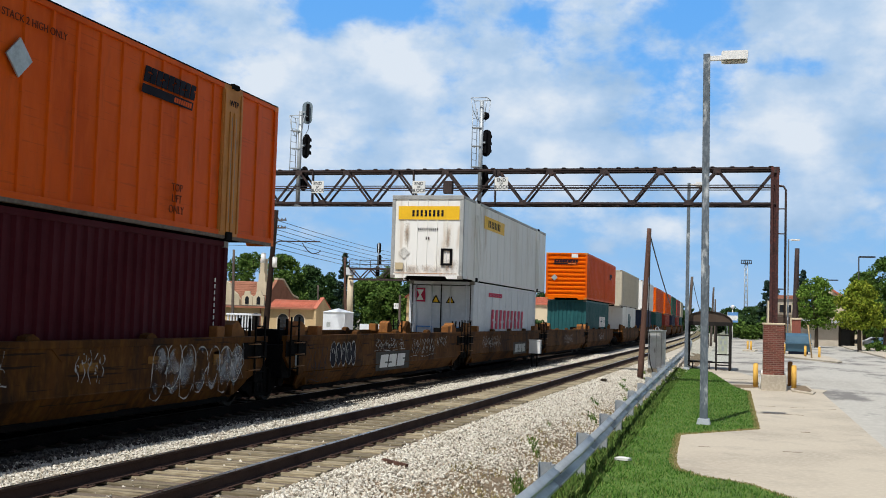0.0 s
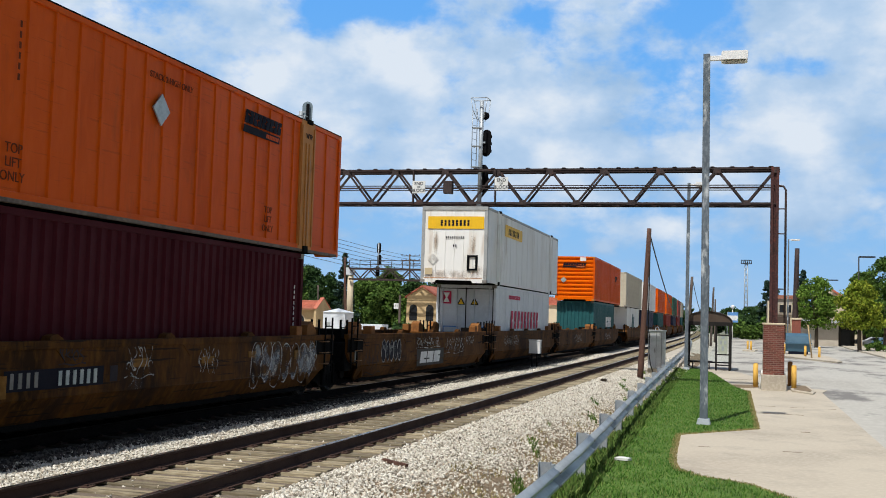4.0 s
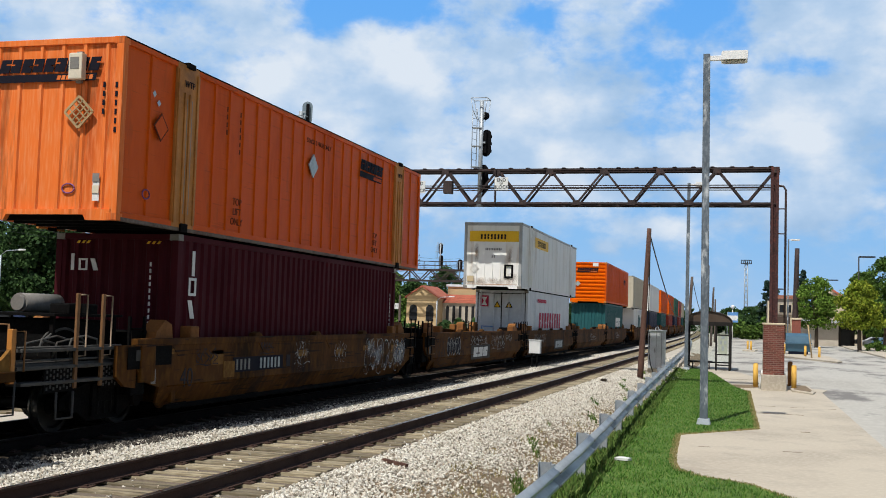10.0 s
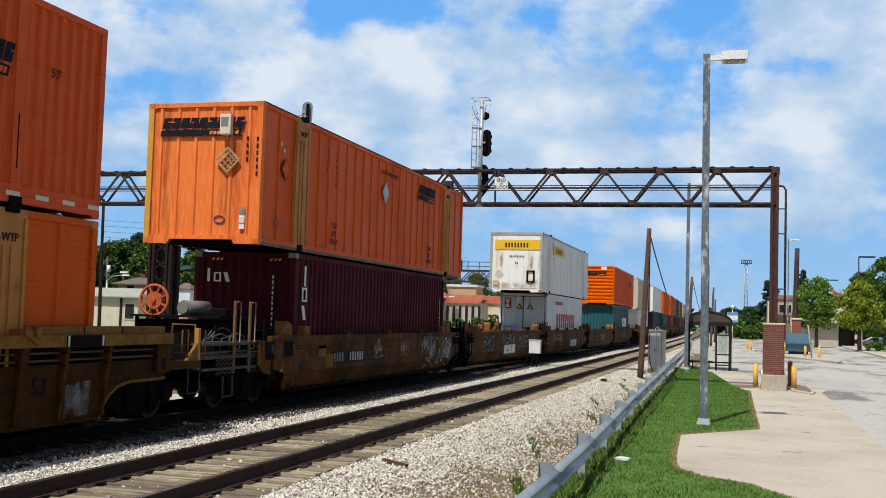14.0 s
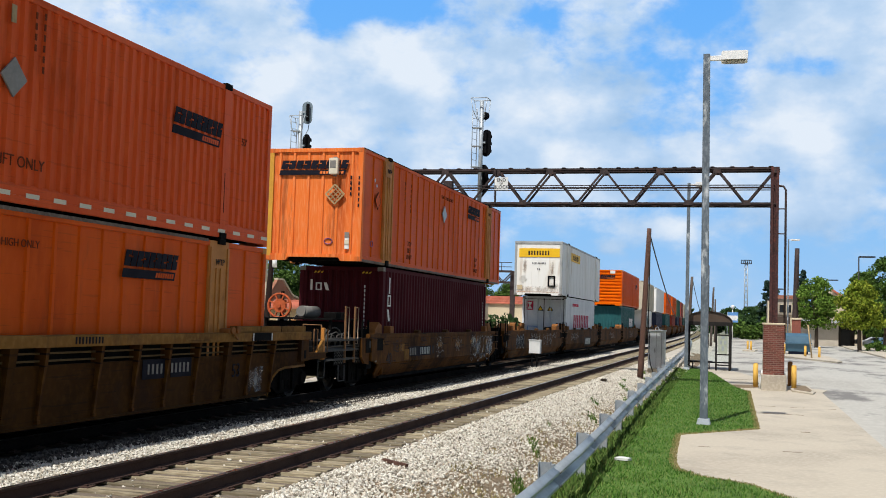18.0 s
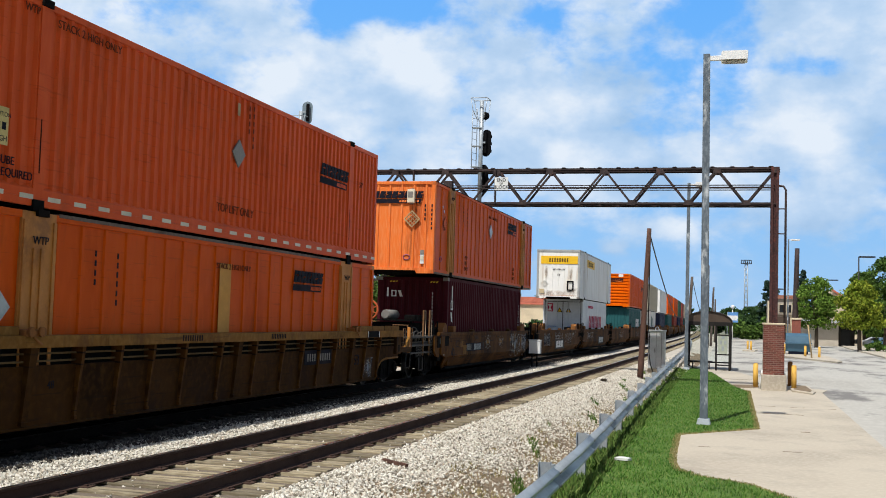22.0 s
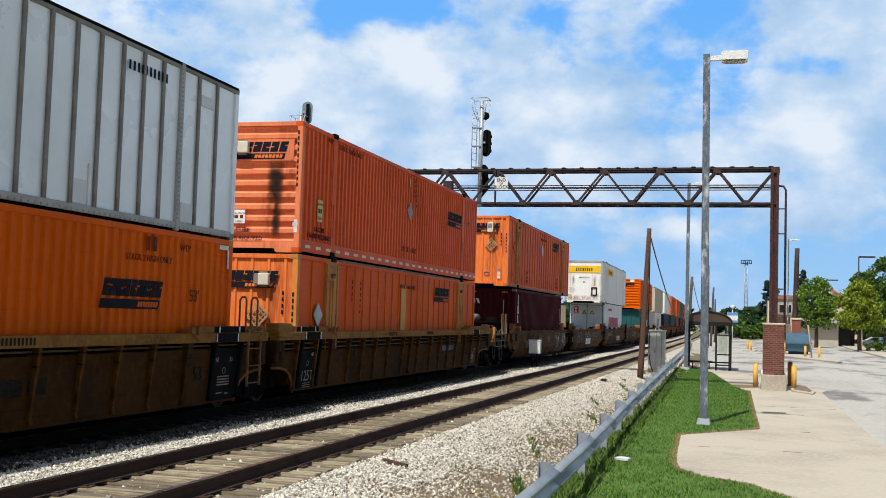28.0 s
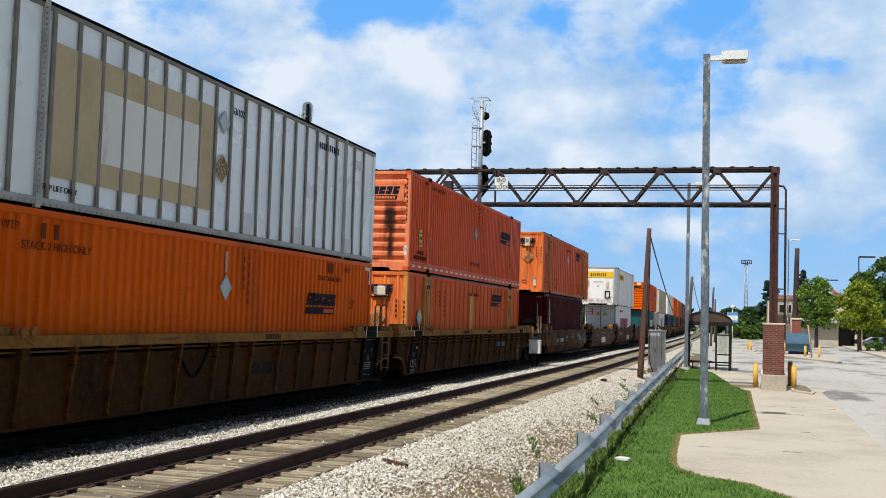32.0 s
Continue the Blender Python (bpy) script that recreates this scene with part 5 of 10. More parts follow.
for y in (2.16, L53 - 2.16):
    part("lifting_post", bbox(1.25, 1.308, y - 0.06, y + 0.06, 0.0, 2.896, 0.01), M["rail_grey"], boxC, "stained grey lifting post with rivets")
    bm = bmesh.new()
    for i in range(34):
        for d in (-0.03,):
            box(bm, 1.31, 1.32, y + d - 0.012, y + d + 0.012, 0.2 + i * 0.078, 0.225 + i * 0.078)
    tagged(part("rivets", bm, M["panel_post"], boxC), kind="stuff")
bm = bmesh.new()
for i in range(110):
    box(bm, 1.294, 1.3, 0.3 + i * 0.142, 0.33 + i * 0.142, 0.05, 0.08)
tagged(part("rivets", bm, M["panel_post"], boxC), kind="stuff")
for y, z, hh, wd in ((8.78, 0.16, 0.42, 0.48), (11.13, 0.16, 0.36, 0.36), (11.4, 0.16, 0.62, 0.06), (9.75, 2.4, 0.36, 0.07), (14.33, 0.16, 0.34, 0.42), (14.95, 2.3, 0.2, 0.5)):
    part("repair_patch", bbox(1.2, 1.2865, y - wd / 2, y + wd / 2, z, z + hh), M["pale_box" if wd > 0.3 else "white_box"], boxC, "riveted sheet repair patch")
part("roof_edge", bbox(1.25, 1.3, 0.05, L53 - 0.05, 2.855, 2.905), M["darkmetal"], boxC, "black worn roof edge")
on_train(boxC, -24.87 - L53, L53, 3.23)
boxCl = container("deep orange corrugated container set down in a railcar well", wall="orange_deep", side="corr", end="corr_v", pitch=0.245)
brand_side(boxCl, 12.73, 1.75, 1.75, x=1.288, wall="orange_deep")
words_side(boxCl, "STACK 2 HIGH ONLY", 0.15, 13.17, 2.38, "ink_faded")
words_side(boxCl, "STACK 2 HIGH ONLY", 0.17, 2.67, 2.38, "ink_faded")
words_side(boxCl, "WTP", 0.17, 14.32, 2.62, "ink_faded")
words_side(boxCl, "WTP", 0.17, 1.6, 2.62, "ink_faded")
words_side(boxCl, "53'", 0.3, 14.71, 1.8, "ink_faded")
part("placard", side_decal(diamond(0.24), 7.87, 2.0), M["placard"], boxCl, "grey diamond placard holder")
tagged(part("serial_number", side_decal(number_bars(4, 0.15, True, 3), 8.64, 2.3), M["ink_faded"], boxCl), kind="stuff")
tagged(part("serial_number", side_decal(number_bars(6, 0.15, True, 4), 8.86, 2.2), M["ink_faded"], boxCl), kind="stuff")
part("label_plate", side_decal(bars([(-0.03, 0.03, -0.35, 0.0), (-0.35, 0.0, 0.0, 0.08)]), 15.95, 2.7), M["white"], boxCl)
tagged(part("lettering", side_decal(bars([(-0.18, -0.08, -0.11, 0.11), (0.12, 0.22, -0.11, 0.11)]), 2.45, 2.6), M["ink_faded"], boxCl), kind="stuff")
part("label_plate", side_decal(bars([(-0.04, 0.04, -0.2, 0.2)], 0.003), 7.9, 2.48, 1.29), M["tan_patch"], boxCl, "narrow tan label strip")
for y0, y1, z0, z1 in ((2.3, 3.6, 1.2, 2.8), (3.3, 4.9, 1.0, 2.7), (0.4, 1.8, 0.6, 2.6), (4.7, 6.8, 0.7, 2.75), (1.5, 5.5, 0.2, 1.3)):
    part("soot_stain", bbox(1.2862, 1.287, y0, y1, z0, z1), M["soot_wash"], boxCl, "brown-black soot stain")
tagged(part("lettering", side_decal(bars([(-0.1, 0.0, -0.12, 0.12), (0.12, 0.22, -0.12, 0.12)]), 13.15, 2.63), M["ink_faded"], boxCl), kind="stuff")
on_train(boxCl, -24.87 - L53, L53, 0.32)

# ---- the well cars ----
def wheelset_mesh(r):
    bm = bmesh.new()
    rod(bm, (-1.0, 0, 0), (1.0, 0, 0), 0.085, n=12)
    for s in (1, -1):
        x = s * 0.7
        for (xa, ra), (xb, rb) in zip([(x - s * 0.03, r + 0.028), (x, r + 0.028), (x + s * 0.005, r), (x + s * 0.1, r - 0.006), (x + s * 0.1, r - 0.07), (x + s * 0.045, r - 0.09), (x + s * 0.035, 0.16), (x + s * 0.13, 0.13)],
                                      [(x, r + 0.028), (x + s * 0.005, r), (x + s * 0.1, r - 0.006), (x + s * 0.1, r - 0.07), (x + s * 0.045, r - 0.09), (x + s * 0.035, 0.16), (x + s * 0.13, 0.13), (x + s * 0.14, 0.0)]):
            n = 32
            a = [bm.verts.new((xa, math.cos(t) * ra, math.sin(t) * ra)) for t in [math.tau * i / n for i in range(n)]]
            b = [bm.verts.new((xb, math.cos(t) * max(rb, 0.001), math.sin(t) * max(rb, 0.001))) for t in [math.tau * i / n for i in range(n)]]
            for i in range(n):
                bm.faces.new((a[i], a[(i + 1) % n], b[(i + 1) % n], b[i]))
        n = 32
        bm.faces.new([bm.verts.new((x - s * 0.03, math.cos(math.tau * i / n) * (r + 0.028), math.sin(math.tau * i / n) * (r + 0.028))) for i in range(n)])
    bmesh.ops.remove_doubles(bm, verts=bm.verts[:], dist=0.0005)
    me = finish("wheelset", bm, M["wheel"])
    me.materials.append(M["steel"])
    for p in me.polygons:
        if math.hypot(p.center.y, p.center.z) > r - 0.02 and abs(p.normal.x) < 0.5:
            p.material_index = 1
    return me


WHEELSET = wheelset_mesh(0.42)


def side_frame_mesh():
    bm = bmesh.new()
    prism(bm, [(-1.15, 0.36), (-1.15, 0.52), (-0.95, 0.62), (-0.4, 0.74), (0.4, 0.74), (0.95, 0.62), (1.15, 0.52), (1.15, 0.36), (0.8, 0.36), (0.45, 0.16), (-0.45, 0.16), (-0.8, 0.36)], -0.08, 0.08, "x")
    for y in (-0.87, 0.87):
        rod(bm, (-0.12, y, 0.44), (0.14, y, 0.44), 0.14, n=14)
    for y in (-0.18, 0.0, 0.18):
        rod(bm, (0.02, y, 0.24), (0.02, y, 0.56), 0.075, n=10)
    for y in (-0.34, 0.34):
        box(bm, 0.06, 0.13, y - 0.05, y + 0.05, 0.22, 0.7)
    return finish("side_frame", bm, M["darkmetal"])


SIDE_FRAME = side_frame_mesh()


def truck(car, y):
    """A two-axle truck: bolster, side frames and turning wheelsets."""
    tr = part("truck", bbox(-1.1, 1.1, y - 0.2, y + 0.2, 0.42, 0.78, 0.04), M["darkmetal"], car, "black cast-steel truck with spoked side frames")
    for s in (1, -1):
        part_of("side_frame", SIDE_FRAME, tr, Matrix.Translation((s * 1.0, y, 0)) @ Matrix.Diagonal((s, 1, 1, 1)))
    for dy in (-0.87, 0.87):
        w = part_of("wheelset", WHEELSET, tr, Matrix.Translation((0, y + dy, 0.42)), "worn steel wheels on an axle")
        WHEELS.append((w, (0, y + dy, 0.42), 0.42))


def graffiti(car, y, z, w, h, seed, colour, x=1.402, style="tag", fill=None):
    """Sprayed arches, bubbles or scrawls without any letter."""
    r = random.Random(seed)
    bm = bmesh.new()
    lift = 0.002

    def stroke(pts, wd):
        nonlocal lift
        lift += 0.0003
        up, dn = [], []
        for i, p in enumerate(pts):
            a, b = pts[max(i - 1, 0)], pts[min(i + 1, len(pts) - 1)]
            d = Vector((b[0] - a[0], b[1] - a[1]))
            d = d.normalized() if d.length > 1e-6 else Vector((1, 0))
            k = wd * (0.75 + 0.4 * math.sin(i * 1.1 + len(pts)))
            up.append(bm.verts.new((p[0] - d.y * k, -lift, p[1] + d.x * k)))
            dn.append(bm.verts.new((p[0] + d.y * k, -lift, p[1] - d.x * k)))
        for i in range(len(pts) - 1):
            bm.faces.new((dn[i], dn[i + 1], up[i + 1], up[i]))
    fills = []
    if style == "arch":
        n = max(3, round(w / 0.5))
        for i in range(n):
            c, rx, top = -w / 2 + (i + 0.5) * w / n, w / n * r.uniform(0.42, 0.55), h * r.uniform(0.36, 0.5)
            low, lean = -h * r.uniform(0.25, 0.48), r.uniform(0.05, 0.3)
            leg = [(c - rx, low + (top - rx - low) * u / 6) for u in range(6)]
            cap = [(c - rx * math.cos(math.pi * u / 10), top - rx + rx * math.sin(math.pi * u / 10)) for u in range(11)]
            tail = [(c + rx + 0.12 * w / n * math.sin(u * 0.9), top - rx - (top - rx + h * 0.1) * u / 6) for u in range(1, 6)]
            stroke([(px + lean * pz * 0.4, pz) for px, pz in leg + cap + tail], 0.016)
            hook = [(c - rx * 0.9 + rx * 1.7 * u / 9, low - h * 0.06 * math.sin(math.pi * u / 9) + h * 0.2 * (u / 9) ** 3) for u in range(10)]
            stroke([(px + lean * pz * 0.4, pz) for px, pz in hook], 0.014)
            fills.append((c, rx * 0.95, h * 0.4, lean * 0.4))
    elif style == "bubble":
        n = max(3, int(w / (h * 0.55)))
        for i in range(n):
            c, rx, rz, ph, k = -w / 2 + (i + 0.5) * w / n, w / n * r.uniform(0.46, 0.58), h * r.uniform(0.42, 0.5), r.uniform(0, 6.28), r.choice((2, 3))
            ring = [(c + math.cos(math.tau * j / 24) * rx * (1 + 0.12 * math.sin(k * math.tau * j / 24 + ph)), math.sin(math.tau * j / 24) * rz) for j in range(25)]
            stroke(ring, 0.02)
            a0 = r.uniform(0, 6.28)
            stroke([(c + rx * 0.4 * math.cos(a0 + q * 0.4), rz * 0.5 * math.sin(a0 + q * 0.4)) for q in range(8)], 0.014)
            fills.append((c, rx, rz, 0.0))
    else:
        n = max(3, round(w / 0.17))
        for i in range(n):
            c, hh = -w / 2 + (i + 0.5) * w / n, h * r.uniform(0.32, 0.5)
            amp, k, ph = w / n * r.uniform(0.25, 0.6), r.uniform(2.2, 4.2), r.uniform(0, 6.28)
            stroke([(c + amp * math.sin(k * u / 9 * 2 + ph), -hh + 2 * hh * u / 9 + 0.06 * h * math.sin(ph)) for u in range(10)], r.uniform(0.01, 0.018))
            if r.random() < 0.7:
                a0, zz, rr = r.uniform(0, 6.28), r.uniform(-0.3, 0.35) * h, min(w / n, h) * r.uniform(0.3, 0.55)
                stroke([(c + rr * math.cos(a0 + q * 0.6), zz + rr * math.sin(a0 + q * 0.6)) for q in range(8)], r.uniform(0.01, 0.016))
        if r.random() < 0.6:
            stroke([(-w * 0.55 + w * 1.1 * u / 9, -h * 0.55 + 0.05 * h * math.sin(u)) for u in range(10)], 0.012)
    part("graffiti", side_decal(bm, y, z, x + 0.008), M[colour], car, "looping sprayed paint marks")
    if fill:
        bm = bmesh.new()
        for c, rx, rz, lean in fills:
            prism(bm, [(c + math.cos(math.tau * j / 16) * rx + lean * math.sin(math.tau * j / 16) * rz, math.sin(math.tau * j / 16) * rz) for j in range(16)], -0.0015, 0.0, "y")
        tagged(part("graffiti_fill", side_decal(bm, y, z, x + 0.008), M[fill], car, "thin sprayed fill"), kind="stuff")


def casting_mesh():
    bm = bmesh.new()
    prism(bm, [(-0.2, 0.0), (-0.15, 0.09), (0.0, 0.12), (0.12, 0.07), (0.2, 0.0)], -0.07, 0.07, "x")
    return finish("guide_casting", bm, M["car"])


CAST = casting_mesh()


def well_unit_smooth(label, half=7.6, well=6.2, seed=1, rear=True):
    """A smooth-sided 40-foot well unit; origin at railhead under its middle."""
    c = thing("well_car", label, "well car", group="well cars of the train")
    for s in (1, -1):
        bm = bmesh.new()
        out = [(-half, 1.3), (half, 1.3), (half, 0.95), (half - 0.25, 0.72), (half - 0.75, 0.6), (half - 0.95, 0.32), (half - 1.2, 0.21), (-half + 1.2, 0.21), (-half + 0.95, 0.32), (-half + 0.75, 0.6), (-half + 0.25, 0.72), (-half, 0.95)]
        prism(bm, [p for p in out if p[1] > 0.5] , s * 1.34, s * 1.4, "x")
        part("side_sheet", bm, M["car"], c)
        # the lower part leans in under the car, steepened so that it renders darker
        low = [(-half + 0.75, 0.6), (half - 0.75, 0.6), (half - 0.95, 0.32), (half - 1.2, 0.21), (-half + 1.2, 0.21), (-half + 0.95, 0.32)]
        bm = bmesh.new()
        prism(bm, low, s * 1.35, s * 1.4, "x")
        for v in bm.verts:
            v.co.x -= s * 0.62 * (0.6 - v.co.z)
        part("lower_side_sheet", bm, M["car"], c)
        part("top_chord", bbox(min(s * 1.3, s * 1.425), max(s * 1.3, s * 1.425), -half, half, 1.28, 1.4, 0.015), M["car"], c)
        part("bottom_chord", bbox(min(s * 1.05, s * 1.24), max(s * 1.05, s * 1.24), -half + 1.3, half - 1.3, 0.18, 0.26, 0.02), M["darkmetal"], c)
        for y in (-3.05, 0.1, 3.2):
            part_of("guide_casting", CAST, c, pose(s * 1.32, y, 1.37))
        for y in ((-well - 0.75, well + 0.75) if rear else (well + 0.75,)):
            for z in (0.75, 1.0, 1.25):
                bm = bmesh.new()
                path_rod(bm, [(s * 1.4, y - 0.22, z), (s * 1.47, y - 0.22, z), (s * 1.47, y + 0.22, z), (s * 1.4, y + 0.22, z)], 0.013, 5)
                part("ladder_rung", bm, M["grab"], c)
        for y in (-5.3, -1.9, 1.7, 5.2):
            bm = bmesh.new()
            prism(bm, [(y - 1.2, 1.285), (y + 1.2, 1.285), (y + 0.95, 1.09), (y - 0.95, 1.09)], min(s * 1.4, s * 1.409), max(s * 1.4, s * 1.409), "x")
            part("doubler_plate", bm, M["car"], c, "welded doubler plate")
        bm = bmesh.new()
        rod(bm, (s * 1.4, -half + 1.0, 0.6), (s * 1.4, half - 1.0, 0.6), 0.012, n=6)
        part("weld_seam", bm, M["car"], c)
    for y in (-well + 0.35, -2.9, 0.0, 2.9, well - 0.35):
        part("floor_beam", bbox(-1.2, 1.2, y - 0.3, y + 0.3, 0.22, 0.32, 0.01), M["darkmetal"], c)
    for e in (1, -1):
        part("end_bulkhead", bbox(-1.34, 1.34, min(e * well, e * (well + 0.14)), max(e * well, e * (well + 0.14)), 0.3, 1.32, 0.02), M["car"], c)
        part("end_platform", bbox(-1.1, 1.1, min(e * well, e * half), max(e * well, e * half), 0.98, 1.1, 0.02), M["darkmetal"], c)
        part("centre_sill", bbox(-0.3, 0.3, min(e * well, e * (half + 0.3)), max(e * well, e * (half + 0.3)), 0.68, 0.98, 0.03), M["darkmetal"], c)
        for s in (1, -1):
            bm = bmesh.new()
            prism(bm, [(e * (well + 0.05), 1.3), (e * (well + 0.1), 1.62), (e * (well + 0.32), 1.7), (e * (well + 0.6), 1.5), (e * (well + 0.75), 1.1), (e * (well + 0.1), 1.1)], s * 0.98, s * 1.28, "x")
            part("stacking_guide", bm, M["casting"], c, "rusty orange stacking guide")
            part("guide_block", bbox(s * 1.25 - 0.12, s * 1.25 + 0.12, e * (well - 0.55) - 0.16, e * (well - 0.55) + 0.16, 1.36, 1.6, 0.03), M["casting"], c)
            bm = bmesh.new()
            box(bm, s * 1.12 - 0.02, s * 1.12 + 0.02, e * (half - 0.45) - 0.25, e * (half - 0.45) - 0.2, 0.7, 1.75)
            box(bm, s * 1.12 - 0.02, s * 1.12 + 0.02, e * (half - 0.45) + 0.2, e * (half - 0.45) + 0.25, 0.7, 1.75)
            for z in (0.8, 1.05, 1.3, 1.55):
                rod(bm, (s * 1.12, e * (half - 0.45) - 0.22, z), (s * 1.12, e * (half - 0.45) + 0.22, z), 0.014, n=5)
            part("end_ladder", bm, M["darkmetal"], c)
    return c


UNITS = [(8.2, "weathered yellow railcar well with sprayed graffiti, carrying two containers", 11), (24.35, "empty weathered yellow railcar well with graffiti", 12), (39.6, "weathered yellow railcar well carrying a pale container", 13),
         (54.8, "empty weathered yellow railcar well far along the train", 14), (69.6, "weathered yellow railcar well carrying a teal container", 15)]
for i, (rel, label, seed) in enumerate(UNITS):
    c = well_unit_smooth(label, seed=seed, rear=i > 0)
    if i == 0:
        graffiti(c, 4.85, 0.85, 3.3, 0.98, 5, "chalk", style="arch", fill="chalk_fill")
        graffiti(c, 6.3, 0.95, 0.5, 0.8, 6, "chalk")
        for y0, z0, w0, h0 in ((5.51, 1.02, 0.36, 0.24), (3.25, 1.05, 0.34, 0.12), (1.42, 1.0, 0.46, 0.12), (-0.85, 1.02, 0.5, 0.13), (-4.83, 1.03, 0.46, 0.26), (-4.35, 0.8, 0.45, 0.3)):
            part("ochre_patch", bbox(1.4, 1.409, y0 - w0 / 2, y0 + w0 / 2, z0 - h0 / 2, z0 + h0 / 2), M["chord"], c, "fresh ochre repaint patch")
        graffiti(c, 1.43, 0.97, 0.78, 0.5, 7, "chalk")
        graffiti(c, -0.88, 1.1, 0.8, 0.55, 9, "chalk")
        graffiti(c, -0.95, 0.7, 0.5, 0.4, 19, "chalk_fill")
        words_side(c, "40", 0.46, -5.95, 0.7, "graf", 1.404)
        graffiti(c, -5.25, 1.08, 0.8, 0.3, 13, "graf")
        graffiti(c, -2.7, 1.2, 0.6, 0.26, 15, "graf")
        part("number_panel", side_decal(bars([(-1.15, 1.15, -0.14, 0.14)], 0.003), -3.03, 0.87, 1.404), M["ink"], c, "dark number panel")
        tagged(part("number", side_decal(number_bars(4, 0.23, False, 3), -3.68, 0.87, 1.411), M["tank"], c), kind="stuff")
        tagged(part("number", side_decal(number_bars(6, 0.23, False, 5), -2.45, 0.87, 1.411), M["placard"], c), kind="stuff")
        part("stencil_mark", side_decal(bars([(-0.1, 0.1, -0.12, 0.12)], 0.003), -1.6, 0.88, 1.403), M["graf"], c)
        part("label_plate", bbox(1.4, 1.406, -7.12, -6.98, 0.66, 0.9), M["tank"], c, "small pale label plate")
        part("stencil_mark", bbox(1.4, 1.404, -6.9, -6.4, 1.13, 1.22), M["chord"], c, "ochre stencilled strip")
    elif i == 1:
        part("dark_patch", bbox(1.4, 1.404, -1.75, 1.2, 0.42, 0.92), M["dark_grey"], c, "dark grey repaint patch")
        for bm in word_mass(2.2, 0.34, 3, 0.35, 4):
            part("trade_mark", side_decal(bm, -0.35, 0.5, 1.408), M["white"], c, "white slanted trade mark block")
        graffiti(c, -5.8, 0.8, 1.2, 0.75, 21, "graf")
        graffiti(c, -4.17, 0.94, 1.7, 0.6, 23, "chalk", style="bubble", fill="ink")
        graffiti(c, -0.6, 1.12, 2.4, 0.3, 25, "chalk")
        graffiti(c, 2.6, 1.0, 2.4, 0.5, 27, "chalk")
        graffiti(c, 4.6, 1.1, 1.2, 0.3, 31, "chalk")
        part("label_plate", bbox(1.412, 1.418, -7.1, -6.98, 0.72, 0.98), M["placard"], c, "small pale label plate")
    elif i == 2:
        graffiti(c, -3.5, 1.0, 3.0, 0.45, 33, "chalk")
        part("dark_patch", bbox(1.4, 1.404, 0.6, 3.4, 0.42, 0.92), M["dark_grey"], c, "dark grey repaint patch")
        for bm in word_mass(2.2, 0.34, 3, 0.35, 4):
            part("trade_mark", side_decal(bm, 2.0, 0.5, 1.408), M["placard"], c, "pale slanted trade mark block")
    else:
        graffiti(c, 0.5, 0.95, 3.0, 0.4, 37 + i, "chalk")
    # blackened ends at the joints, with ladders and boxes on the platforms
    for e, on in ((1, i < 4), (-1, True)):
        if on:
            for s in (1, -1):
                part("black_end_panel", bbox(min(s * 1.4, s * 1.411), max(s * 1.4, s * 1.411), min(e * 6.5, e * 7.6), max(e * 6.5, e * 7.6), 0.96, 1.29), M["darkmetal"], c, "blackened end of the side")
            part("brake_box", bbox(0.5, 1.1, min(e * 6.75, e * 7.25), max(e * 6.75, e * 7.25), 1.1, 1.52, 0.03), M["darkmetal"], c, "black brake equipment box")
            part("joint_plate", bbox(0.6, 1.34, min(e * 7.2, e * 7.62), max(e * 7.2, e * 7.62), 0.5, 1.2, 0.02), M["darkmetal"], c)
            for y in (7.0, 7.42) if i or e > 0 else ():
                part("ladder_rail", bbox(1.42, 1.45, e * y - 0.02, e * y + 0.02, 0.55, 1.8), M["darkmetal"], c)
            for z in (0.7, 1.0, 1.3, 1.6) if i or e > 0 else ():
                bm = bmesh.new()
                rod(bm, (1.435, e * 7.0, z), (1.435, e * 7.42, z), 0.014, n=5)
                part("ladder_rung", bm, M["darkmetal"], c)
    if i < 4:
        truck(c, (UNITS[i + 1][0] - rel) / 2)
    if i == 0:
        # end of the car: truck, platform, brake gear, ladders
        truck(c, -7.95)
        bm = bmesh.new()
        prism(bm, [(-8.13, 1.3), (-7.58, 1.3), (-7.58, 0.62), (-7.9, 0.66), (-8.13, 0.82)], 1.335, 1.397, "x")
        part("side_extension", bm, M["car"], c)
        # recess drawn as a dark plate, its shade put into the colour
        part("equipment_recess", bbox(1.4, 1.413, -7.85, -7.2, 0.92, 1.27, 0.004), M["darkmetal"], c, "dark plate standing for a shaded recess")
        part("recess_frame", bbox(1.41, 1.42, -7.62, -7.38, 1.05, 1.22, 0.004), M["dark_grey"], c)
        part("end_platform", bbox(-1.25, 1.25, -10.5, -7.5, 0.98, 1.08, 0.02), M["dark_grey"], c, "dark grey steel end platform")
        part("end_sill", bbox(-1.3, 1.3, -10.62, -10.42, 0.85, 1.12, 0.02), M["darkmetal"], c)
        part("centre_sill", bbox(-0.3, 0.3, -11.0, -7.0, 0.66, 0.98, 0.03), M["darkmetal"], c)
        for z, y0, y1 in ((0.8, -10.3, -7.8), (1.02, -10.4, -7.8), (1.26, -10.3, -8.0)):
            part("side_walkway", bbox(1.05, 1.3, y0, y1, z - 0.025, z + 0.025, 0.01), M["walk"], c)
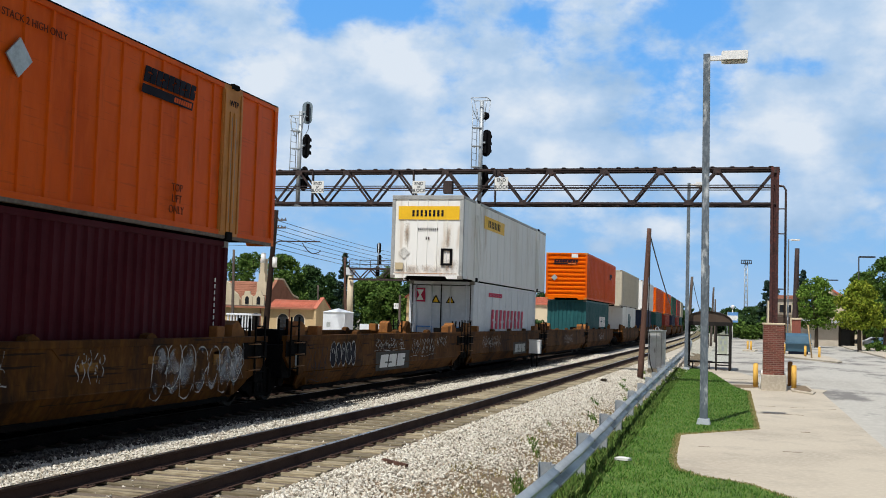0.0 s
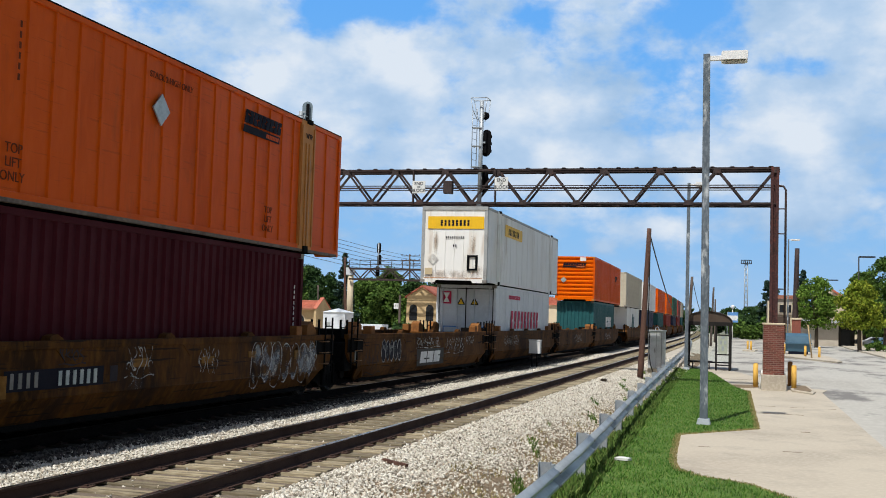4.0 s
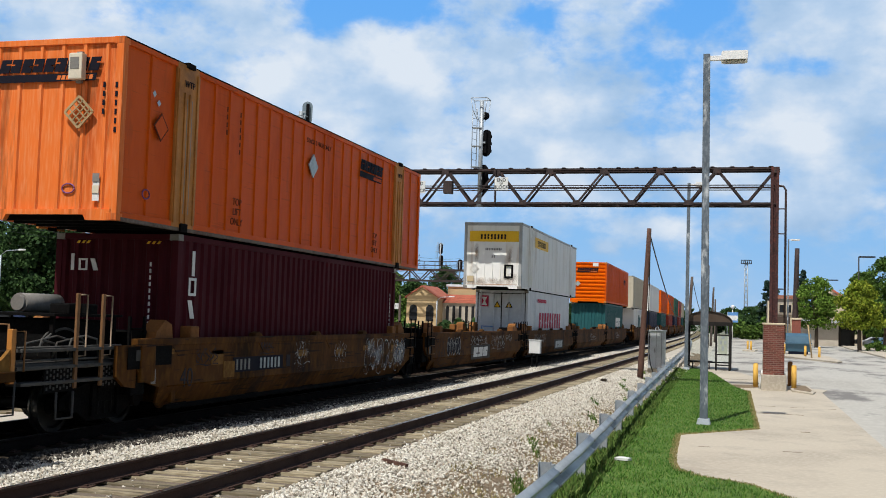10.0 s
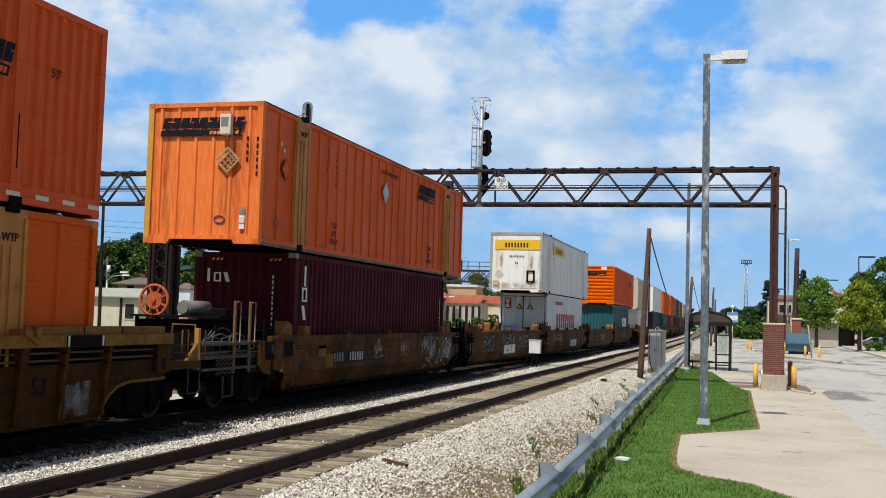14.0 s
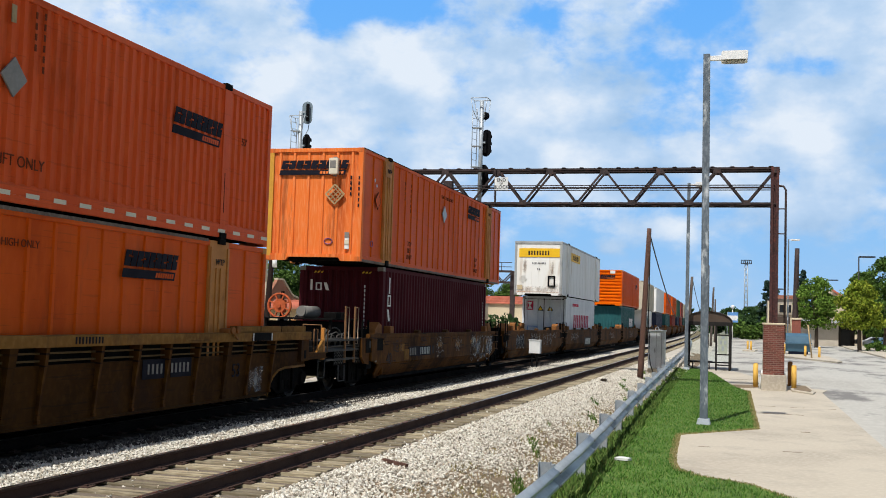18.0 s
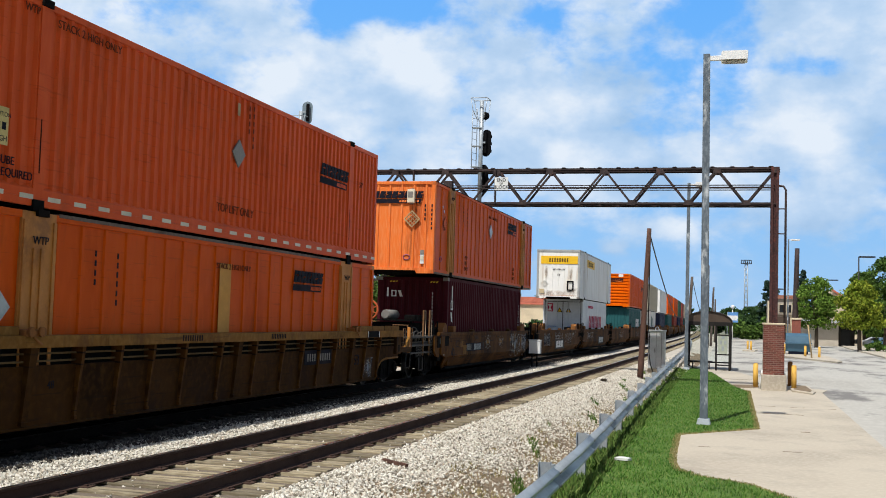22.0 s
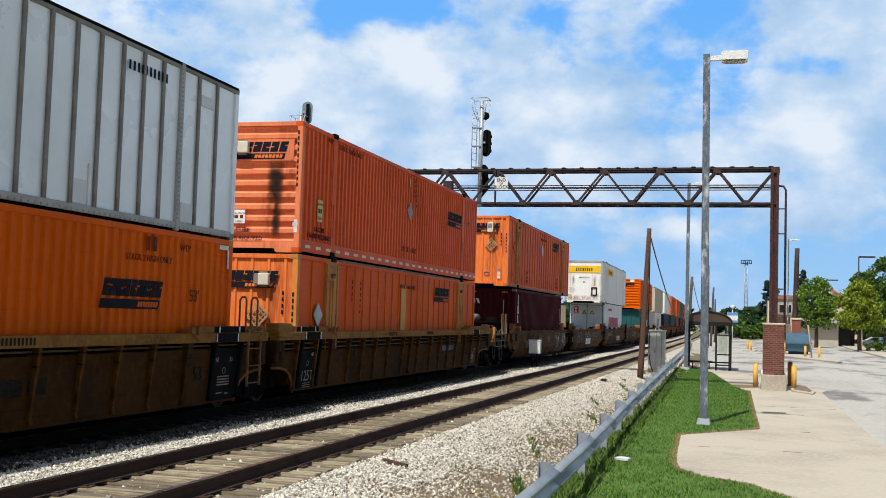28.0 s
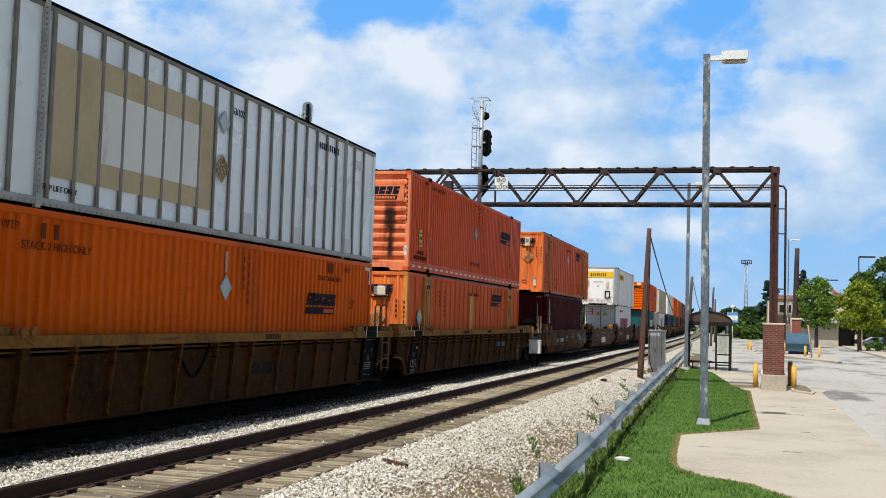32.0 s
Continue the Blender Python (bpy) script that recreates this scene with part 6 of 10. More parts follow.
        for x, y in ((1.28, -9.05), (1.28, -8.39)):
            bm = bbox(x - 0.02, x + 0.02, y - 0.035, y + 0.035, 0.7, 2.08, 0.006)
            part("stanchion", bm, M["grab"], c, "rust-stained upright stanchion")
            bm = bmesh.new()
            path_rod(bm, [(x, y + 0.03, 2.06), (x, y + 0.24, 2.06), (x, y + 0.24, 1.16), (x, y + 0.03, 1.16)], 0.014)
            part("grab_iron", bm, M["grab_pale"], c)
        bm = bmesh.new()
        path_rod(bm, [(1.3, -9.5, 0.66), (1.3, -9.5, 0.28), (1.3, -9.1, 0.28), (1.3, -9.1, 0.66)], 0.02)
        part("step", bm, M["walk"], c)
        path = [(1.05, -9.9, 1.1)]
        for k, (y, z) in enumerate(((-9.35, 1.5), (-9.2, 1.56), (-9.05, 1.48))):
            bm = bmesh.new()
            pts = [Vector((0.9 - 0.1 * k, y + 1.1 * a, z - 0.9 * (a - 0.5) ** 2 + 0.05)) for a in [j / 8 for j in range(9)]]
            path_rod(bm, pts, 0.02, 6)
            part("air_hose", bm, M["walk"], c, "curved air pipe")
        bm = bmesh.new()
        rod(bm, (-0.1, -8.55, 1.92), (-0.1, -7.6, 1.92), 0.15, n=16)
        for y in (-8.57, -7.58):
            rod(bm, (-0.1, y - 0.03, 1.92), (-0.1, y + 0.03, 1.92), 0.12, n=16)
        part("air_tank", bm, M["tank"], c, "grey cylindrical air tank")
        part("tank_shelf", bbox(-0.9, 1.0, -9.2, -7.4, 1.73, 1.77, 0.005), M["darkmetal"], c)
        for x, y in ((-0.8, -9.1), (0.9, -9.1), (0.9, -7.5)):
            part("shelf_leg", bbox(x - 0.03, x + 0.03, y - 0.03, y + 0.03, 1.08, 1.73), M["darkmetal"], c)
        # filler block, added to darken the space under the shelf
        part("brake_equipment", bbox(-0.85, 0.85, -9.05, -7.45, 1.08, 1.68, 0.05), M["darkmetal"], c, "black block added for the shade under the shelf")
        bx, by, bz, br = -0.53, -8.95, 2.05, 0.3
        part("brake_mast", bbox(bx - 0.04, bx + 0.04, by + 0.12, by + 0.2, 1.0, 2.42, 0.01), M["darkmetal"], c)
        part("brake_housing", bbox(bx - 0.12, bx + 0.12, by + 0.04, by + 0.2, 1.88, 2.2, 0.04), M["brake"], c)
        bm = bmesh.new()
        n = 40
        for a0, a1 in [(math.tau * i / n, math.tau * (i + 1) / n) for i in range(n)]:
            rod(bm, (bx + br * math.cos(a0), by, bz + br * math.sin(a0)), (bx + br * math.cos(a1), by, bz + br * math.sin(a1)), 0.032, n=6, caps=False)
        for k in range(8):
            a = math.tau * (k + 0.5) / 8
            bar(bm, (bx + 0.14 * math.cos(a), by, bz + 0.14 * math.sin(a)), (bx + 0.29 * math.cos(a), by, bz + 0.29 * math.sin(a)), 0.05, 0.03)
        rod(bm, (bx, by + 0.06, bz), (bx, by - 0.02, bz), 0.17, n=20)
        rod(bm, (bx, by - 0.02, bz), (bx, by - 0.06, bz), 0.05, n=12)
        part("brake_wheel", bm, M["brake"], c, "round orange hand brake wheel with spokes")
        part("coupler", bbox(-0.14, 0.14, -11.4, -10.5, 0.68, 0.95, 0.05), M["darkmetal"], c)
        for y0 in (-9.75, -8.35):
            part("tread_plate", bbox(1.24, 1.27, y0, y0 + 0.75, 0.66, 1.0), M["darkmetal"], c)
            bm = bmesh.new()
            for i in range(9):
                for j in range(4):
                    box(bm, 1.27, 1.276, y0 + 0.04 + i * 0.08, y0 + 0.075 + i * 0.08, 0.69 + j * 0.08 + 0.03 * (i % 2), 0.735 + j * 0.08 + 0.03 * (i % 2))
            tagged(part("tread_holes", bm, M["walk"], c), kind="stuff")
        for k in range(4):
            bm = bmesh.new()
            y0, z0 = -10.2 + 0.35 * k, 1.14 + 0.05 * (k % 2)
            path_rod(bm, [(1.2, y0, z0), (1.2, y0 + 0.1, z0 + 0.22), (1.15, y0 + 0.5, z0 + 0.26), (1.1, y0 + 0.9, z0 + 0.2), (1.1, y0 + 0.95, z0 - 0.1)], 0.016)
            part("brake_pipe", bm, M["walk"], c)
        for y0, z0, w in ((-10.2, 1.08, 0.5), (-8.7, 1.77, 0.35), (-8.2, 1.77, 0.25), (-8.9, 1.2, 0.3)):
            part("valve", bbox(0.55, 0.9, y0, y0 + w, z0 - 0.012, z0 + 0.16, 0.03), M["darkmetal"], c)
        for z0 in (1.12, 1.3):
            bm = bmesh.new()
            rod(bm, (1.24, -10.5, z0), (1.24, -7.8, z0), 0.018, n=6)
            part("hand_rail", bm, M["walk"], c)
        bm = bmesh.new()
        path_rod(bm, [(0.8, -10.55, 1.1), (0.8, -10.55, 1.62), (1.25, -10.55, 1.62), (1.25, -10.55, 1.1)], 0.018)
        part("end_hand_rail", bm, M["grab"], c)
        part("valve_box", bbox(1.36, 1.44, -7.5, -7.05, 0.7, 1.3, 0.03), M["car"], c)
    on_train(c, rel, 0.0, 0.0)

for i, (rel, up, low) in enumerate(FAR):
    c = well_unit_smooth("weathered railcar well far along the train")
    truck(c, -10.2)
    on_train(c, rel + 8.0, 0.0, 0.0)


def rib_mesh(w):
    bm = bmesh.new()
    a = [(1.3, -w, 1.31), (1.5, -w * 0.85, 1.31), (1.5, w * 0.85, 1.31), (1.3, w, 1.31)]
    b = [(1.3, -w * 0.8, 0.3), (1.385, -w * 0.6, 0.3), (1.385, w * 0.6, 0.3), (1.3, w * 0.8, 0.3)]
    va, vb = [bm.verts.new(p) for p in a], [bm.verts.new(p) for p in b]
    for i in range(4):
        j = (i + 1) % 4
        bm.faces.new((va[i], va[j], vb[j], vb[i]))
    bm.faces.new(va)
    bm.faces.new(vb[::-1])
    box(bm, 1.3, 1.4, -w * 0.8, w * 0.8, 0.26, 0.31)
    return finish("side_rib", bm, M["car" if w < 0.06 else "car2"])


RIB, WIDE_RIB = rib_mesh(0.045), rib_mesh(0.1)


def lean(bm, s=1):
    """The side's slight inward lean towards its foot, set so that the side renders darker."""
    for v in bm.verts:
        v.co.x -= s * 0.06 * (1.06 - v.co.z)
    return bm


def well_unit_ribbed(label, lo, hi, end_lo, end_hi, band=1.06, pipes=(1.12, 1.225)):
    """A ribbed 53-foot well unit; origin at railhead under the well's middle. lo, hi: where the trucks stand; end_lo, end_hi: outer ends of the sides."""
    c = thing("well_car", label, "well car", group="well cars of the train")
    W = 8.25
    arch = [(W, 0.2), (W + 0.08, 0.42), (W + 0.22, 0.58), (W + 0.45, 0.7), (W + 0.8, 0.75)]
    for s in (1, -1):
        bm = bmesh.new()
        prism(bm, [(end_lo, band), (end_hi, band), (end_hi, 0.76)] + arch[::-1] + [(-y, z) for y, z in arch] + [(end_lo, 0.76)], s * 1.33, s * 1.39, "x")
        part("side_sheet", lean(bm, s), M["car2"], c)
        # near-black sheet whose colour stands for the shade below the chord
        part("recessed_web", bbox(min(s * 1.301, s * 1.309), max(s * 1.301, s * 1.309), end_lo, end_hi, 1.04, 1.32), M["darkmetal"], c, "dark recessed sheet, coloured for the shade under the chord")
        bm = bmesh.new()
        path_rod(bm, [(s * (1.385 - 0.06 * (1.06 - z)), e * y, z - 0.02) for e in (1,) for y, z in arch + [(end_hi, 0.76)]], 0.03, 6)
        part("arch_lip", bm, M["chord"], c)
        bm = bmesh.new()
        path_rod(bm, [(s * (1.385 - 0.06 * (1.06 - z)), -y, z - 0.02) for y, z in arch + [(-end_lo, 0.76)]], 0.03, 6)
        part("arch_lip", bm, M["chord"], c)
        part("top_chord", bbox(min(s * 1.31, s * 1.52), max(s * 1.31, s * 1.52), end_lo, end_hi, 1.31, 1.48, 0.015), M["chord"], c, "light ochre top chord")
        for e, end in ((-1, end_lo), (1, end_hi)):
            part("raised_chord", bbox(min(s * 1.3, s * 1.46), max(s * 1.3, s * 1.46), min(e * 6.55, end - e * 0.2), max(e * 6.55, end - e * 0.2), 1.478, 1.6, 0.012), M["chord"], c)
            part("end_post", bbox(min(s * 1.24, s * 1.47), max(s * 1.24, s * 1.47), min(end - e * 0.42, end), max(end - e * 0.42, end), 0.84, 1.312, 0.015), M["car2"], c)
            part("end_slot", bbox(min(s * 1.466, s * 1.474), max(s * 1.466, s * 1.474), end - e * 0.21 - 0.06, end - e * 0.21 + 0.06, 0.9, 1.08, 0.003), M["black"], c)
            for yy in (7.6, 8.6):
                part("chord_seam", bbox(min(s * 1.44, s * 1.464), max(s * 1.44, s * 1.464), e * yy - 0.012, e * yy + 0.012, 1.485, 1.602), M["darkmetal"], c)
        for e in (-1, 1):
            for yy in (7.15, 8.0):
                part("chord_stripe", bbox(s * 1.524 - 0.003, s * 1.524 + 0.003, e * yy - 0.02, e * yy + 0.02, 1.32, 1.47), M["white"], c)
            part("chord_panel", bbox(min(s * 1.5, s * 1.522), max(s * 1.5, s * 1.522), min(e * 7.1, e * 8.05), max(e * 7.1, e * 8.05), 1.315, 1.475), M["black"], c, "black painted chord panel")
        part("bottom_flange", bbox(min(s * 1.2, s * 1.36), max(s * 1.2, s * 1.36), -W, W, 0.2, 0.24, 0.01), M["car2"], c)
        for z in pipes:
            part("line_pipe", bbox(min(s * 1.36, s * 1.39), max(s * 1.36, s * 1.39), end_lo + 0.3, end_hi - 0.3, z - 0.014, z + 0.014, 0.006), M["pipe"], c, "dusty brake line under the chord")
        for y in (0.73, 2.07, 3.12, 4.08, 5.1, 7.2, 8.28):
            for e in (1, -1):
                part_of("side_rib", RIB, c, Matrix.Translation((0, e * y, 0)) @ Matrix.Diagonal((s, 1, 1, 1)))
        for y in (-6.25, 0.0, 6.25):
            part_of("side_rib", WIDE_RIB, c, Matrix.Translation((0, y, 0)) @ Matrix.Diagonal((s, 1, 1, 1)))
        for e in (-1, 1):
            bm = bbox(min(s * 1.32, s * 1.54), max(s * 1.32, s * 1.54), e * 6.3 - 0.22, e * 6.3 + 0.2, 1.46, 1.56, 0.03)
            for dy in (-0.13, 0.1):
                rod(bm, (s * 1.54, e * 6.3 + dy, 1.53), (s * 1.58, e * 6.3 + dy, 1.53), 0.07, n=10)
            path_rod(bm, [(s * 1.56, e * 6.3 - 0.13, 1.5), (s * 1.57, e * 6.3, 1.4), (s * 1.56, e * 6.3 + 0.1, 1.36)], 0.02, 6)
            part("locking_casting", bm, M["casting"], c, "rusty locking casting")
    part("floor", bbox(-1.2, 1.2, -W, W, 0.22, 0.32), M["darkmetal"], c)
    for e, end in ((-1, end_lo), (1, end_hi)):
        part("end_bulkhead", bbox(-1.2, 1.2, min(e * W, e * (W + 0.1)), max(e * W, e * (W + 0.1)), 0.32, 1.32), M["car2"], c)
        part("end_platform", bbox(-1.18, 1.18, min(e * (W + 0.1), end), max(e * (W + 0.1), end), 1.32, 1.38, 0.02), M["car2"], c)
        part("centre_sill", bbox(-0.3, 0.3, min(e * W, end + e * 0.25), max(e * W, end + e * 0.25), 0.68, 1.12, 0.03), M["darkmetal"], c)
    for y in (lo, hi):
        if y is not None:
            truck(c, y)
    return c


def car_ladder(c, y0, y1, z0, z1, x=1.5):
    for y in (y0, y1):
        part("ladder_rail", bbox(x - 0.02, x + 0.02, y - 0.02, y + 0.02, z0, z1, 0.005), M["grab"], c)
    n = int((z1 - z0) / 0.33)
    for k in range(n + 1):
        bm = bmesh.new()
        rod(bm, (x, y0, z0 + 0.06 + k * 0.33), (x, y1, z0 + 0.06 + k * 0.33), 0.013, n=5)
        part("ladder_rung", bm, M["grab"], c)


PANEL_RIB = RIB.copy()
PANEL_RIB.materials.clear()
PANEL_RIB.materials.append(M["black"])


def weight_panel(c, y, small):
    """The black stencilled panel between two ribs."""
    part("weight_panel", lean(bbox(1.385, 1.394, y - 0.57, y + 0.57, 0.21, 1.055 if small else 1.185)), M["black"], c, "black stencilled weight panel")
    for yy in (-0.54, 0.54):
        part_of("painted_rib", PANEL_RIB, c, Matrix.Translation((0, y + yy, 0)) @ Matrix.Diagonal((1.004, 1, 1, 1)), "black painted rib")
    e = 1 if y > 0 else -1
    part("chord_panel", bbox(1.45, 1.465, min(e * 7.15, e * 8.4), max(e * 7.15, e * 8.4), 1.484, 1.596), M["black"], c, "black painted chord panel")
    for yy in (7.35, 8.16):
        part("chord_stripe", bbox(1.464, 1.469, e * yy - 0.02, e * yy + 0.02, 1.486, 1.594), M["white"], c)
    ring = bmesh.new()
    for k in range(20):
        rod(ring, (0.055 * math.cos(k * math.tau / 20), 0, 0.055 * math.sin(k * math.tau / 20)), (0.055 * math.cos((k + 1) * math.tau / 20), 0, 0.055 * math.sin((k + 1) * math.tau / 20)), 0.008, n=4)
    part("round_mark", lean(side_decal(ring, y, 0.78, 1.396)), M["tank"], c)
    rows = [(-0.2, 0.22, -0.02 * i * 2.2, -0.02 * i * 2.2 + 0.016) for i in range(4)] if small else [(-0.24, 0.24, -0.05 * i, -0.05 * i + 0.022) for i in range(4)] + [(-0.24, 0.0, -0.3, -0.28), (0.1, 0.24, -0.32, -0.3)]
    tagged(part("fine_print", lean(side_decal(bars(rows, 0.002), y, 0.34 if small else 0.66, 1.397)), M["tank"], c), kind="stuff")


carB = well_unit_ribbed("dusty yellow ribbed railcar well carrying two orange containers", -9.72, 9.75, -9.43, 10.09)
part("number_panel", side_decal(bars([(-0.8, 0.0, -0.16, 0.16), (0.1, 0.8, -0.16, 0.16)], 0.003), 4.15, 0.9, 1.396), M["ink"], carB, "dark number panel")
tagged(part("number", side_decal(number_bars(4, 0.18, False, 3), 3.8, 0.9, 1.4), M["tank"], carB), kind="stuff")
tagged(part("number", side_decal(number_bars(5, 0.18, False, 5), 4.62, 0.9, 1.4), M["tank"], carB), kind="stuff")
words_side(carB, "53", 0.36, 6.72, 0.75, "ink", 1.386)
for y0 in (-1.9, 1.7):
    tagged(part("chord_number", side_decal(number_bars(9, 0.11, False, 7), y0, 1.4, 1.524), M["ink"], carB), kind="stuff")
weight_panel(carB, -7.53, True)
part("lettering", lean(side_decal(lettering("125T", 0.33, 0.002), -7.53, 0.5, 1.398)), M["tank"], carB)
part("lettering", lean(side_decal(lettering("48", 0.12, 0.002), -7.3, 0.97, 1.398)), M["white"], carB)
part("lettering", lean(side_decal(lettering("48", 0.16, 0.002), -5.7, 0.78, 1.398)), M["ink"], carB)
part("chalky_patch", lean(bbox(1.386, 1.392, 7.35, 7.95, 0.3, 0.8)), M["chalk_fill"], carB, "chalky worn paint patch")
# the drawbar end past the side: gusset beam, stanchion, grab irons and step
part("end_beam", bbox(1.1, 1.4, 10.05, 11.3, 0.86, 1.0, 0.015), M["car2"], carB)
bm = bmesh.new()
prism(bm, [(10.9, 1.0), (11.26, 1.0), (11.26, 1.3)], 1.28, 1.34, "x")
part("gusset", bm, M["chord"], carB)
part("end_stanchion", bbox(1.27, 1.35, 11.25, 11.34, 0.83, 1.56, 0.012), M["ochre"], carB, "orange-ochre end stanchion")
for y in (10.75, 11.38):
    bm = bmesh.new()
    path_rod(bm, [(1.31, y, 0.98), (1.31, y, 1.53), (1.31, y + 0.2, 1.53), (1.31, y + 0.2, 0.98)], 0.014)
    part("grab_iron", bm, M["grab"], carB)
part("end_plate", bbox(1.05, 1.25, 10.3, 10.4, 1.0, 1.35, 0.01), M["car2"], carB)
part("coupler", bbox(-0.14, 0.14, 10.3, 11.7, 0.68, 0.95, 0.05), M["darkmetal"], carB)
part("centre_sill", bbox(-0.3, 0.3, 10.0, 11.2, 0.66, 1.0, 0.03), M["darkmetal"], carB)
bm = bmesh.new()
path_rod(bm, [(1.34, 10.95, 0.88), (1.34, 10.95, 0.42), (1.34, 11.36, 0.42), (1.34, 11.36, 0.88)], 0.016)
part("step", bm, M["walk"], carB)
for k in range(4):
    bm = bmesh.new()
    path_rod(bm, [Vector((0.9 - 0.12 * k, 10.2 + 1.0 * a, 1.12 + 0.06 * k - 0.5 * (a - 0.5) ** 2)) for a in [j / 8 for j in range(9)]], 0.018, 6)
    part("air_hose", bm, M["tank"], carB, "grey air hose")
part("bolster_box", bbox(1.2, 1.5, -9.43, -8.75, 1.38, 1.66, 0.02), M["chord"], carB, "ochre end bolster box")
on_train(carB, -13.65, 0.0, 0.0)
carC = well_unit_ribbed("dusty yellow ribbed railcar well under a deep orange container", -9.8, None, -11.0, 9.35, 1.19, (1.25,))
tagged(part("chord_number", side_decal(number_bars(9, 0.11, False, 7), 1.6, 1.4, 1.524), M["ink"], carC), kind="stuff")
weight_panel(carC, 7.74, False)
for word, dy in (("48", -0.3), ("53", 0.25)):
    part("lettering", lean(side_decal(lettering(word, 0.12, 0.002), 7.74 + dy, 0.98, 1.398)), M["tank"], carC)
car_ladder(carC, 8.48, 9.02, 0.45, 1.55)
for y in (8.5, 9.0):
    bm = bmesh.new()
    path_rod(bm, [(1.42, y, 1.4), (1.42, y, 2.1), (1.38, y + 0.03, 2.16), (1.3, y + 0.05, 2.16), (1.26, y + 0.05, 2.1), (1.26, y + 0.05, 1.4)], 0.02, 6)
    part("grab_iron", bm, M["grab"], carC, "tall rust-brown grab iron")
part("bolster_box", bbox(1.2, 1.5, 8.95, 9.3, 1.38, 1.58, 0.02), M["chord"], carC, "ochre end bolster box")
words_side(carC, "53", 0.36, 6.72, 0.75, "ink", 1.386)
words_side(carC, "20\n40", 0.14, 6.25, 1.0, "ink", 1.478)
bm = bmesh.new()
path_rod(bm, [Vector((1.47, -2.0 + 1.03 * a, 1.16 + 0.05 * a - 0.46 * (1 - abs(2 * a - 0.75) ** 1.6))) for a in [j / 12 for j in range(13)]], 0.026)
part("chain", bm, M["darkmetal"], carC, "hanging dark chain")
tagged(part("weight_lettering", side_decal(bars([(-0.85, -0.35, 0, 0.26), (-0.25, 0.2, 0, 0.26), (0.3, 0.72, 0, 0.26)], 0.002), 1.67, 0.66, 1.378), M["bed_dark"], carC), kind="stuff")
on_train(carC, -24.87 - L53 / 2, 0.0, 0.0)

# ---- the signal bridge over the tracks ----
GY0, GY1 = 45.3, 45.95     # its two trusses
ZB, ZT = 6.79, 8.22


def lattice_post(bm, x, y, z0, z1, w=0.21):
    for dx in (-w / 2, w / 2):
        box(bm, x + dx - 0.05, x + dx + 0.05, y - 0.11, y + 0.11, z0, z1)
    box(bm, x - w / 2, x + w / 2, y - 0.02, y + 0.02, z0, z1)


clip = bmesh.new()
prism(clip, [(-0.1, 0.0), (0.1, 0.0), (0.06, 0.03), (-0.06, 0.03)], -0.08, 0.08, "y")
CLIP = finish("chord_clip", clip, M["girder"])
gantry = thing("signal_bridge", "rusty brown steel lattice signal bridge spanning the railway tracks", "signal bridge")
XR, XL = 1.05, -33.17
for y in (GY0, GY1):
    for z in (ZB, ZT):
        bm = bmesh.new()
        box(bm, XL, XR + 0.1, y - 0.08, y + 0.08, z - 0.018, z + 0.018)
        box(bm, XL, XR + 0.1, y - 0.012, y + 0.012, z - 0.075, z + 0.07)
        part("chord", bm, M["girder"], gantry)
    bm = bmesh.new()
    for z in (7.43, 7.55):
        rod(bm, (XL, y - 0.06, z), (XR, y - 0.06, z), 0.022, n=6)
    part("conduit", bm, M["girder"], gantry)
node = -0.06
while node > XL + 1:
    for y in (GY0, GY1):
        for x0, x1 in ((node, node + 1.14), (node, node - 1.14)):
            bm = bmesh.new()
            bar(bm, (x0, y, ZB), (x1, y, ZT), 0.085, 0.08)
            part("diagonal", bm, M["girder"], gantry)
        bm = bmesh.new()
        prism(bm, [(node - 0.19, ZB - 0.05), (node + 0.19, ZB - 0.05), (node + 0.12, ZB + 0.15), (node - 0.12, ZB + 0.15)], y - 0.1, y - 0.08, "y")
        part("gusset_plate", bm, M["girder"], gantry)
        bm = bmesh.new()
        prism(bm, [(node + 1.0, ZT + 0.05), (node + 1.28, ZT + 0.05), (node + 1.3, ZT - 0.18), (node + 0.98, ZT - 0.18)], y - 0.1, y - 0.08, "y")
        part("gusset_plate", bm, M["girder"], gantry)
    bm = bmesh.new()
    bar(bm, (node, GY0, ZB), (node + 1.14, GY1, ZB), 0.07, 0.06)
    bar(bm, (node, GY1, ZB), (node, GY0, ZB), 0.07, 0.06)
    bar(bm, (node + 1.14, GY0, ZT), (node + 1.14, GY1, ZT), 0.07, 0.06)
    bar(bm, (node, GY0, ZT), (node + 1.14, GY1, ZT), 0.05, 0.05)
    part("cross_brace", bm, M["girder"], gantry)
    for dx in (-0.75, 0.0, 0.75):
        part_of("chord_clip", CLIP, gantry, pose(node + 0.2 + dx, GY0, ZT + 0.068))
        part_of("chord_clip", CLIP, gantry, pose(node + 0.2 + dx, GY0, ZB - 0.1))
    node -= 2.283
part("walkway", bbox(XL, XR, GY0 + 0.12, GY1 - 0.12, ZB + 0.04, ZB + 0.08), M["girder"], gantry)
for y in (GY0, GY1):
    bm = bmesh.new()
    bar(bm, (XL, y, ZB), (XL, y, ZT), 0.1, 0.09)
    part("end_post", bm, M["girder"], gantry)
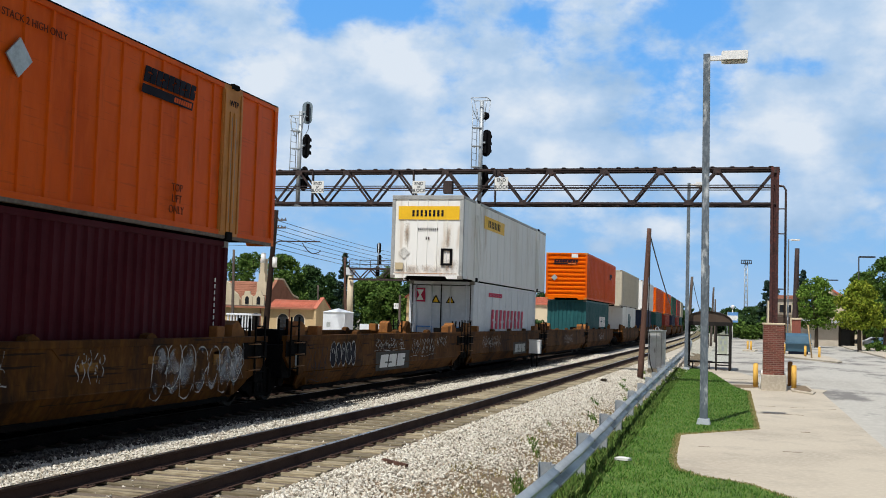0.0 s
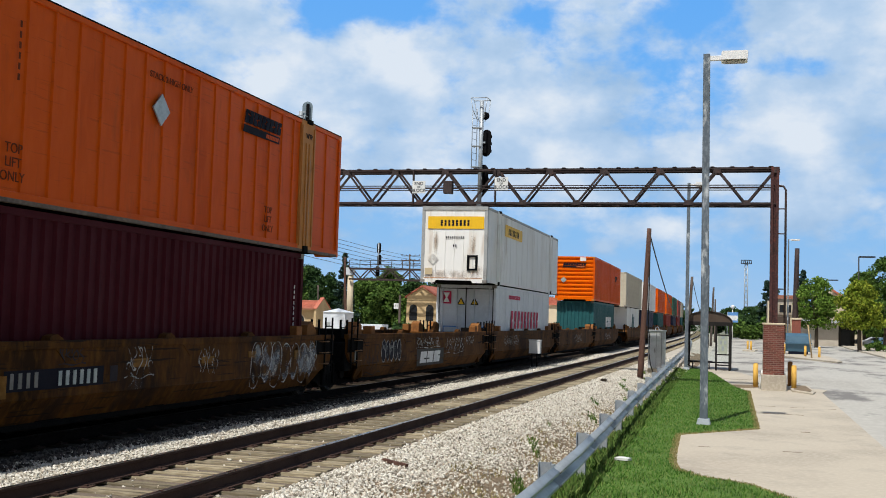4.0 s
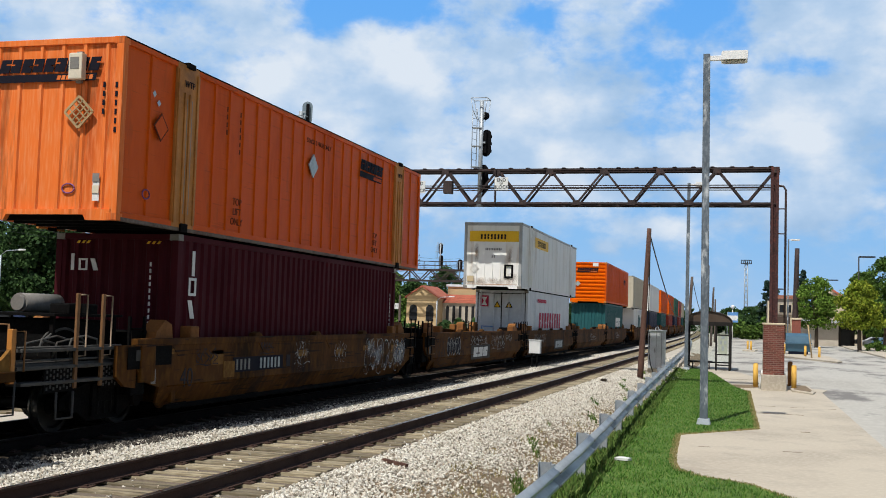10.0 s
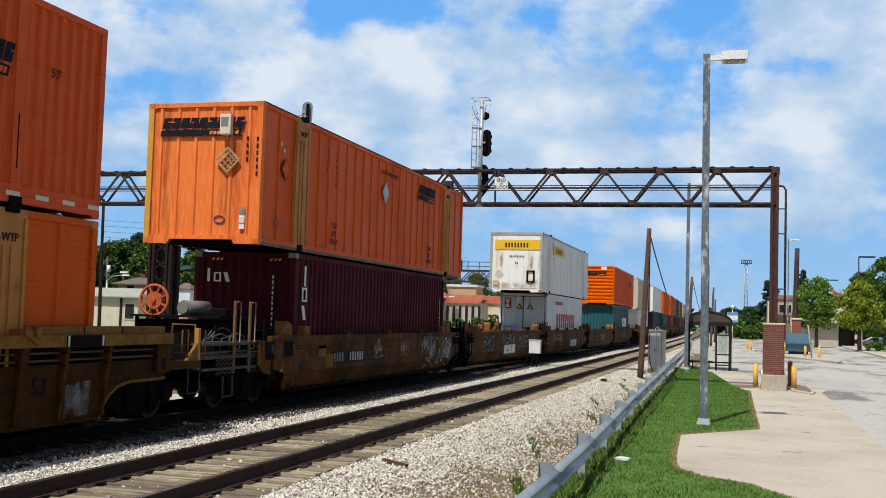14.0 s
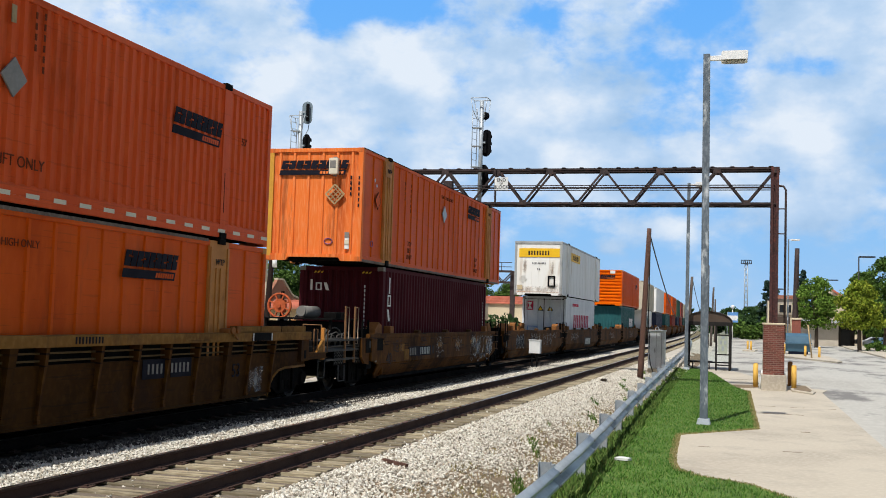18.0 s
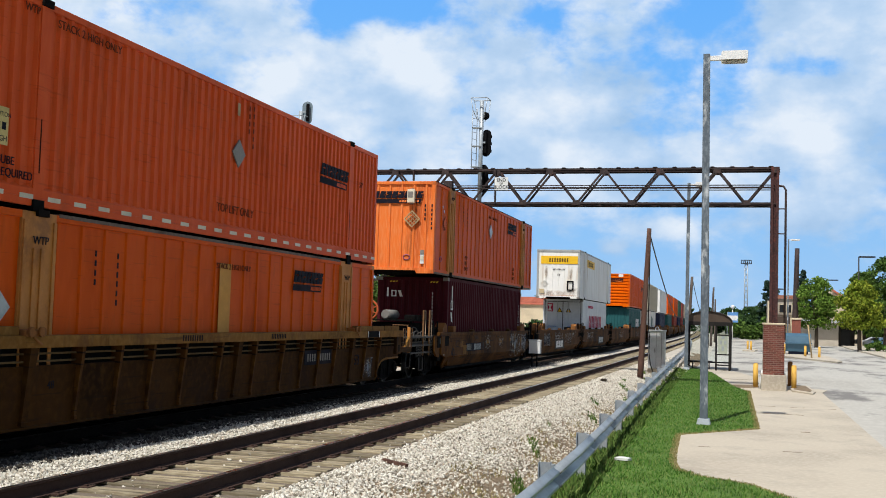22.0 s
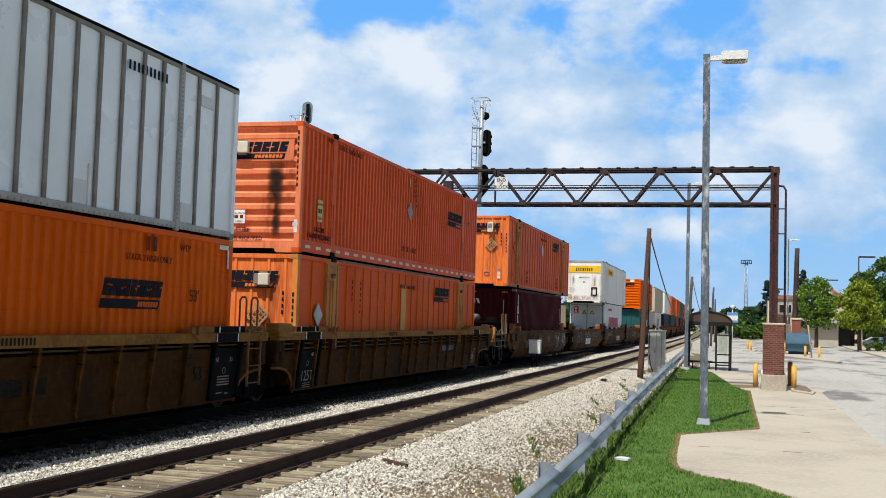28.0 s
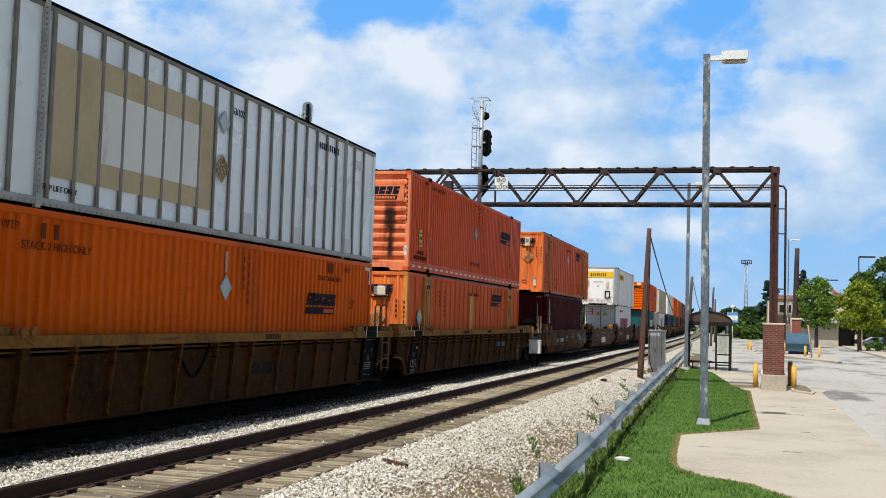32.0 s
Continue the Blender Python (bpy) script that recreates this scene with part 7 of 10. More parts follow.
for x in (XR, -25.81, -26.69):
    for y in (GY0, GY1):
        bm = bmesh.new()
        lattice_post(bm, x, y, 2.05 if x > 0 else G - 0.1, ZT + 0.06)
        part("leg", bm, M["leg_red" if x > 0 else "brown_black"], gantry)
    bm = bmesh.new()
    z = 2.4
    while z < 6.4:
        bar(bm, (x, GY0, z), (x, GY1, z + 0.9), 0.06, 0.06)
        bar(bm, (x, GY1, z), (x, GY0, z + 0.9), 0.06, 0.06)
        z += 0.95
    part("leg_bracing", bm, M["leg_red" if x > 0 else "brown_black"], gantry)
for y in (GY0, GY1):
    bm = bmesh.new()
    z = G + 0.3
    while z < 6.3:
        bar(bm, (-26.69, y, z), (-25.81, y, z + 0.7), 0.06, 0.05)
        bar(bm, (-25.81, y, z), (-26.69, y, z + 0.7), 0.06, 0.05)
        z += 0.78
    part("leg_lacing", bm, M["brown_black"], gantry)
# drain-like conduit on the right leg
bm = bmesh.new()
path_rod(bm, [(XR + 0.15, GY0, 7.52), (XR + 0.33, GY0, 7.5), (XR + 0.42, GY0, 7.35), (XR + 0.42, GY0, 1.4)], 0.045, 8)
for z in (3.4, 5.6, 6.6):
    rod(bm, (XR + 0.1, GY0, z), (XR + 0.42, GY0, z), 0.025)
part("conduit", bm, M["girder"], gantry, "brown conduit pipe down the leg")


def head_mesh():
    """A three-lamp signal head: oval target plate, housing and hoods, facing -y."""
    bm = bmesh.new()
    box(bm, -0.1, 0.06, 0.01, 0.14, -0.46, 0.46)
    for z in (-0.32, 0.0, 0.32):
        for i in range(14):
            a0, a1 = math.pi * (-0.25 + 1.5 * i / 14), math.pi * (-0.25 + 1.5 * (i + 1) / 14)
            v = [bm.verts.new((0.115 * math.cos(a), y, z + 0.115 * math.sin(a))) for a, y in ((a0, -0.01), (a1, -0.01), (a1, -0.26), (a0, -0.26))]
            bm.faces.new(v)
        rod(bm, (0, 0.0, z), (0, -0.03, z), 0.1, n=16)
    return finish("signal_head", bm, M["black"])


HEAD = head_mesh()


def plate_mesh(material):
    bm = bmesh.new()
    out = []
    for i in range(28):
        a = math.tau * i / 28
        out.append((0.27 * math.cos(a), 0.27 * math.sin(a) + (0.33 if math.sin(a) >= 0 else -0.33)))
    prism(bm, out, -0.01, 0.01, "y")
    return finish("target_plate", bm, M[material])


PLATE_FRONT, PLATE_BACK = plate_mesh("target"), plate_mesh("black")


def signal_mast(x, y, z0, z1, heads, label, cage=True, ladder=-0.28, scale=1.0, cage_top=None):
    s = thing("railway_signal", label, "railway signal", group="signals on the bridge")
    bm = bmesh.new()
    rod(bm, (x, y, z0), (x, y, z1), 0.095 * scale, n=12)
    part("mast", bm, M["galv"], s, "grey galvanised mast")
    bm = bmesh.new()
    rod(bm, (x, y, z0), (x, y, z0 + 0.12), 0.16 * scale, n=12)
    part("mast_base", bm, M["galv"], s)
    if ladder:
        bm = bmesh.new()
        for d in (-0.16, 0.16):
            rod(bm, (x + ladder * 1.6 + d * 0.4, y - 0.1 + d, z0 + 1.6 * scale), (x + ladder * 1.6 + d * 0.4, y - 0.1 + d, z1 - 0.3), 0.018, n=5)
        z = z0 + 1.7 * scale
        while z < z1 - 0.3:
            rod(bm, (x + ladder * 1.6 - 0.07, y - 0.26, z), (x + ladder * 1.6 + 0.07, y + 0.06, z), 0.012, n=5)
            z += 0.3
        part("ladder", bm, M["galv"], s)
        bm = bmesh.new()
        for z in (z0 + 1.7 * scale, z0 + 2.6 * scale, z0 + 3.4 * scale):
            bar(bm, (x, y, z), (x + ladder * 2.0, y - 0.1, z), 0.25, 0.04)
            path_rod(bm, [(x + ladder * 2.0, y - 0.3, z), (x + ladder * 2.0, y + 0.2, z)], 0.02)
        part("ladder_bracket", bm, M["galv"], s)
    if cage:
        bm = bmesh.new()
        zt = cage_top or z1 + 0.1
        ring = [(x + 0.3 * cage, y - 0.3, zt), (x - 0.42 * cage, y - 0.3, zt), (x - 0.42 * cage, y + 0.35, zt), (x + 0.3 * cage, y + 0.35, zt), (x + 0.3 * cage, y - 0.3, zt)]
        path_rod(bm, ring, 0.02)
        for p in ring[:4]:
            path_rod(bm, [p, (x + (p[0] - x) * 0.75, p[1], zt - 0.55), (x + (p[0] - x) * 0.35, y + (p[1] - y) * 0.5, zt - 0.95)], 0.018)
        part("safety_cage", bm, M["galv"], s)
    for hx, hz, turn, sc in heads:
        away = turn > 90
        m = pose(x + hx, y + (0.16 if away else -0.12), hz, 0, 0, turn) @ Matrix.Scale(sc * scale, 4)
        h = part_of("signal_head", HEAD, s, m, "black three-lamp signal head")
        part_of("target_plate", PLATE_FRONT if turn in (20, 200) else PLATE_BACK, s, m, "oval target plate")
        bm = bmesh.new()
        bar(bm, (x, y, hz), (x + hx, y - 0.02, hz), 0.07, 0.07)
        part("head_bracket", bm, M["galv"], s)
    return s


signal_mast(-11.12, 45.4, 6.68, 11.25, [(0.2, 9.45, 155, 0.98), (0.1, 7.9, 155, 1.02)], "grey railway signal mast with black oval heads and a ladder", ladder=-0.17)
bm = bmesh.new()
rod(bm, (-11.0, 45.52, 10.64), (-10.99, 45.62, 10.64), 0.17, n=20)
rod(bm, (-11.02, 45.4, 10.64), (-11.0, 45.52, 10.64), 0.1, n=14)
ob = single("signal_lamp", bm, M["black"], "round black marker signal beside the mast top", "railway signal")
signal_mast(-19.55, 45.4, 6.68, 11.0, [(0.24, 10.95, 200, 0.86), (0.24, 9.42, 155, 0.92), (0.2, 7.95, 155, 0.92)], "grey railway signal mast with three oval heads and a caged ladder", ladder=-0.17, cage_top=10.75)
signal_mast(-31.5, 45.4, 6.68, 11.1, [(0.1, 10.85, 25, 0.95), (0.5, 9.45, 25, 1.05), (0.35, 7.9, 25, 1.05)], "grey railway signal mast with ladder over the far track", ladder=-0.3)
signal_mast(-30.75, 45.3, 6.68, 8.6, [(0.1, 8.45, 25, 1.05)], "short signal mast with a black oval head", cage=False, ladder=0)


def block_sign(x, z):
    s = thing("block_sign", "small square white sign reading END OF BLOCK", "sign", group="signs on the bridge")
    part("plate", bbox(x - 0.29, x + 0.29, 45.06, 45.09, z - 0.27, z + 0.27), M["sign_white"], s)
    for i, w in enumerate(("END", "OF", "BLOCK")):
        bm = lettering(w, 0.2 if i != 1 else 0.11)
        bmesh.ops.transform(bm, matrix=pose(x, 45.052, z + (0.15, 0.0, -0.15)[i]), verts=bm.verts[:])
        part("lettering", bm, M["ink"], s)
    part("hanger", bbox(x - 0.3, x - 0.25, 45.085, 45.26, ZB - 0.02, ZT + 0.02), M["girder"], s)


for x, z in ((-18.47, 7.5), (-13.76, 7.48), (-10.1, 7.62)):
    block_sign(x, z)
bm = bbox(-12.65, -12.25, 45.0, 45.3, 7.2, 7.75, 0.03)
single("junction_box", bm, M["girder"], "small brown junction box on the bridge", "junction box")

# brick pier under the bridge's leg
pier = thing("brick_pier", "red-brown brick pier on a pale concrete base carrying the bridge", "pier")
px0, px1, py0, py1 = 0.66, 1.46, 44.9, 46.8
part("concrete_base", bbox(px0 - 0.06, px1 + 0.1, py0 - 0.08, py1 + 0.1, G - 0.1, 0.02, 0.04), M["concrete"], pier, "chipped grey concrete base")
part("core", bbox(px0 + 0.012, px1 - 0.012, py0 + 0.012, py1 - 0.012, 0.0, 1.98), M["mortar"], pier)
part("cap", bbox(px0 - 0.03, px1 + 0.03, py0 - 0.03, py1 + 0.03, 1.98, 2.05, 0.015), M["stucco_pale"], pier, "thin concrete cap")


bm = bmesh.new()
prism(bm, [(-0.55, 45.75), (0.4, 46.1), (0.6, 47.4), (0.45, 48.6), (-0.3, 48.4), (-0.85, 47.9)], G - 0.05, G + 0.006)
single("mulch_strip", bm, M["dirt"], "brown bare soil between lawn and brick pier", kind="structure")
bm = bmesh.new()
prism(bm, [(1.75, 44.8), (2.45, 43.2), (2.62, 44.6), (2.55, 48.6), (2.0, 48.8), (1.75, 47.5)], G - 0.05, G + 0.07)
bmesh.ops.bevel(bm, geom=bm.edges[:], offset=0.02, segments=1, affect="EDGES")
single("pier_kerb", bm, M["concrete"], "stained concrete kerb beside the brick pier", kind="structure")
bm = bmesh.new()
prism(bm, [(1.85, 45.2), (2.38, 43.9), (2.5, 45.0), (2.42, 48.3), (2.05, 48.5), (1.88, 47.3)], G + 0.05, G + 0.078)
single("kerb_soil", bm, M["dirt"], "brown soil inside the kerb beside the pier", kind="structure")


def bollard(x, y, h=0.98, tint="bollard"):
    b = thing("bollard", ("faded yellow" if tint == "bollard" else "dark red-brown") + " steel bollard standing in the pavement", "bollard", group="bollards")
    bm = bmesh.new()
    rod(bm, (x, y, G - 0.1), (x, y, G + h - 0.04), 0.1, n=16)
    rod(bm, (x, y, G + h - 0.04), (x, y, G + h), 0.1, 0.06, n=16)
    part("post", bm, M[tint], b)


for x, y in ((0.41, 47.17), (1.89, 46.34), (0.2, 118.1), (0.53, 116.0), (4.85, 97.2), (5.86, 95.3), (3.4, 104.4)):
    bollard(x, y)
bollard(1.83, 48.85, 1.05, "casting")
bm = bmesh.new()
rod(bm, (0.55, 46.0, G), (0.66, 46.2, G + 0.75), 0.035, n=8)
single("leaning_pipe", bm, M["white"], "short white pipe leaning against the pier base", "pipe")

# ---- the pavement side: lamps, guardrail, shelter, bins, poles ----
def street_lamp(x, y, h, label, arm=0.62, lean=0.0):
    t = thing("street_lamp", label, "street lamp", group="street lamps along the pavement")
    bm = bmesh.new()
    w0, w1 = 0.098, 0.084
    a = [bm.verts.new((x + dx * w0, y + dy * w0, G + 0.1)) for dx, dy in ((-1, -1), (1, -1), (1, 1), (-1, 1))]
    b = [bm.verts.new((x + lean + dx * w1, y + dy * w1, G + h)) for dx, dy in ((-1, -1), (1, -1), (1, 1), (-1, 1))]
    for i in range(4):
        bm.faces.new((a[i], a[(i + 1) % 4], b[(i + 1) % 4], b[i]))
    bm.faces.new(a[::-1])
    bm.faces.new(b)
    bmesh.ops.bevel(bm, geom=bm.edges[:], offset=0.012, segments=1, affect="EDGES")
    part("post", bm, M["peeling"], t, "tapered square post with peeling grey-blue paint")
    bm = bmesh.new()
    a = [bm.verts.new((x + dx * 0.18, y + dy * 0.18, G + 0.0)) for dx, dy in ((-1, -1), (1, -1), (1, 1), (-1, 1))]
    b = [bm.verts.new((x + dx * 0.14, y + dy * 0.14, G + 0.16)) for dx, dy in ((-1, -1), (1, -1), (1, 1), (-1, 1))]
    for i in range(4):
        bm.faces.new((a[i], a[(i + 1) % 4], b[(i + 1) % 4], b[i]))
    bm.faces.new(b)
    bmesh.ops.bevel(bm, geom=bm.edges[:], offset=0.015, segments=1, affect="EDGES")
    part("base_cover", bm, M["galv"], t, "pale grey flared base cover")
    zt = G + h
    x += lean
    part("arm", bbox(x + 0.08, x + 0.4, y - 0.05, y + 0.05, zt - 0.17, zt - 0.05, 0.01), M["lamp_head"], t)
    bm = bmesh.new()
    prism(bm, [(x + 0.36, zt - 0.2), (x + 0.37, zt - 0.01), (x + 0.4, zt + 0.02), (x + arm + 0.38, zt + 0.02), (x + arm + 0.4, zt - 0.01), (x + arm + 0.38, zt - 0.2)], y - 0.25, y + 0.25, "y")
    part("lamp_head", bm, M["lamp_head"], t, "white box lamp head")
    part("lens", bbox(x + 0.42, x + arm + 0.32, y - 0.2, y + 0.2, zt - 0.225, zt - 0.19, 0.01), M["lens"], t)
    return t


street_lamp(-0.99, 28.29, 9.4, "tall grey street lamp with peeling paint standing in the lawn", lean=-0.06)
street_lamp(-3.13, 61.4, 10.3, "tall grey street lamp beside the bus shelter")
street_lamp(5.98, 170.0, 15.6, "distant grey street lamp in the parking lot", 1.2)


def far_lamp(x, y, z, label, arm=0.6):
    t = thing("street_lamp", label, "street lamp", group="distant lamps")
    bm = bmesh.new()
    rod(bm, (x, y, G), (x, y, z), 0.13, 0.08, n=8)
    part("post", bm, M["bronze"], t)
    bm = bmesh.new()
    box(bm, x, x + arm * 2, y - 0.15, y + 0.15, z - 0.1, z + 0.1)
    part("lamp_head", bm, M["bronze"], t)


far_lamp(*(13.95, 150.0, 11.25), "dark distant parking lot lamp", 1.0)
far_lamp(*(14.06, 210.0, 10.69), "dark distant lamp among the trees", 1.0)

# guardrail: W-beam on steel posts
RAILPTS = [(-2.1, 2.0), (-2.18, 8.0), (-2.22, 10.9), (-2.27, 14.7), (-2.42, 19.5), (-2.62, 25.0), (-2.93, 35.6), (-3.24, 47.0), (-3.58, 61.0), (-4.0, 76.0), (-4.6, 95.0), (-5.6, 120.0), (-7.2, 150.0)]


def rail_x(y):
    return float(np.interp(y, [p[1] for p in RAILPTS], [p[0] for p in RAILPTS]))


ZR = G + 0.7
guard = thing("guardrail", "galvanised steel W-beam guardrail on posts beside the tracks", "guardrail")
PROFILE = [(0.0, 0.0), (0.03, -0.03), (0.075, -0.055), (0.075, -0.09), (0.0, -0.14), (0.0, -0.17), (0.075, -0.22), (0.075, -0.255), (0.03, -0.28), (0.0, -0.31)]
SEG = 3.81
for i in range(-10, 38):
    y0, y1 = 2.0 + i * SEG, 2.0 + (i + 1) * SEG + 0.16
    bm = bmesh.new()
    sub = [y0, (y0 + y1) / 2, y1]
    off = 0.004 * (i % 2)
    f = [[bm.verts.new((rail_x(y) + px + off, y, ZR + pz)) for px, pz in PROFILE] for y in sub]
    b = [[bm.verts.new((rail_x(y) + px + off - 0.006, y, ZR + pz)) for px, pz in PROFILE] for y in sub]
    for r0, r1 in ((f[0], f[1]), (f[1], f[2])):
        for j in range(len(PROFILE) - 1):
            bm.faces.new((r0[j], r0[j + 1], r1[j + 1], r1[j])).smooth = True
    for r0, r1 in ((b[0], b[1]), (b[1], b[2])):
        for j in range(len(PROFILE) - 1):
            bm.faces.new((r1[j], r1[j + 1], r0[j + 1], r0[j])).smooth = True
    for e in (0, 2):
        for j in range(len(PROFILE) - 1):
            bm.faces.new((f[e][j], b[e][j], b[e][j + 1], f[e][j + 1]))
    part("rail_beam", bm, M["galv"], guard)
    bm = bmesh.new()
    x = rail_x(y0 + 0.08)
    for dz in (-0.07, -0.24):
        for dy in (0.03, 0.12):
            rod(bm, (x + 0.07, y0 + dy, ZR + dz), (x + 0.09, y0 + dy, ZR + dz), 0.016, n=6)
    part("splice_bolts", bm, M["panel_post"], guard)
    bm = bmesh.new()
    y = y0 + 0.08
    for dx in (-0.2, -0.06):
        box(bm, x + dx, x + dx + 0.012, y - 0.06, y + 0.06, G - 0.3, ZR + 0.04)
    box(bm, x - 0.2, x - 0.048, y - 0.006, y + 0.006, G - 0.3, ZR + 0.04)
    box(bm, x - 0.05, x - 0.004, y - 0.05, y + 0.05, ZR - 0.3, ZR + 0.02)
    part("rail_post", bm, M["galv"], guard)

# bus shelter with a smoked barrel roof
sh = thing("bus_shelter", "dark bronze bus shelter with a smoked barrel roof and glass panes", "bus shelter")
sx0, sx1, sy0, sy1, ze = -3.2, -0.84, 62.3, 66.0, G + 2.5
for x in (sx0, sx1):
    for y in (sy0, sy1, (sy0 + sy1) / 2):
        part("post", bbox(x - 0.06, x + 0.06, y - 0.06, y + 0.06, G - 0.05, ze, 0.01), M["bronze"], sh)
part("middle_post", bbox(-1.62, -1.52, sy0 - 0.05, sy0 + 0.05, G - 0.05, ze, 0.01), M["bronze"], sh)
for y in (sy0, sy1):
    part("header", bbox(sx0 - 0.1, sx1 + 0.1, y - 0.07, y + 0.07, ze - 0.05, ze + 0.17, 0.01), M["bronze"], sh)
for x in (sx0, sx1):
    part("side_header", bbox(x - 0.07, x + 0.07, sy0, sy1, ze - 0.05, ze + 0.17, 0.01), M["bronze"], sh)
    part("bottom_rail", bbox(x - 0.04, x + 0.04, sy0, sy1, G + 0.28, G + 0.36), M["bronze"], sh)
    part("pane", bbox(x - 0.006, x + 0.006, sy0 + 0.08, sy1 - 0.08, G + 0.36, ze - 0.05), M["glass"], sh)
for z in (G + 0.3, G + 0.88, ze - 0.55):
    part("cross_rail", bbox(-1.52, sx1 - 0.06, sy0 - 0.03, sy0 + 0.03, z - 0.035, z + 0.035), M["bronze"], sh)
part("bottom_rail", bbox(sx0, sx1, sy1 - 0.04, sy1 + 0.04, G + 0.28, G + 0.36), M["bronze"], sh)
part("pane", bbox(sx0 + 0.08, sx1 - 0.08, sy1 - 0.006, sy1 + 0.006, G + 0.36, ze - 0.05), M["glass"], sh)
part("poster", bbox(-1.46, -0.96, sy0 - 0.01, sy0 + 0.01, G + 0.92, ze - 0.6), M["poster"], sh, "grey-green notice behind glass")
part("poster_print", shift(bars([(-1.3, -1.12, 1.15, 1.3), (-1.38, -1.25, 0.85, 1.05), (-1.15, -1.02, 0.85, 1.05), (-1.28, -1.14, 0.5, 0.75)]), (0, sy0 - 0.016, 0)), M["placard"], sh)
n, cx, hw = 16, (sx0 + sx1) / 2, (sx1 - sx0) / 2 + 0.12
arc = [(cx - hw * math.cos(math.pi * i / n), ze + 0.15 + 0.62 * math.sin(math.pi * i / n)) for i in range(n + 1)]
bm = bmesh.new()
for (xa, za), (xb, zb) in zip(arc, arc[1:]):
    vs = [bm.verts.new(p) for p in ((xa, sy0 - 0.1, za), (xb, sy0 - 0.1, zb), (xb, sy1 + 0.1, zb), (xa, sy1 + 0.1, za))]
    bm.faces.new(vs).smooth = True
bmesh.ops.remove_doubles(bm, verts=bm.verts[:], dist=0.001)
bmesh.ops.solidify(bm, geom=bm.faces[:], thickness=0.02)
part("barrel_roof", bm, M["dome"], sh, "smoked brown curved roof sheet")
bm = bmesh.new()
prism(bm, arc, sy0 - 0.02, sy0, "y")
part("gable_panel", bm, M["dome"], sh)
part("bench", bbox(sx0 + 0.15, -1.8, sy0 + 1.0, sy0 + 1.5, G + 0.42, G + 0.48, 0.01), M["bronze"], sh)
for x in (sx0 + 0.3, -2.0):
    part("bench_leg", bbox(x, x + 0.06, sy0 + 1.1, sy0 + 1.4, G - 0.02, G + 0.42), M["bronze"], sh)

# silver signal cabinet
cb = thing("signal_cabinet", "tall silver metal signal cabinet on a stained concrete base", "cabinet")
cx, cy, ch = -3.8, 49.5, 0.36
part("base", bbox(cx - ch - 0.02, cx + ch + 0.02, cy - 0.34, cy + 0.34, G - 0.1, G + 0.5, 0.02), M["stucco_pale"], cb)
part("body", bbox(cx - ch, cx + ch, cy - 0.33, cy + 0.33, G + 0.5, G + 2.14, 0.02), M["cabinet"], cb)
part("lid", bbox(cx - ch - 0.04, cx + ch + 0.04, cy - 0.38, cy + 0.38, G + 2.14, G + 2.2, 0.02), M["cabinet"], cb)
for x in (-0.01, 0.22):
    part("door_seam", bbox(cx + x - 0.008, cx + x + 0.008, cy - 0.342, cy - 0.33, G + 0.54, G + 2.1), M["panel_post"], cb)
for z in (0.8, 1.85):
    part("hinge", bbox(cx + ch - 0.05, cx + ch + 0.012, cy - 0.36, cy - 0.3, G + z, G + z + 0.12, 0.005), M["cabinet"], cb)
part("handle", bbox(cx - 0.08, cx - 0.045, cy - 0.37, cy - 0.33, G + 1.2, G + 1.38, 0.008), M["panel_post"], cb)
bm = bmesh.new()
for i in range(10):
    a0, a1 = math.pi * i / 10, math.pi * (i + 1) / 10
    rod(bm, (cx + 0.08 * math.cos(a0), cy, G + 2.2 + 0.14 * math.sin(a0)), (cx + 0.08 * math.cos(a1), cy, G + 2.2 + 0.14 * math.sin(a1)), 0.022, n=6)
part("lifting_eye", bm, M["cabinet"], cb)
bm = bmesh.new()
path_rod(bm, [(cx - 0.3, cy - 0.36, G + 2.1), (cx - 0.32, cy - 0.38, G + 1.2), (cx - 0.25, cy - 0.38, G + 0.7), (cx - 0.05, cy - 0.38, G + 0.1)], 0.02)
part("cable", bm, M["wire"], cb)
# low white box between the tracks
bx = thing("trackside_box", "small white metal box on two posts between the tracks", "equipment box")
part("box", bbox(-9.12, -8.62, 47.1, 47.4, 0.42, 0.98, 0.02), M["sign_white"], bx)
part("lid", bbox(-9.14, -8.6, 47.08, 47.42, 0.98, 1.02), M["cabinet"], bx)
for x in (-9.0, -8.78):
    part("leg", bbox(x - 0.025, x + 0.025, 47.2, 47.3, -0.3, 0.42), M["darkmetal"], bx)


def wood_pole(base, top, r, label, mat_name="wood_pole", group="wooden poles"):
    t = thing("utility_pole", label, "utility pole", group=group)
    bm = bmesh.new()
    a, b = Vector(base), Vector(top)
    tube(bm, [a.lerp(b, i / 6) for i in range(7)], [r * (1 - 0.05 * i) for i in range(7)], 12)
    part("shaft", bm, M[mat_name], t)
    return t


def sag(name, a, b, drop, r, parent, n=14):
    bm = bmesh.new()
    a, b = Vector(a), Vector(b)
    path_rod(bm, [a.lerp(b, i / n) - Vector((0, 0, drop * 4 * (i / n) * (1 - i / n))) for i in range(n + 1)], r, 5)
    return part(name, bm, M["wire"], parent)


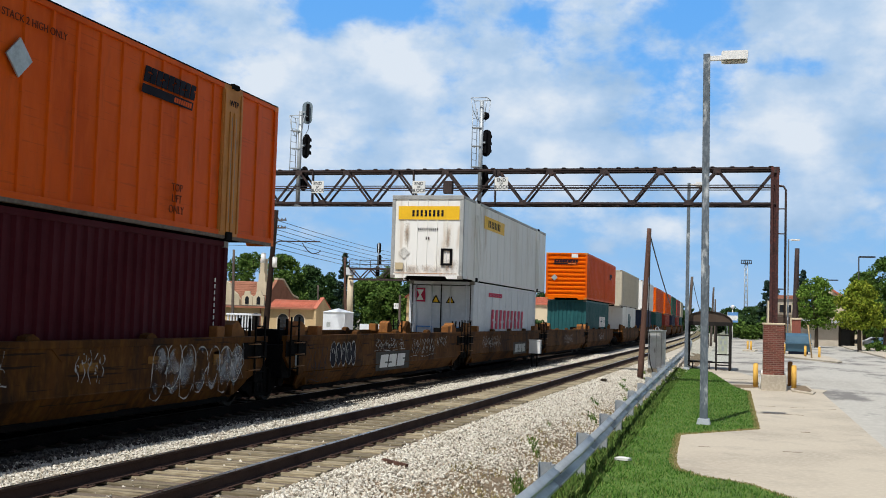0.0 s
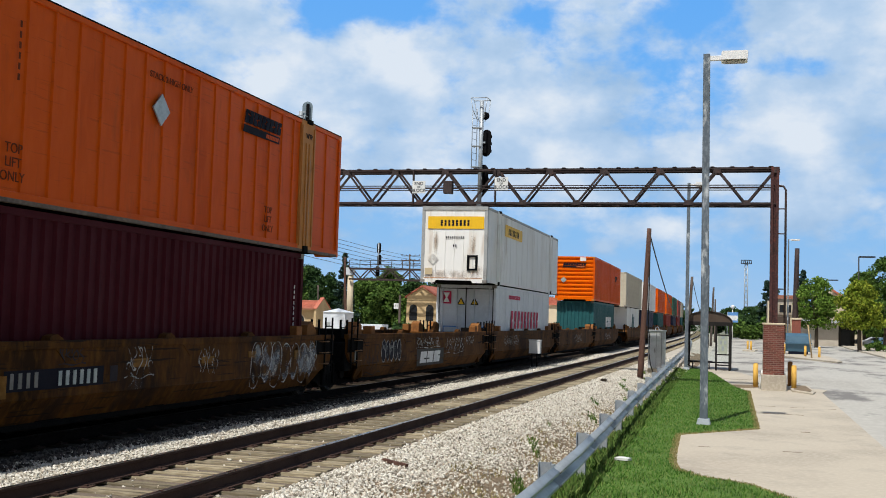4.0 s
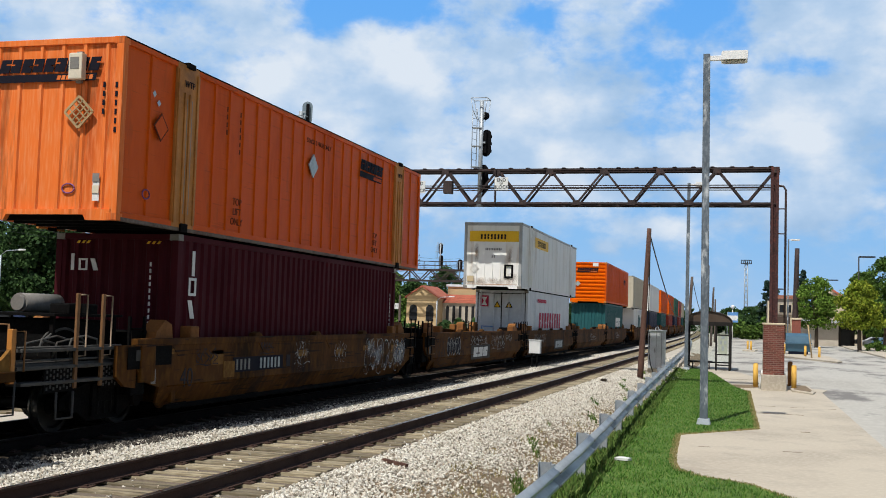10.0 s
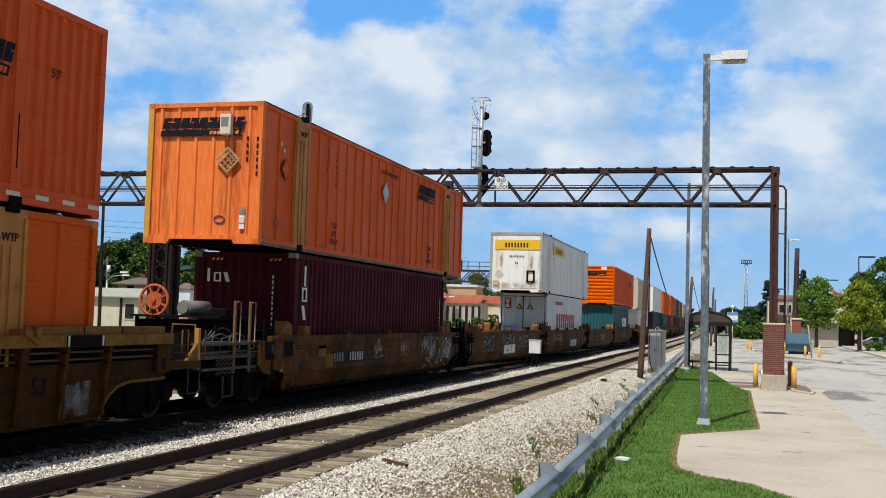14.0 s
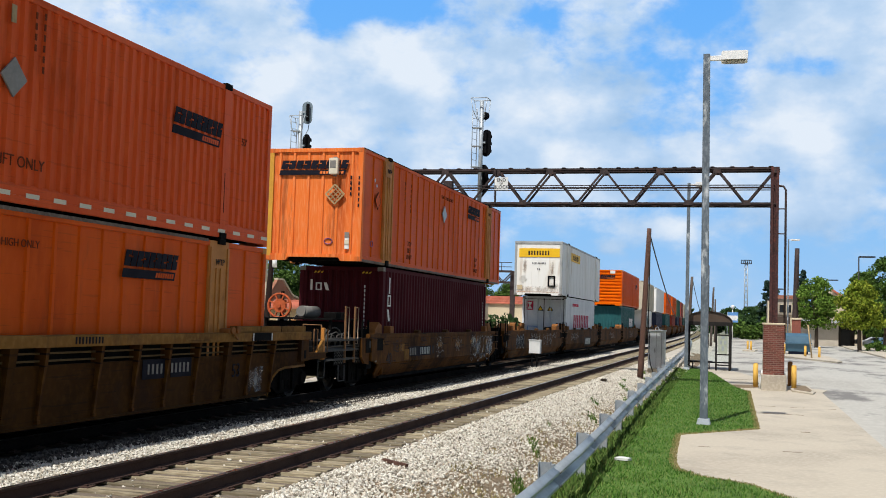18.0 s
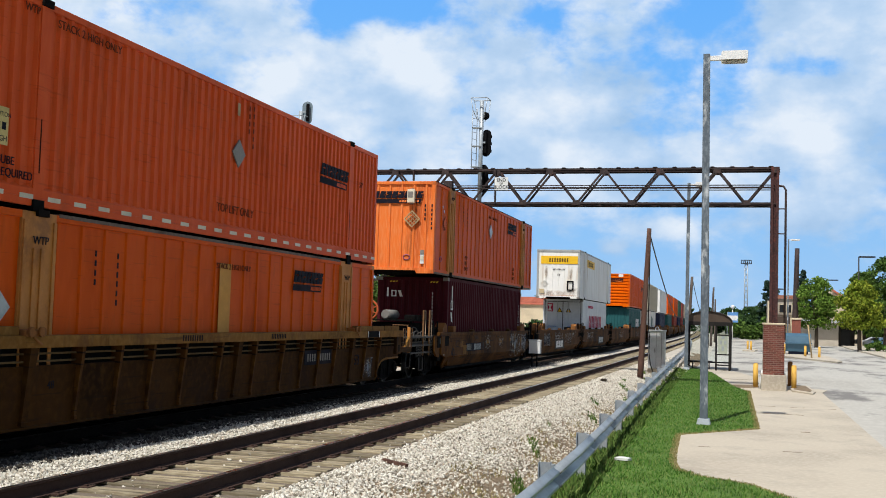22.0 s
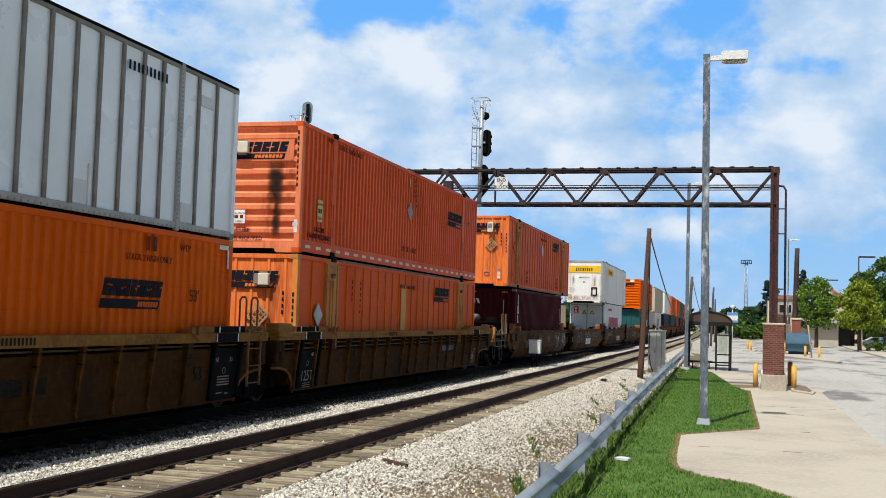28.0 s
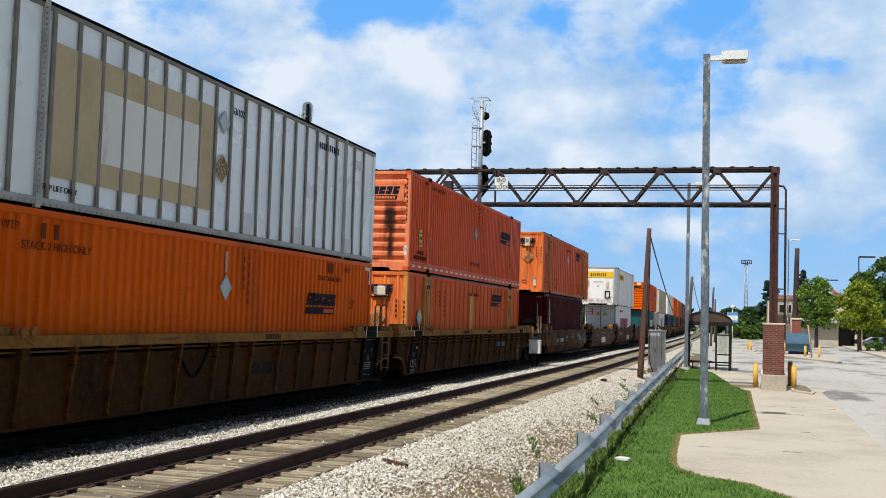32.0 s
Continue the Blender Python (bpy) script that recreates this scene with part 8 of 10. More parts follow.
p1 = wood_pole((-4.07, 44.4, G - 0.2), (-3.81, 44.56, 5.71), 0.127, "leaning brown wooden pole with a hanging cable beside the track")
sag("cable", (-3.8, 44.56, 5.54), (-4.85, 80.0, 2.36), 0.3, 0.03, p1)
sag("cable", (-3.75, 44.5, 5.5), (-3.83, 45.1, 1.26), 0.0, 0.021, p1)
p2 = wood_pole((-4.80, 95.0, G - 0.2), (-4.46, 95.0, 5.94), 0.16, "wooden pole beside the tracks further on", "grey_pole")
sag("cable", (-4.41, 95.0, 5.70), (-3.74, 110.0, 1.90), 0.6, 0.03, p2)
wood_pole((-3.94, 120.0, G - 0.2), (-3.94, 120.0, 8.25), 0.16, "far grey wooden pole", "grey_pole")
wood_pole((-3.89, 130.0, G - 0.2), (-3.65, 130.0, 6.24), 0.15, "far leaning wooden pole", "grey_pole")
wood_pole((-4.25, 160.0, G - 0.2), (-4.24, 160.0, 5.56), 0.15, "very far wooden pole", "grey_pole")
wood_pole((6.12, 150.0, G - 0.2), (6.36, 150.0, 12.26), 0.42, "thick dark pole beyond the road", "girder")

# blue bin, island, sign, litter
bn = thing("dumpster", "blue steel dumpster with a sloping lid at the roadside", "dumpster")
bm = bmesh.new()
prism(bm, [(103.4, G + 0.35), (103.2, G + 1.1), (103.4, G + 1.75), (104.0, G + 1.98), (105.2, G + 1.98), (105.3, G + 0.35)], 3.5, 5.65, "x")
part("body", bm, M["bluebin"], bn)
part("lip", bbox(3.42, 5.73, 103.1, 103.22, G + 1.03, G + 1.15), M["bluebin"], bn)
part("base", bbox(3.75, 5.4, 103.6, 105.1, G - 0.02, G + 0.35, 0.02), M["navy"], bn)
bm = bmesh.new()
prism(bm, [(2.9, 96.3), (4.2, 92.0), (6.5, 84.8), (6.9, 86.0), (6.9, 100.0), (5.8, 108.0), (3.2, 108.0)], G - 0.1, G + 0.1)
single("kerb_island", bm, M["concrete"], "pale concrete kerbed island round the dumpster", kind="structure")
bm = bmesh.new()
prism(bm, [(-0.3, 113.5), (0.9, 112.5), (1.2, 119.0), (-0.2, 120.0)], G - 0.1, G + 0.1)
single("kerb_island_small", bm, M["concrete"], "small kerbed island with two bollards", kind="structure")
bm = bmesh.new()
prism(bm, [(12.0, 105.0), (40.0, 98.0), (60.0, 150.0), (14.0, 185.0), (12.5, 150.0)], G - 0.1, G + 0.12)
single("kerb_bed", bm, M["concrete"], "kerbed planting bed and walk in front of the shops", kind="structure")
bm = bmesh.new()
rod(bm, (5.16, 93.0, G), (4.83, 93.0, 2.15), 0.06, n=8)
single("leaning_post", bm, M["placard_tan"], "pale leaning wooden post behind the bin", "post")
bs = thing("shop_sign", "blue and white square shop sign on a post", "sign")
x, y, z = (-2.13, 190.0, 3.28)
part("panel", bbox(x - 0.85, x + 0.85, y - 0.1, y + 0.1, z - 0.85, z + 0.85, 0.03), M["sign_blue"], bs)
part("panel_print", bbox(x - 0.7, x + 0.7, y - 0.106, y - 0.1, z - 0.5, z + 0.1), M["sign_white"], bs, "pale printed field")
part("band", bbox(x - 0.8, x + 0.8, y - 0.11, y - 0.1, z - 0.25, z + 0.3), M["sign_white"], bs)
part("post", bbox(x - 0.95, x - 0.85, y - 0.06, y + 0.06, G, z + 0.9), M["galv"], bs)
bm = bmesh.new()
bmesh.ops.create_uvsphere(bm, u_segments=14, v_segments=9, radius=0.32)
shift(bm, (x - 0.05, y, z + 1.75))
rod(bm, (x - 0.05, y, G), (x - 0.05, y, z + 1.4), 0.07)
single("globe_lamp", bm, M["lamp_head"], "white globe lamp on a thin post", "lamp")
lt = bmesh.new()
prism(lt, [(-2.25, 19.9), (-2.0, 19.85), (-1.95, 20.0), (-2.1, 20.15), (-2.22, 20.1)], G + 0.03, G + 0.07)
single("litter", lt, M["white"], "crumpled white paper litter on the grass", "litter")
# small dark switch box near the guardrail
bm = bbox(-2.62, -2.4, 10.35, 10.6, G - 0.02, G + 0.5, 0.02)
single("junction_box", bm, M["black"], "low black junction box beside the guardrail", "junction box")

# floodlight tower far off
tw = thing("floodlight_tower", "distant grey lattice floodlight tower", "tower")
x, y, z = (-0.10, 330.0, 20.87)
bm = bmesh.new()
for dx in (-0.45, 0.45):
    for dy in (-0.45, 0.45):
        rod(bm, (x + dx * 1.2, y + dy * 1.2, G), (x + dx * 0.8, y + dy * 0.8, z), 0.13, n=6)
k = 0.0
while k < z - 1.5:
    for dy in (-0.45, 0.45):
        rod(bm, (x - 0.5, y + dy, k), (x + 0.5, y + dy, k + 1.6), 0.06, n=4)
        rod(bm, (x + 0.5, y + dy, k), (x - 0.5, y + dy, k + 1.6), 0.06, n=4)
    k += 1.6
part("lattice", bm, M["galv"], tw)
bm = bmesh.new()
for zz in (z - 0.9, z + 0.1):
    box(bm, x - 1.5, x + 1.5, y - 0.8, y + 0.8, zz, zz + 0.15)
for i in range(6):
    box(bm, x - 1.4 + i * 0.55, x - 1.2 + i * 0.55, y - 0.9, y - 0.5, z - 0.8, z - 0.15)
for dx in (-1.4, 1.4):
    box(bm, x + dx - 0.06, x + dx + 0.06, y - 0.06, y + 0.06, z - 0.9, z + 0.2)
part("lamp_platform", bm, M["bronze"], tw)

# ---- trees ----
def leaf_cloud(centres, radii, per, size, seed, squash=0.8):
    """Many small leaves round clump centres: arrays of vertices and quads."""
    r = np.random.RandomState(seed)
    c = np.repeat(np.array(centres), per, 0)
    rad = np.repeat(np.array(radii), per)
    n = len(c)
    d = r.normal(size=(n, 3))
    d /= np.linalg.norm(d, axis=1)[:, None]
    p = c + d * (rad * r.uniform(0.35, 1.0, n) ** 0.6)[:, None] * np.array([1, 1, squash])
    a = r.normal(size=(n, 3))
    a /= np.linalg.norm(a, axis=1)[:, None]
    b = np.cross(a, r.normal(size=(n, 3)))
    b /= np.linalg.norm(b, axis=1)[:, None]
    s = (size * r.uniform(0.6, 1.4, n))[:, None]
    v = np.stack([p - a * s, p + b * s * 0.55, p + a * s, p - b * s * 0.55], 1).reshape(-1, 3)
    return v, np.arange(n * 4).reshape(-1, 4)


def tree(x, y, h, rad, mat_name, label, seed, leaf=0.26, low=0.3, per=110, clumps=80, z0=None):
    z0 = G if z0 is None else z0
    r = random.Random(seed)
    t = thing("tree", label, "tree", group="trees")
    bm = bmesh.new()
    tr = 0.022 * h + 0.06
    top = Vector((x + r.uniform(-0.3, 0.3), y, z0 + h * 0.6))
    rod(bm, (x, y, z0 - 0.2), (x, y, z0 + h * low), tr, tr * 0.75, n=10)
    rod(bm, (x, y, z0 + h * low), top, tr * 0.75, tr * 0.3, n=8)
    cs, rs = [], []
    for i in range(clumps):
        a, u = r.uniform(0, math.tau), r.uniform(0, 1)
        k = r.uniform(low + 0.04, 1.0)
        e = math.sin(math.pi * min(1, max(0.06, (k - low) / (1 - low)) ** 0.75 * 0.93 + 0.05)) ** 0.6
        rr = rad * e * math.sqrt(u) * r.uniform(0.75, 1.1)
        c = Vector((x + rr * math.cos(a), y + rr * math.sin(a), z0 + h * k * 0.93))
        cs.append(c)
        rs.append(rad * r.uniform(0.18, 0.34))
        if i % 5 == 0:
            s = Vector((x, y, z0 + h * r.uniform(low * 0.8, 0.55)))
            rod(bm, s, c, tr * 0.3, tr * 0.08, n=5)
    part("trunk", bm, M["bark"], t)
    v, f = leaf_cloud([tuple(c) for c in cs], rs, per, leaf, seed)
    ob = new("crown", raw_mesh("crown", v.tolist(), f.tolist(), M[mat_name]))
    ob.parent = t
    return t


def spruce(x, y, h, rad, label, seed):
    r = random.Random(seed)
    t = thing("tree", label, "tree", group="trees")
    bm = bmesh.new()
    rod(bm, (x, y, G - 0.2), (x, y, G + h), 0.02 * h, 0.02, n=8)
    part("trunk", bm, M["bark"], t)
    cs, rs = [], []
    for i in range(110):
        k = r.uniform(0.06, 1.0)
        a = r.uniform(0, math.tau)
        rr = rad * (1 - k) * r.uniform(0.5, 1.05)
        cs.append((x + rr * math.cos(a), y + rr * math.sin(a), G + h * k - rr * 0.2))
        rs.append(rad * (0.12 + 0.14 * (1 - k)))
    v, f = leaf_cloud(cs, rs, 34, 0.22, seed, 0.5)
    ob = new("crown", raw_mesh("crown", v.tolist(), f.tolist(), M["leaf_spruce"]))
    ob.parent = t


def hedge(name, x0, x1, y, h, depth, mat_name, label, seed, leaf=0.25, n=90, per=60, z0=G):
    r = random.Random(seed)
    cs, rs = [], []
    for i in range(n):
        u = r.uniform(0, 1)
        hh = h * (0.75 + 0.25 * math.sin(u * 9 + seed)) * r.uniform(0.15, 1.0)
        cs.append((x0 + (x1 - x0) * u, y + r.uniform(-depth, depth), z0 + hh))
        rs.append(h * r.uniform(0.16, 0.3))
    v, f = leaf_cloud(cs, rs, per, leaf, seed)
    ob = new(name, raw_mesh(name, v.tolist(), f.tolist(), M[mat_name]))
    return tagged(ob, label, "bushes", kind="stuff")


# each tree stands where its crown shows: (crown top, half width, leaf colour, seed)
def tree_at(top, half, mat_name, label, seed, **kw):
    x, y, z = top
    tree(x, y, z - G, half, mat_name, label, seed, **kw)


tree_at((-69.20, 95.0, 11.78), 4.9, "leaf_dark", "large leafy green tree behind the far platform", 1, leaf=0.24, low=0.08, clumps=130, per=160)
tree_at((-79.71, 100.0, 11.12), 4.6, "leaf_mid", "large leafy green tree behind the far platform", 2, leaf=0.24, low=0.08, clumps=130, per=150)
tree_at((-78.06, 112.0, 11.81), 4.0, "leaf_dark", "dense dark green tree beside the shed", 30, leaf=0.24, low=0.08, clumps=120, per=130)
tree_at((-82.15, 120.0, 12.31), 3.2, "leaf_dark", "dark green tree behind the shed", 3, low=0.15)
tree_at((-69.2, 117.0, 10.3), 3.6, "leaf_mid", "dense green tree beside the shed", 61, leaf=0.24, low=0.05, clumps=110, per=120)
tree_at((-64.2, 119.0, 9.0), 3.2, "leaf_mid", "bushy green tree behind the beige building", 62, leaf=0.24, low=0.05, clumps=90, per=110)
tree_at((-75.0, 118.0, 10.2), 3.4, "leaf_mid", "leafy green tree behind the house", 63, leaf=0.24, low=0.05, clumps=100, per=120)
tree_at((-72.6, 121.0, 11.4), 3.4, "leaf_dark", "dense dark green tree behind the house", 64, leaf=0.24, low=0.05, clumps=100, per=120)
tree_at((-92.96, 150.0, 12.41), 4.6, "leaf_mid", "green tree behind the brown house", 4, low=0.15)
tree_at((-92.30, 160.0, 12.44), 4.2, "leaf_dark", "dark green tree behind the brown house", 5, low=0.15)
tree_at((-96.65, 180.0, 13.43), 5.0, "leaf_dark", "green tree behind the station", 6, low=0.15)
tree_at((-91.48, 190.0, 13.11), 5.5, "leaf_mid", "green tree behind the station roofs", 7, low=0.1, clumps=80)
tree_at((-88.57, 200.0, 13.69), 4.8, "leaf_mid", "green tree behind the station roofs", 8, low=0.1)
tree_at((-86.94, 210.0, 11.90), 4.2, "leaf_dark", "dark green tree behind the station", 9, low=0.1)
tree_at((-79.18, 200.0, 10.16), 3.5, "leaf_dark", "dark green tree behind the white hut", 10, low=0.1)
tree_at((-58.51, 165.0, 7.93), 3.4, "leaf_mid", "bushy green tree beside the far signal bridge", 11, low=0.05)
tree_at((-57.00, 172.0, 7.61), 3.6, "leaf_mid", "bushy green tree beside the far signal bridge", 12, low=0.05)
tree_at((-58.12, 190.0, 8.82), 3.8, "leaf_dark", "green tree behind the small station building", 13, low=0.1)
tree_at((-76.35, 230.0, 12.92), 4.5, "leaf_mid", "tall green tree behind the far signal bridge", 14, low=0.1)
tree_at((-66.09, 240.0, 13.63), 5.0, "leaf_dark", "dark green tree behind the small station building", 15, low=0.1)
tree_at((-58.74, 240.0, 12.21), 4.5, "leaf_mid", "green tree beyond the station", 16, low=0.1)
tree_at((-55.78, 260.0, 10.74), 4.5, "leaf_mid", "green tree beyond the station", 17, low=0.1)
tree_at((-51.01, 280.0, 8.67), 4.5, "leaf_dark", "far green tree beside the line", 18, low=0.1)
tree_at((-45.13, 300.0, 7.04), 4.0, "leaf_dark", "far green tree beside the line", 19, low=0.1)
spruce(-58.62, 155.0, 10.91 - G, 2.6, "dark blue-green spruce behind the tracks", 21)
tree_at((8.85, 150.0, 8.82), 2.9, "leaf_bright", "rounded green street tree in the planting bed", 22, leaf=0.16, low=0.3, clumps=90, per=110)
tree_at((12.42, 132.0, 7.62), 2.6, "leaf_yellow", "yellow-green street tree in the planting bed", 23, leaf=0.16, low=0.3, clumps=100, per=110)
tree_at((17.22, 150.0, 11.52), 3.2, "leaf_mid", "tall green tree behind the planting bed", 24, leaf=0.18, low=0.15, clumps=90, per=100)
tree_at((17.09, 175.0, 10.69), 3.6, "leaf_mid", "green tree behind the planting bed", 25, low=0.15)
tree_at((15.76, 240.0, 9.11), 4.0, "leaf_dark", "far dark green tree behind the shops", 29, low=0.15)
spruce(3.95, 225.0, 10.87 - G, 3.4, "dark blue-green spruce beside the shops", 26)
spruce(9.95, 210.0, 12.57 - G, 3.3, "dark blue-green spruce beside the shops", 27)
spruce(5.94, 228.0, 9.23 - G, 3.0, "dark blue-green spruce beside the shops", 28)
for i, (u, v) in enumerate(((-9.5, 7.0), (-4.5, 7.6), (0.5, 8.0), (4.5, 6.5), (8.5, 7.0))):
    tree(u + 0.5, 300.0 + 6 * i, v, 4.2, "leaf_dark", "far dark green tree at the end of the road", 40 + i, leaf=0.3, low=0.05, clumps=50)
hedge("hedge", -2.6, 5.2, 216.0, 4.0, 2.0, "leaf_mid", "clipped green bushes at the end of the parking lot", 51)
hedge("hedge_low", -2.0, 5.0, 226.0, 6.0, 2.0, "leaf_dark", "dark green shrubs behind the bushes", 52)
hedge("far_woods", -260.0, -16.0, 330.0, 12.0, 14.0, "leaf_dark", "dark green far woods beyond the town", 53, 0.8, 420, 60)
hedge("far_woods_town", 8.0, 190.0, 340.0, 11.0, 12.0, "leaf_dark", "dark green far woods beyond the shops", 54, 0.8, 320, 60)
hedge("shrubs", 13.0, 17.5, 131.0, 1.2, 2.2, "leaf_mid", "low flowering shrubs in the planting bed", 55, 0.12, 40, 70, G + 0.1)
hedge("trackside_bushes", -62.0, -22.0, 120.0, 2.6, 3.0, "leaf_dark", "dark bushes along the far side of the tracks", 56, 0.25, 120, 60)

# ---- buildings beyond the tracks ----
def arch_outline(w, h, n=10):
    return [(-w / 2, 0), (w / 2, 0)] + [(w / 2 * math.cos(math.pi * i / n), h - w / 2 + w / 2 * math.sin(math.pi * i / n)) for i in range(n + 1)]


def arch_window(b, x, y, z, w, h, material="stucco_pale"):
    """An arched window in a wall that faces -y: frame, pane and bars."""
    bm = bmesh.new()
    prism(bm, [(x + px * 1.16, z - 0.06 + pz * 1.06) for px, pz in arch_outline(w, h)], y - 0.05, y - 0.002, "y")
    win = part("window", bm, M[material], b)
    bm = bmesh.new()
    prism(bm, [(x + px, z + pz) for px, pz in arch_outline(w, h)], y - 0.07, y - 0.052, "y")
    part("pane", bm, M["window"], win)
    bm = bmesh.new()
    box(bm, x - 0.03, x + 0.03, y - 0.09, y - 0.07, z, z + h)
    box(bm, x - w / 2, x + w / 2, y - 0.09, y - 0.07, z + h * 0.5, z + h * 0.5 + 0.05)
    part("mullion", bm, M["bronze"], win)


def tile_rows(b, x0, x1, y0, y1, z0, z1, material, n=14):
    """A sloping tiled roof plane from the eave (y0, z0) up to the ridge (y1, z1), in courses."""
    me = None
    rise = Vector((0, (y1 - y0) / n, (z1 - z0) / n))
    bm = bmesh.new()
    vs = [bm.verts.new(p) for p in ((x0, 0, 0.1), (x1, 0, 0.1), (x1, rise.y, rise.z + 0.04), (x0, rise.y, rise.z + 0.04), (x0, 0, 0), (x1, 0, 0), (x1, rise.y, rise.z), (x0, rise.y, rise.z))]
    for f in ((0, 1, 2, 3), (4, 5, 1, 0), (5, 6, 2, 1), (7, 4, 0, 3), (7, 6, 5, 4)):
        bm.faces.new([vs[k] for k in f])
    me = finish("tile_course", bm, M[material])
    for i in range(n):
        part_of("tile_course", me, b, Matrix.Translation((0, y0 + rise.y * i, z0 + rise.z * i)))


# low yellow station wing with a red tiled roof
xr, xl, ys = -44.9, -57.34, 110.0
st = thing("station_building", "yellow stucco station wing with arched windows and a red tile roof", "building")
ze, zr = 2.38, 3.22
xm = -50.3
part("wall", bbox(xl, xr, ys, ys + 3.4, G, ze, 0.02), M["stucco"], st)
part("flat_roof", bbox(xl - 0.4, xm, ys - 0.5, ys + 3.9, ze, ze + 0.14, 0.02), M["shingle"], st, "flat dark roof edge")
tile_rows(st, xm, xr + 0.05, ys - 0.5, ys + 1.7, ze - 0.05, zr, "tile", 9)
tile_rows(st, xm, xr + 0.05, ys + 3.9, ys + 1.7, ze - 0.05, zr, "tile", 9)
part("eave_board", bbox(xl - 0.4, xr + 0.05, ys - 0.56, ys - 0.5, ze - 0.16, ze + 0.03), M["tile_brown"], st, "brown eave board")
bm = bmesh.new()
prism(bm, [(ys - 0.35, ze - 0.1), (ys + 1.7, zr + 0.28), (ys + 3.75, ze - 0.1), (ys + 3.75, G), (ys - 0.35, G)], xr + 0.05, xr + 0.35, "x")
part("gable", bm, M["stucco"], st)
bm = bmesh.new()
for s in (-1, 1):
    bar(bm, (xr + 0.2, ys + 1.7, zr + 0.34), (xr + 0.2, ys + 1.7 + s * 2.15, ze - 0.06), 0.42, 0.1)
part("gable_coping", bm, M["tile"], st, "red tile coping")
for u in (445, 500, 532):
    arch_window(st, -48.54 + (u - 500) * 0.0588, ys, -0.42, 1.25, 2.1)
bm = bmesh.new()
for u in (0.0, -3.4):
    rod(bm, (xr - 2.9 + u, ys - 0.08, G), (xr - 2.9 + u, ys - 0.08, ze), 0.06, n=6)
part("downpipe", bm, M["tile_brown"], st)
# taller hall behind it: brown tiles, curved parapets, dormers and a stepped chimney
hl = thing("station_hall", "cream stucco hall with curved parapets, brown tile roof and chimney", "building")
yb = 126.0
xa, xg = -66.5, -58.6
zw, zk = 2.42, 5.7
part("wall", bbox(xa, xg, yb, yb + 9, G, zw), M["stucco_grey"], hl)
tile_rows(hl, xa, xg, yb - 0.3, yb + 4.5, zw, zk, "tile_brown")
tile_rows(hl, xa, xg, yb + 9.3, yb + 4.5, zw + 1.2, zk, "tile_brown", 8)
bm = bmesh.new()
prism(bm, [(yb - 0.3, G), (yb - 0.3, zw + 0.3), (yb + 3.2, zk - 0.1), (yb + 3.7, zk + 0.35), (yb + 5.3, zk + 0.35), (yb + 5.8, zk - 0.1), (yb + 8.4, zw + 1.7), (yb + 9.2, zw + 1.3), (yb + 10.5, zw + 1.35), (yb + 10.6, G)], xg, xg + 0.45, "x")
part("gable_end", bm, M["tile_brown"], hl, "brown tiled gable end")
bm = bmesh.new()
for a, b in (((yb + 5.4, zk + 0.42), (yb + 8.5, zw + 1.78)), ((yb + 8.5, zw + 1.78), (yb + 10.5, zw + 1.42)), ((yb + 3.6, zk + 0.42), (yb + 5.4, zk + 0.42))):
    bar(bm, (xg + 0.25, a[0], a[1]), (xg + 0.25, b[0], b[1]), 0.55, 0.22)
part("gable_coping", bm, M["stucco_pale"], hl, "cream raking gable coping")
bm = bmesh.new()
for x0, x1, z0, z1 in ((-0.65, 0.65, zw + 1.5, zk - 0.1), (-0.45, 0.45, zk - 0.1, zk + 1.0), (-0.28, 0.28, zk + 1.0, zk + 2.6), (-0.36, 0.36, zk + 2.6, zk + 2.9)):
    box(bm, -59.4 + x0, -59.4 + x1, yb + 1.5, yb + 2.5, z0, z1)
part("chimney", bm, M["stucco_pale"], hl, "tall stepped cream chimney stack")
bm = bmesh.new()
prism(bm, [(-66.0, G), (-61.0, G), (-61.0, 3.3), (-61.4, 4.0), (-62.1, 4.5), (-62.4, 5.3), (-63.0, 5.6), (-63.8, 5.4), (-64.6, 4.4), (-66.0, 3.6)], yb - 1.4, yb - 0.9, "y")
part("parapet", bm, M["stucco_pale"], hl, "cream curved parapet")
for u in (442, 462):
    x = -59.6 + (u - 450) * 0.078
    bm = bmesh.new()
    prism(bm, [(x - 0.75, zw), (x + 0.75, zw), (x + 0.75, zw + 1.3), (x + 0.45, zw + 1.45), (x + 0.3, zw + 1.95), (x - 0.3, zw + 1.95), (x - 0.45, zw + 1.45), (x - 0.75, zw + 1.3)], yb - 0.8, yb - 0.5, "y")
    part("dormer", bm, M["stucco_pale"], hl)
    bm = bmesh.new()
    prism(bm, [(x - 0.25, zw + 0.3), (x + 0.25, zw + 0.3), (x + 0.25, zw + 1.1), (x, zw + 1.35), (x - 0.25, zw + 1.1)], yb - 0.83, yb - 0.805, "y")
    part("dormer_window", bm, M["window"], hl)
# white slatted shelter before the station
sh = thing("platform_shelter", "small white platform shelter with slatted sides", "shelter")
part("roof", bbox(-42.7, -40.3, 84.8, 86.6, 1.5, 1.66, 0.03), M["hut"], sh)
for k in range(9):
    part("slat", bbox(-42.6 + k * 0.27, -42.5 + k * 0.27, 84.9, 85.0, G, 1.5), M["hut"], sh)
part("back_wall", bbox(-42.6, -40.4, 86.4, 86.5, G, 1.5), M["bronze"], sh, "dark back wall")
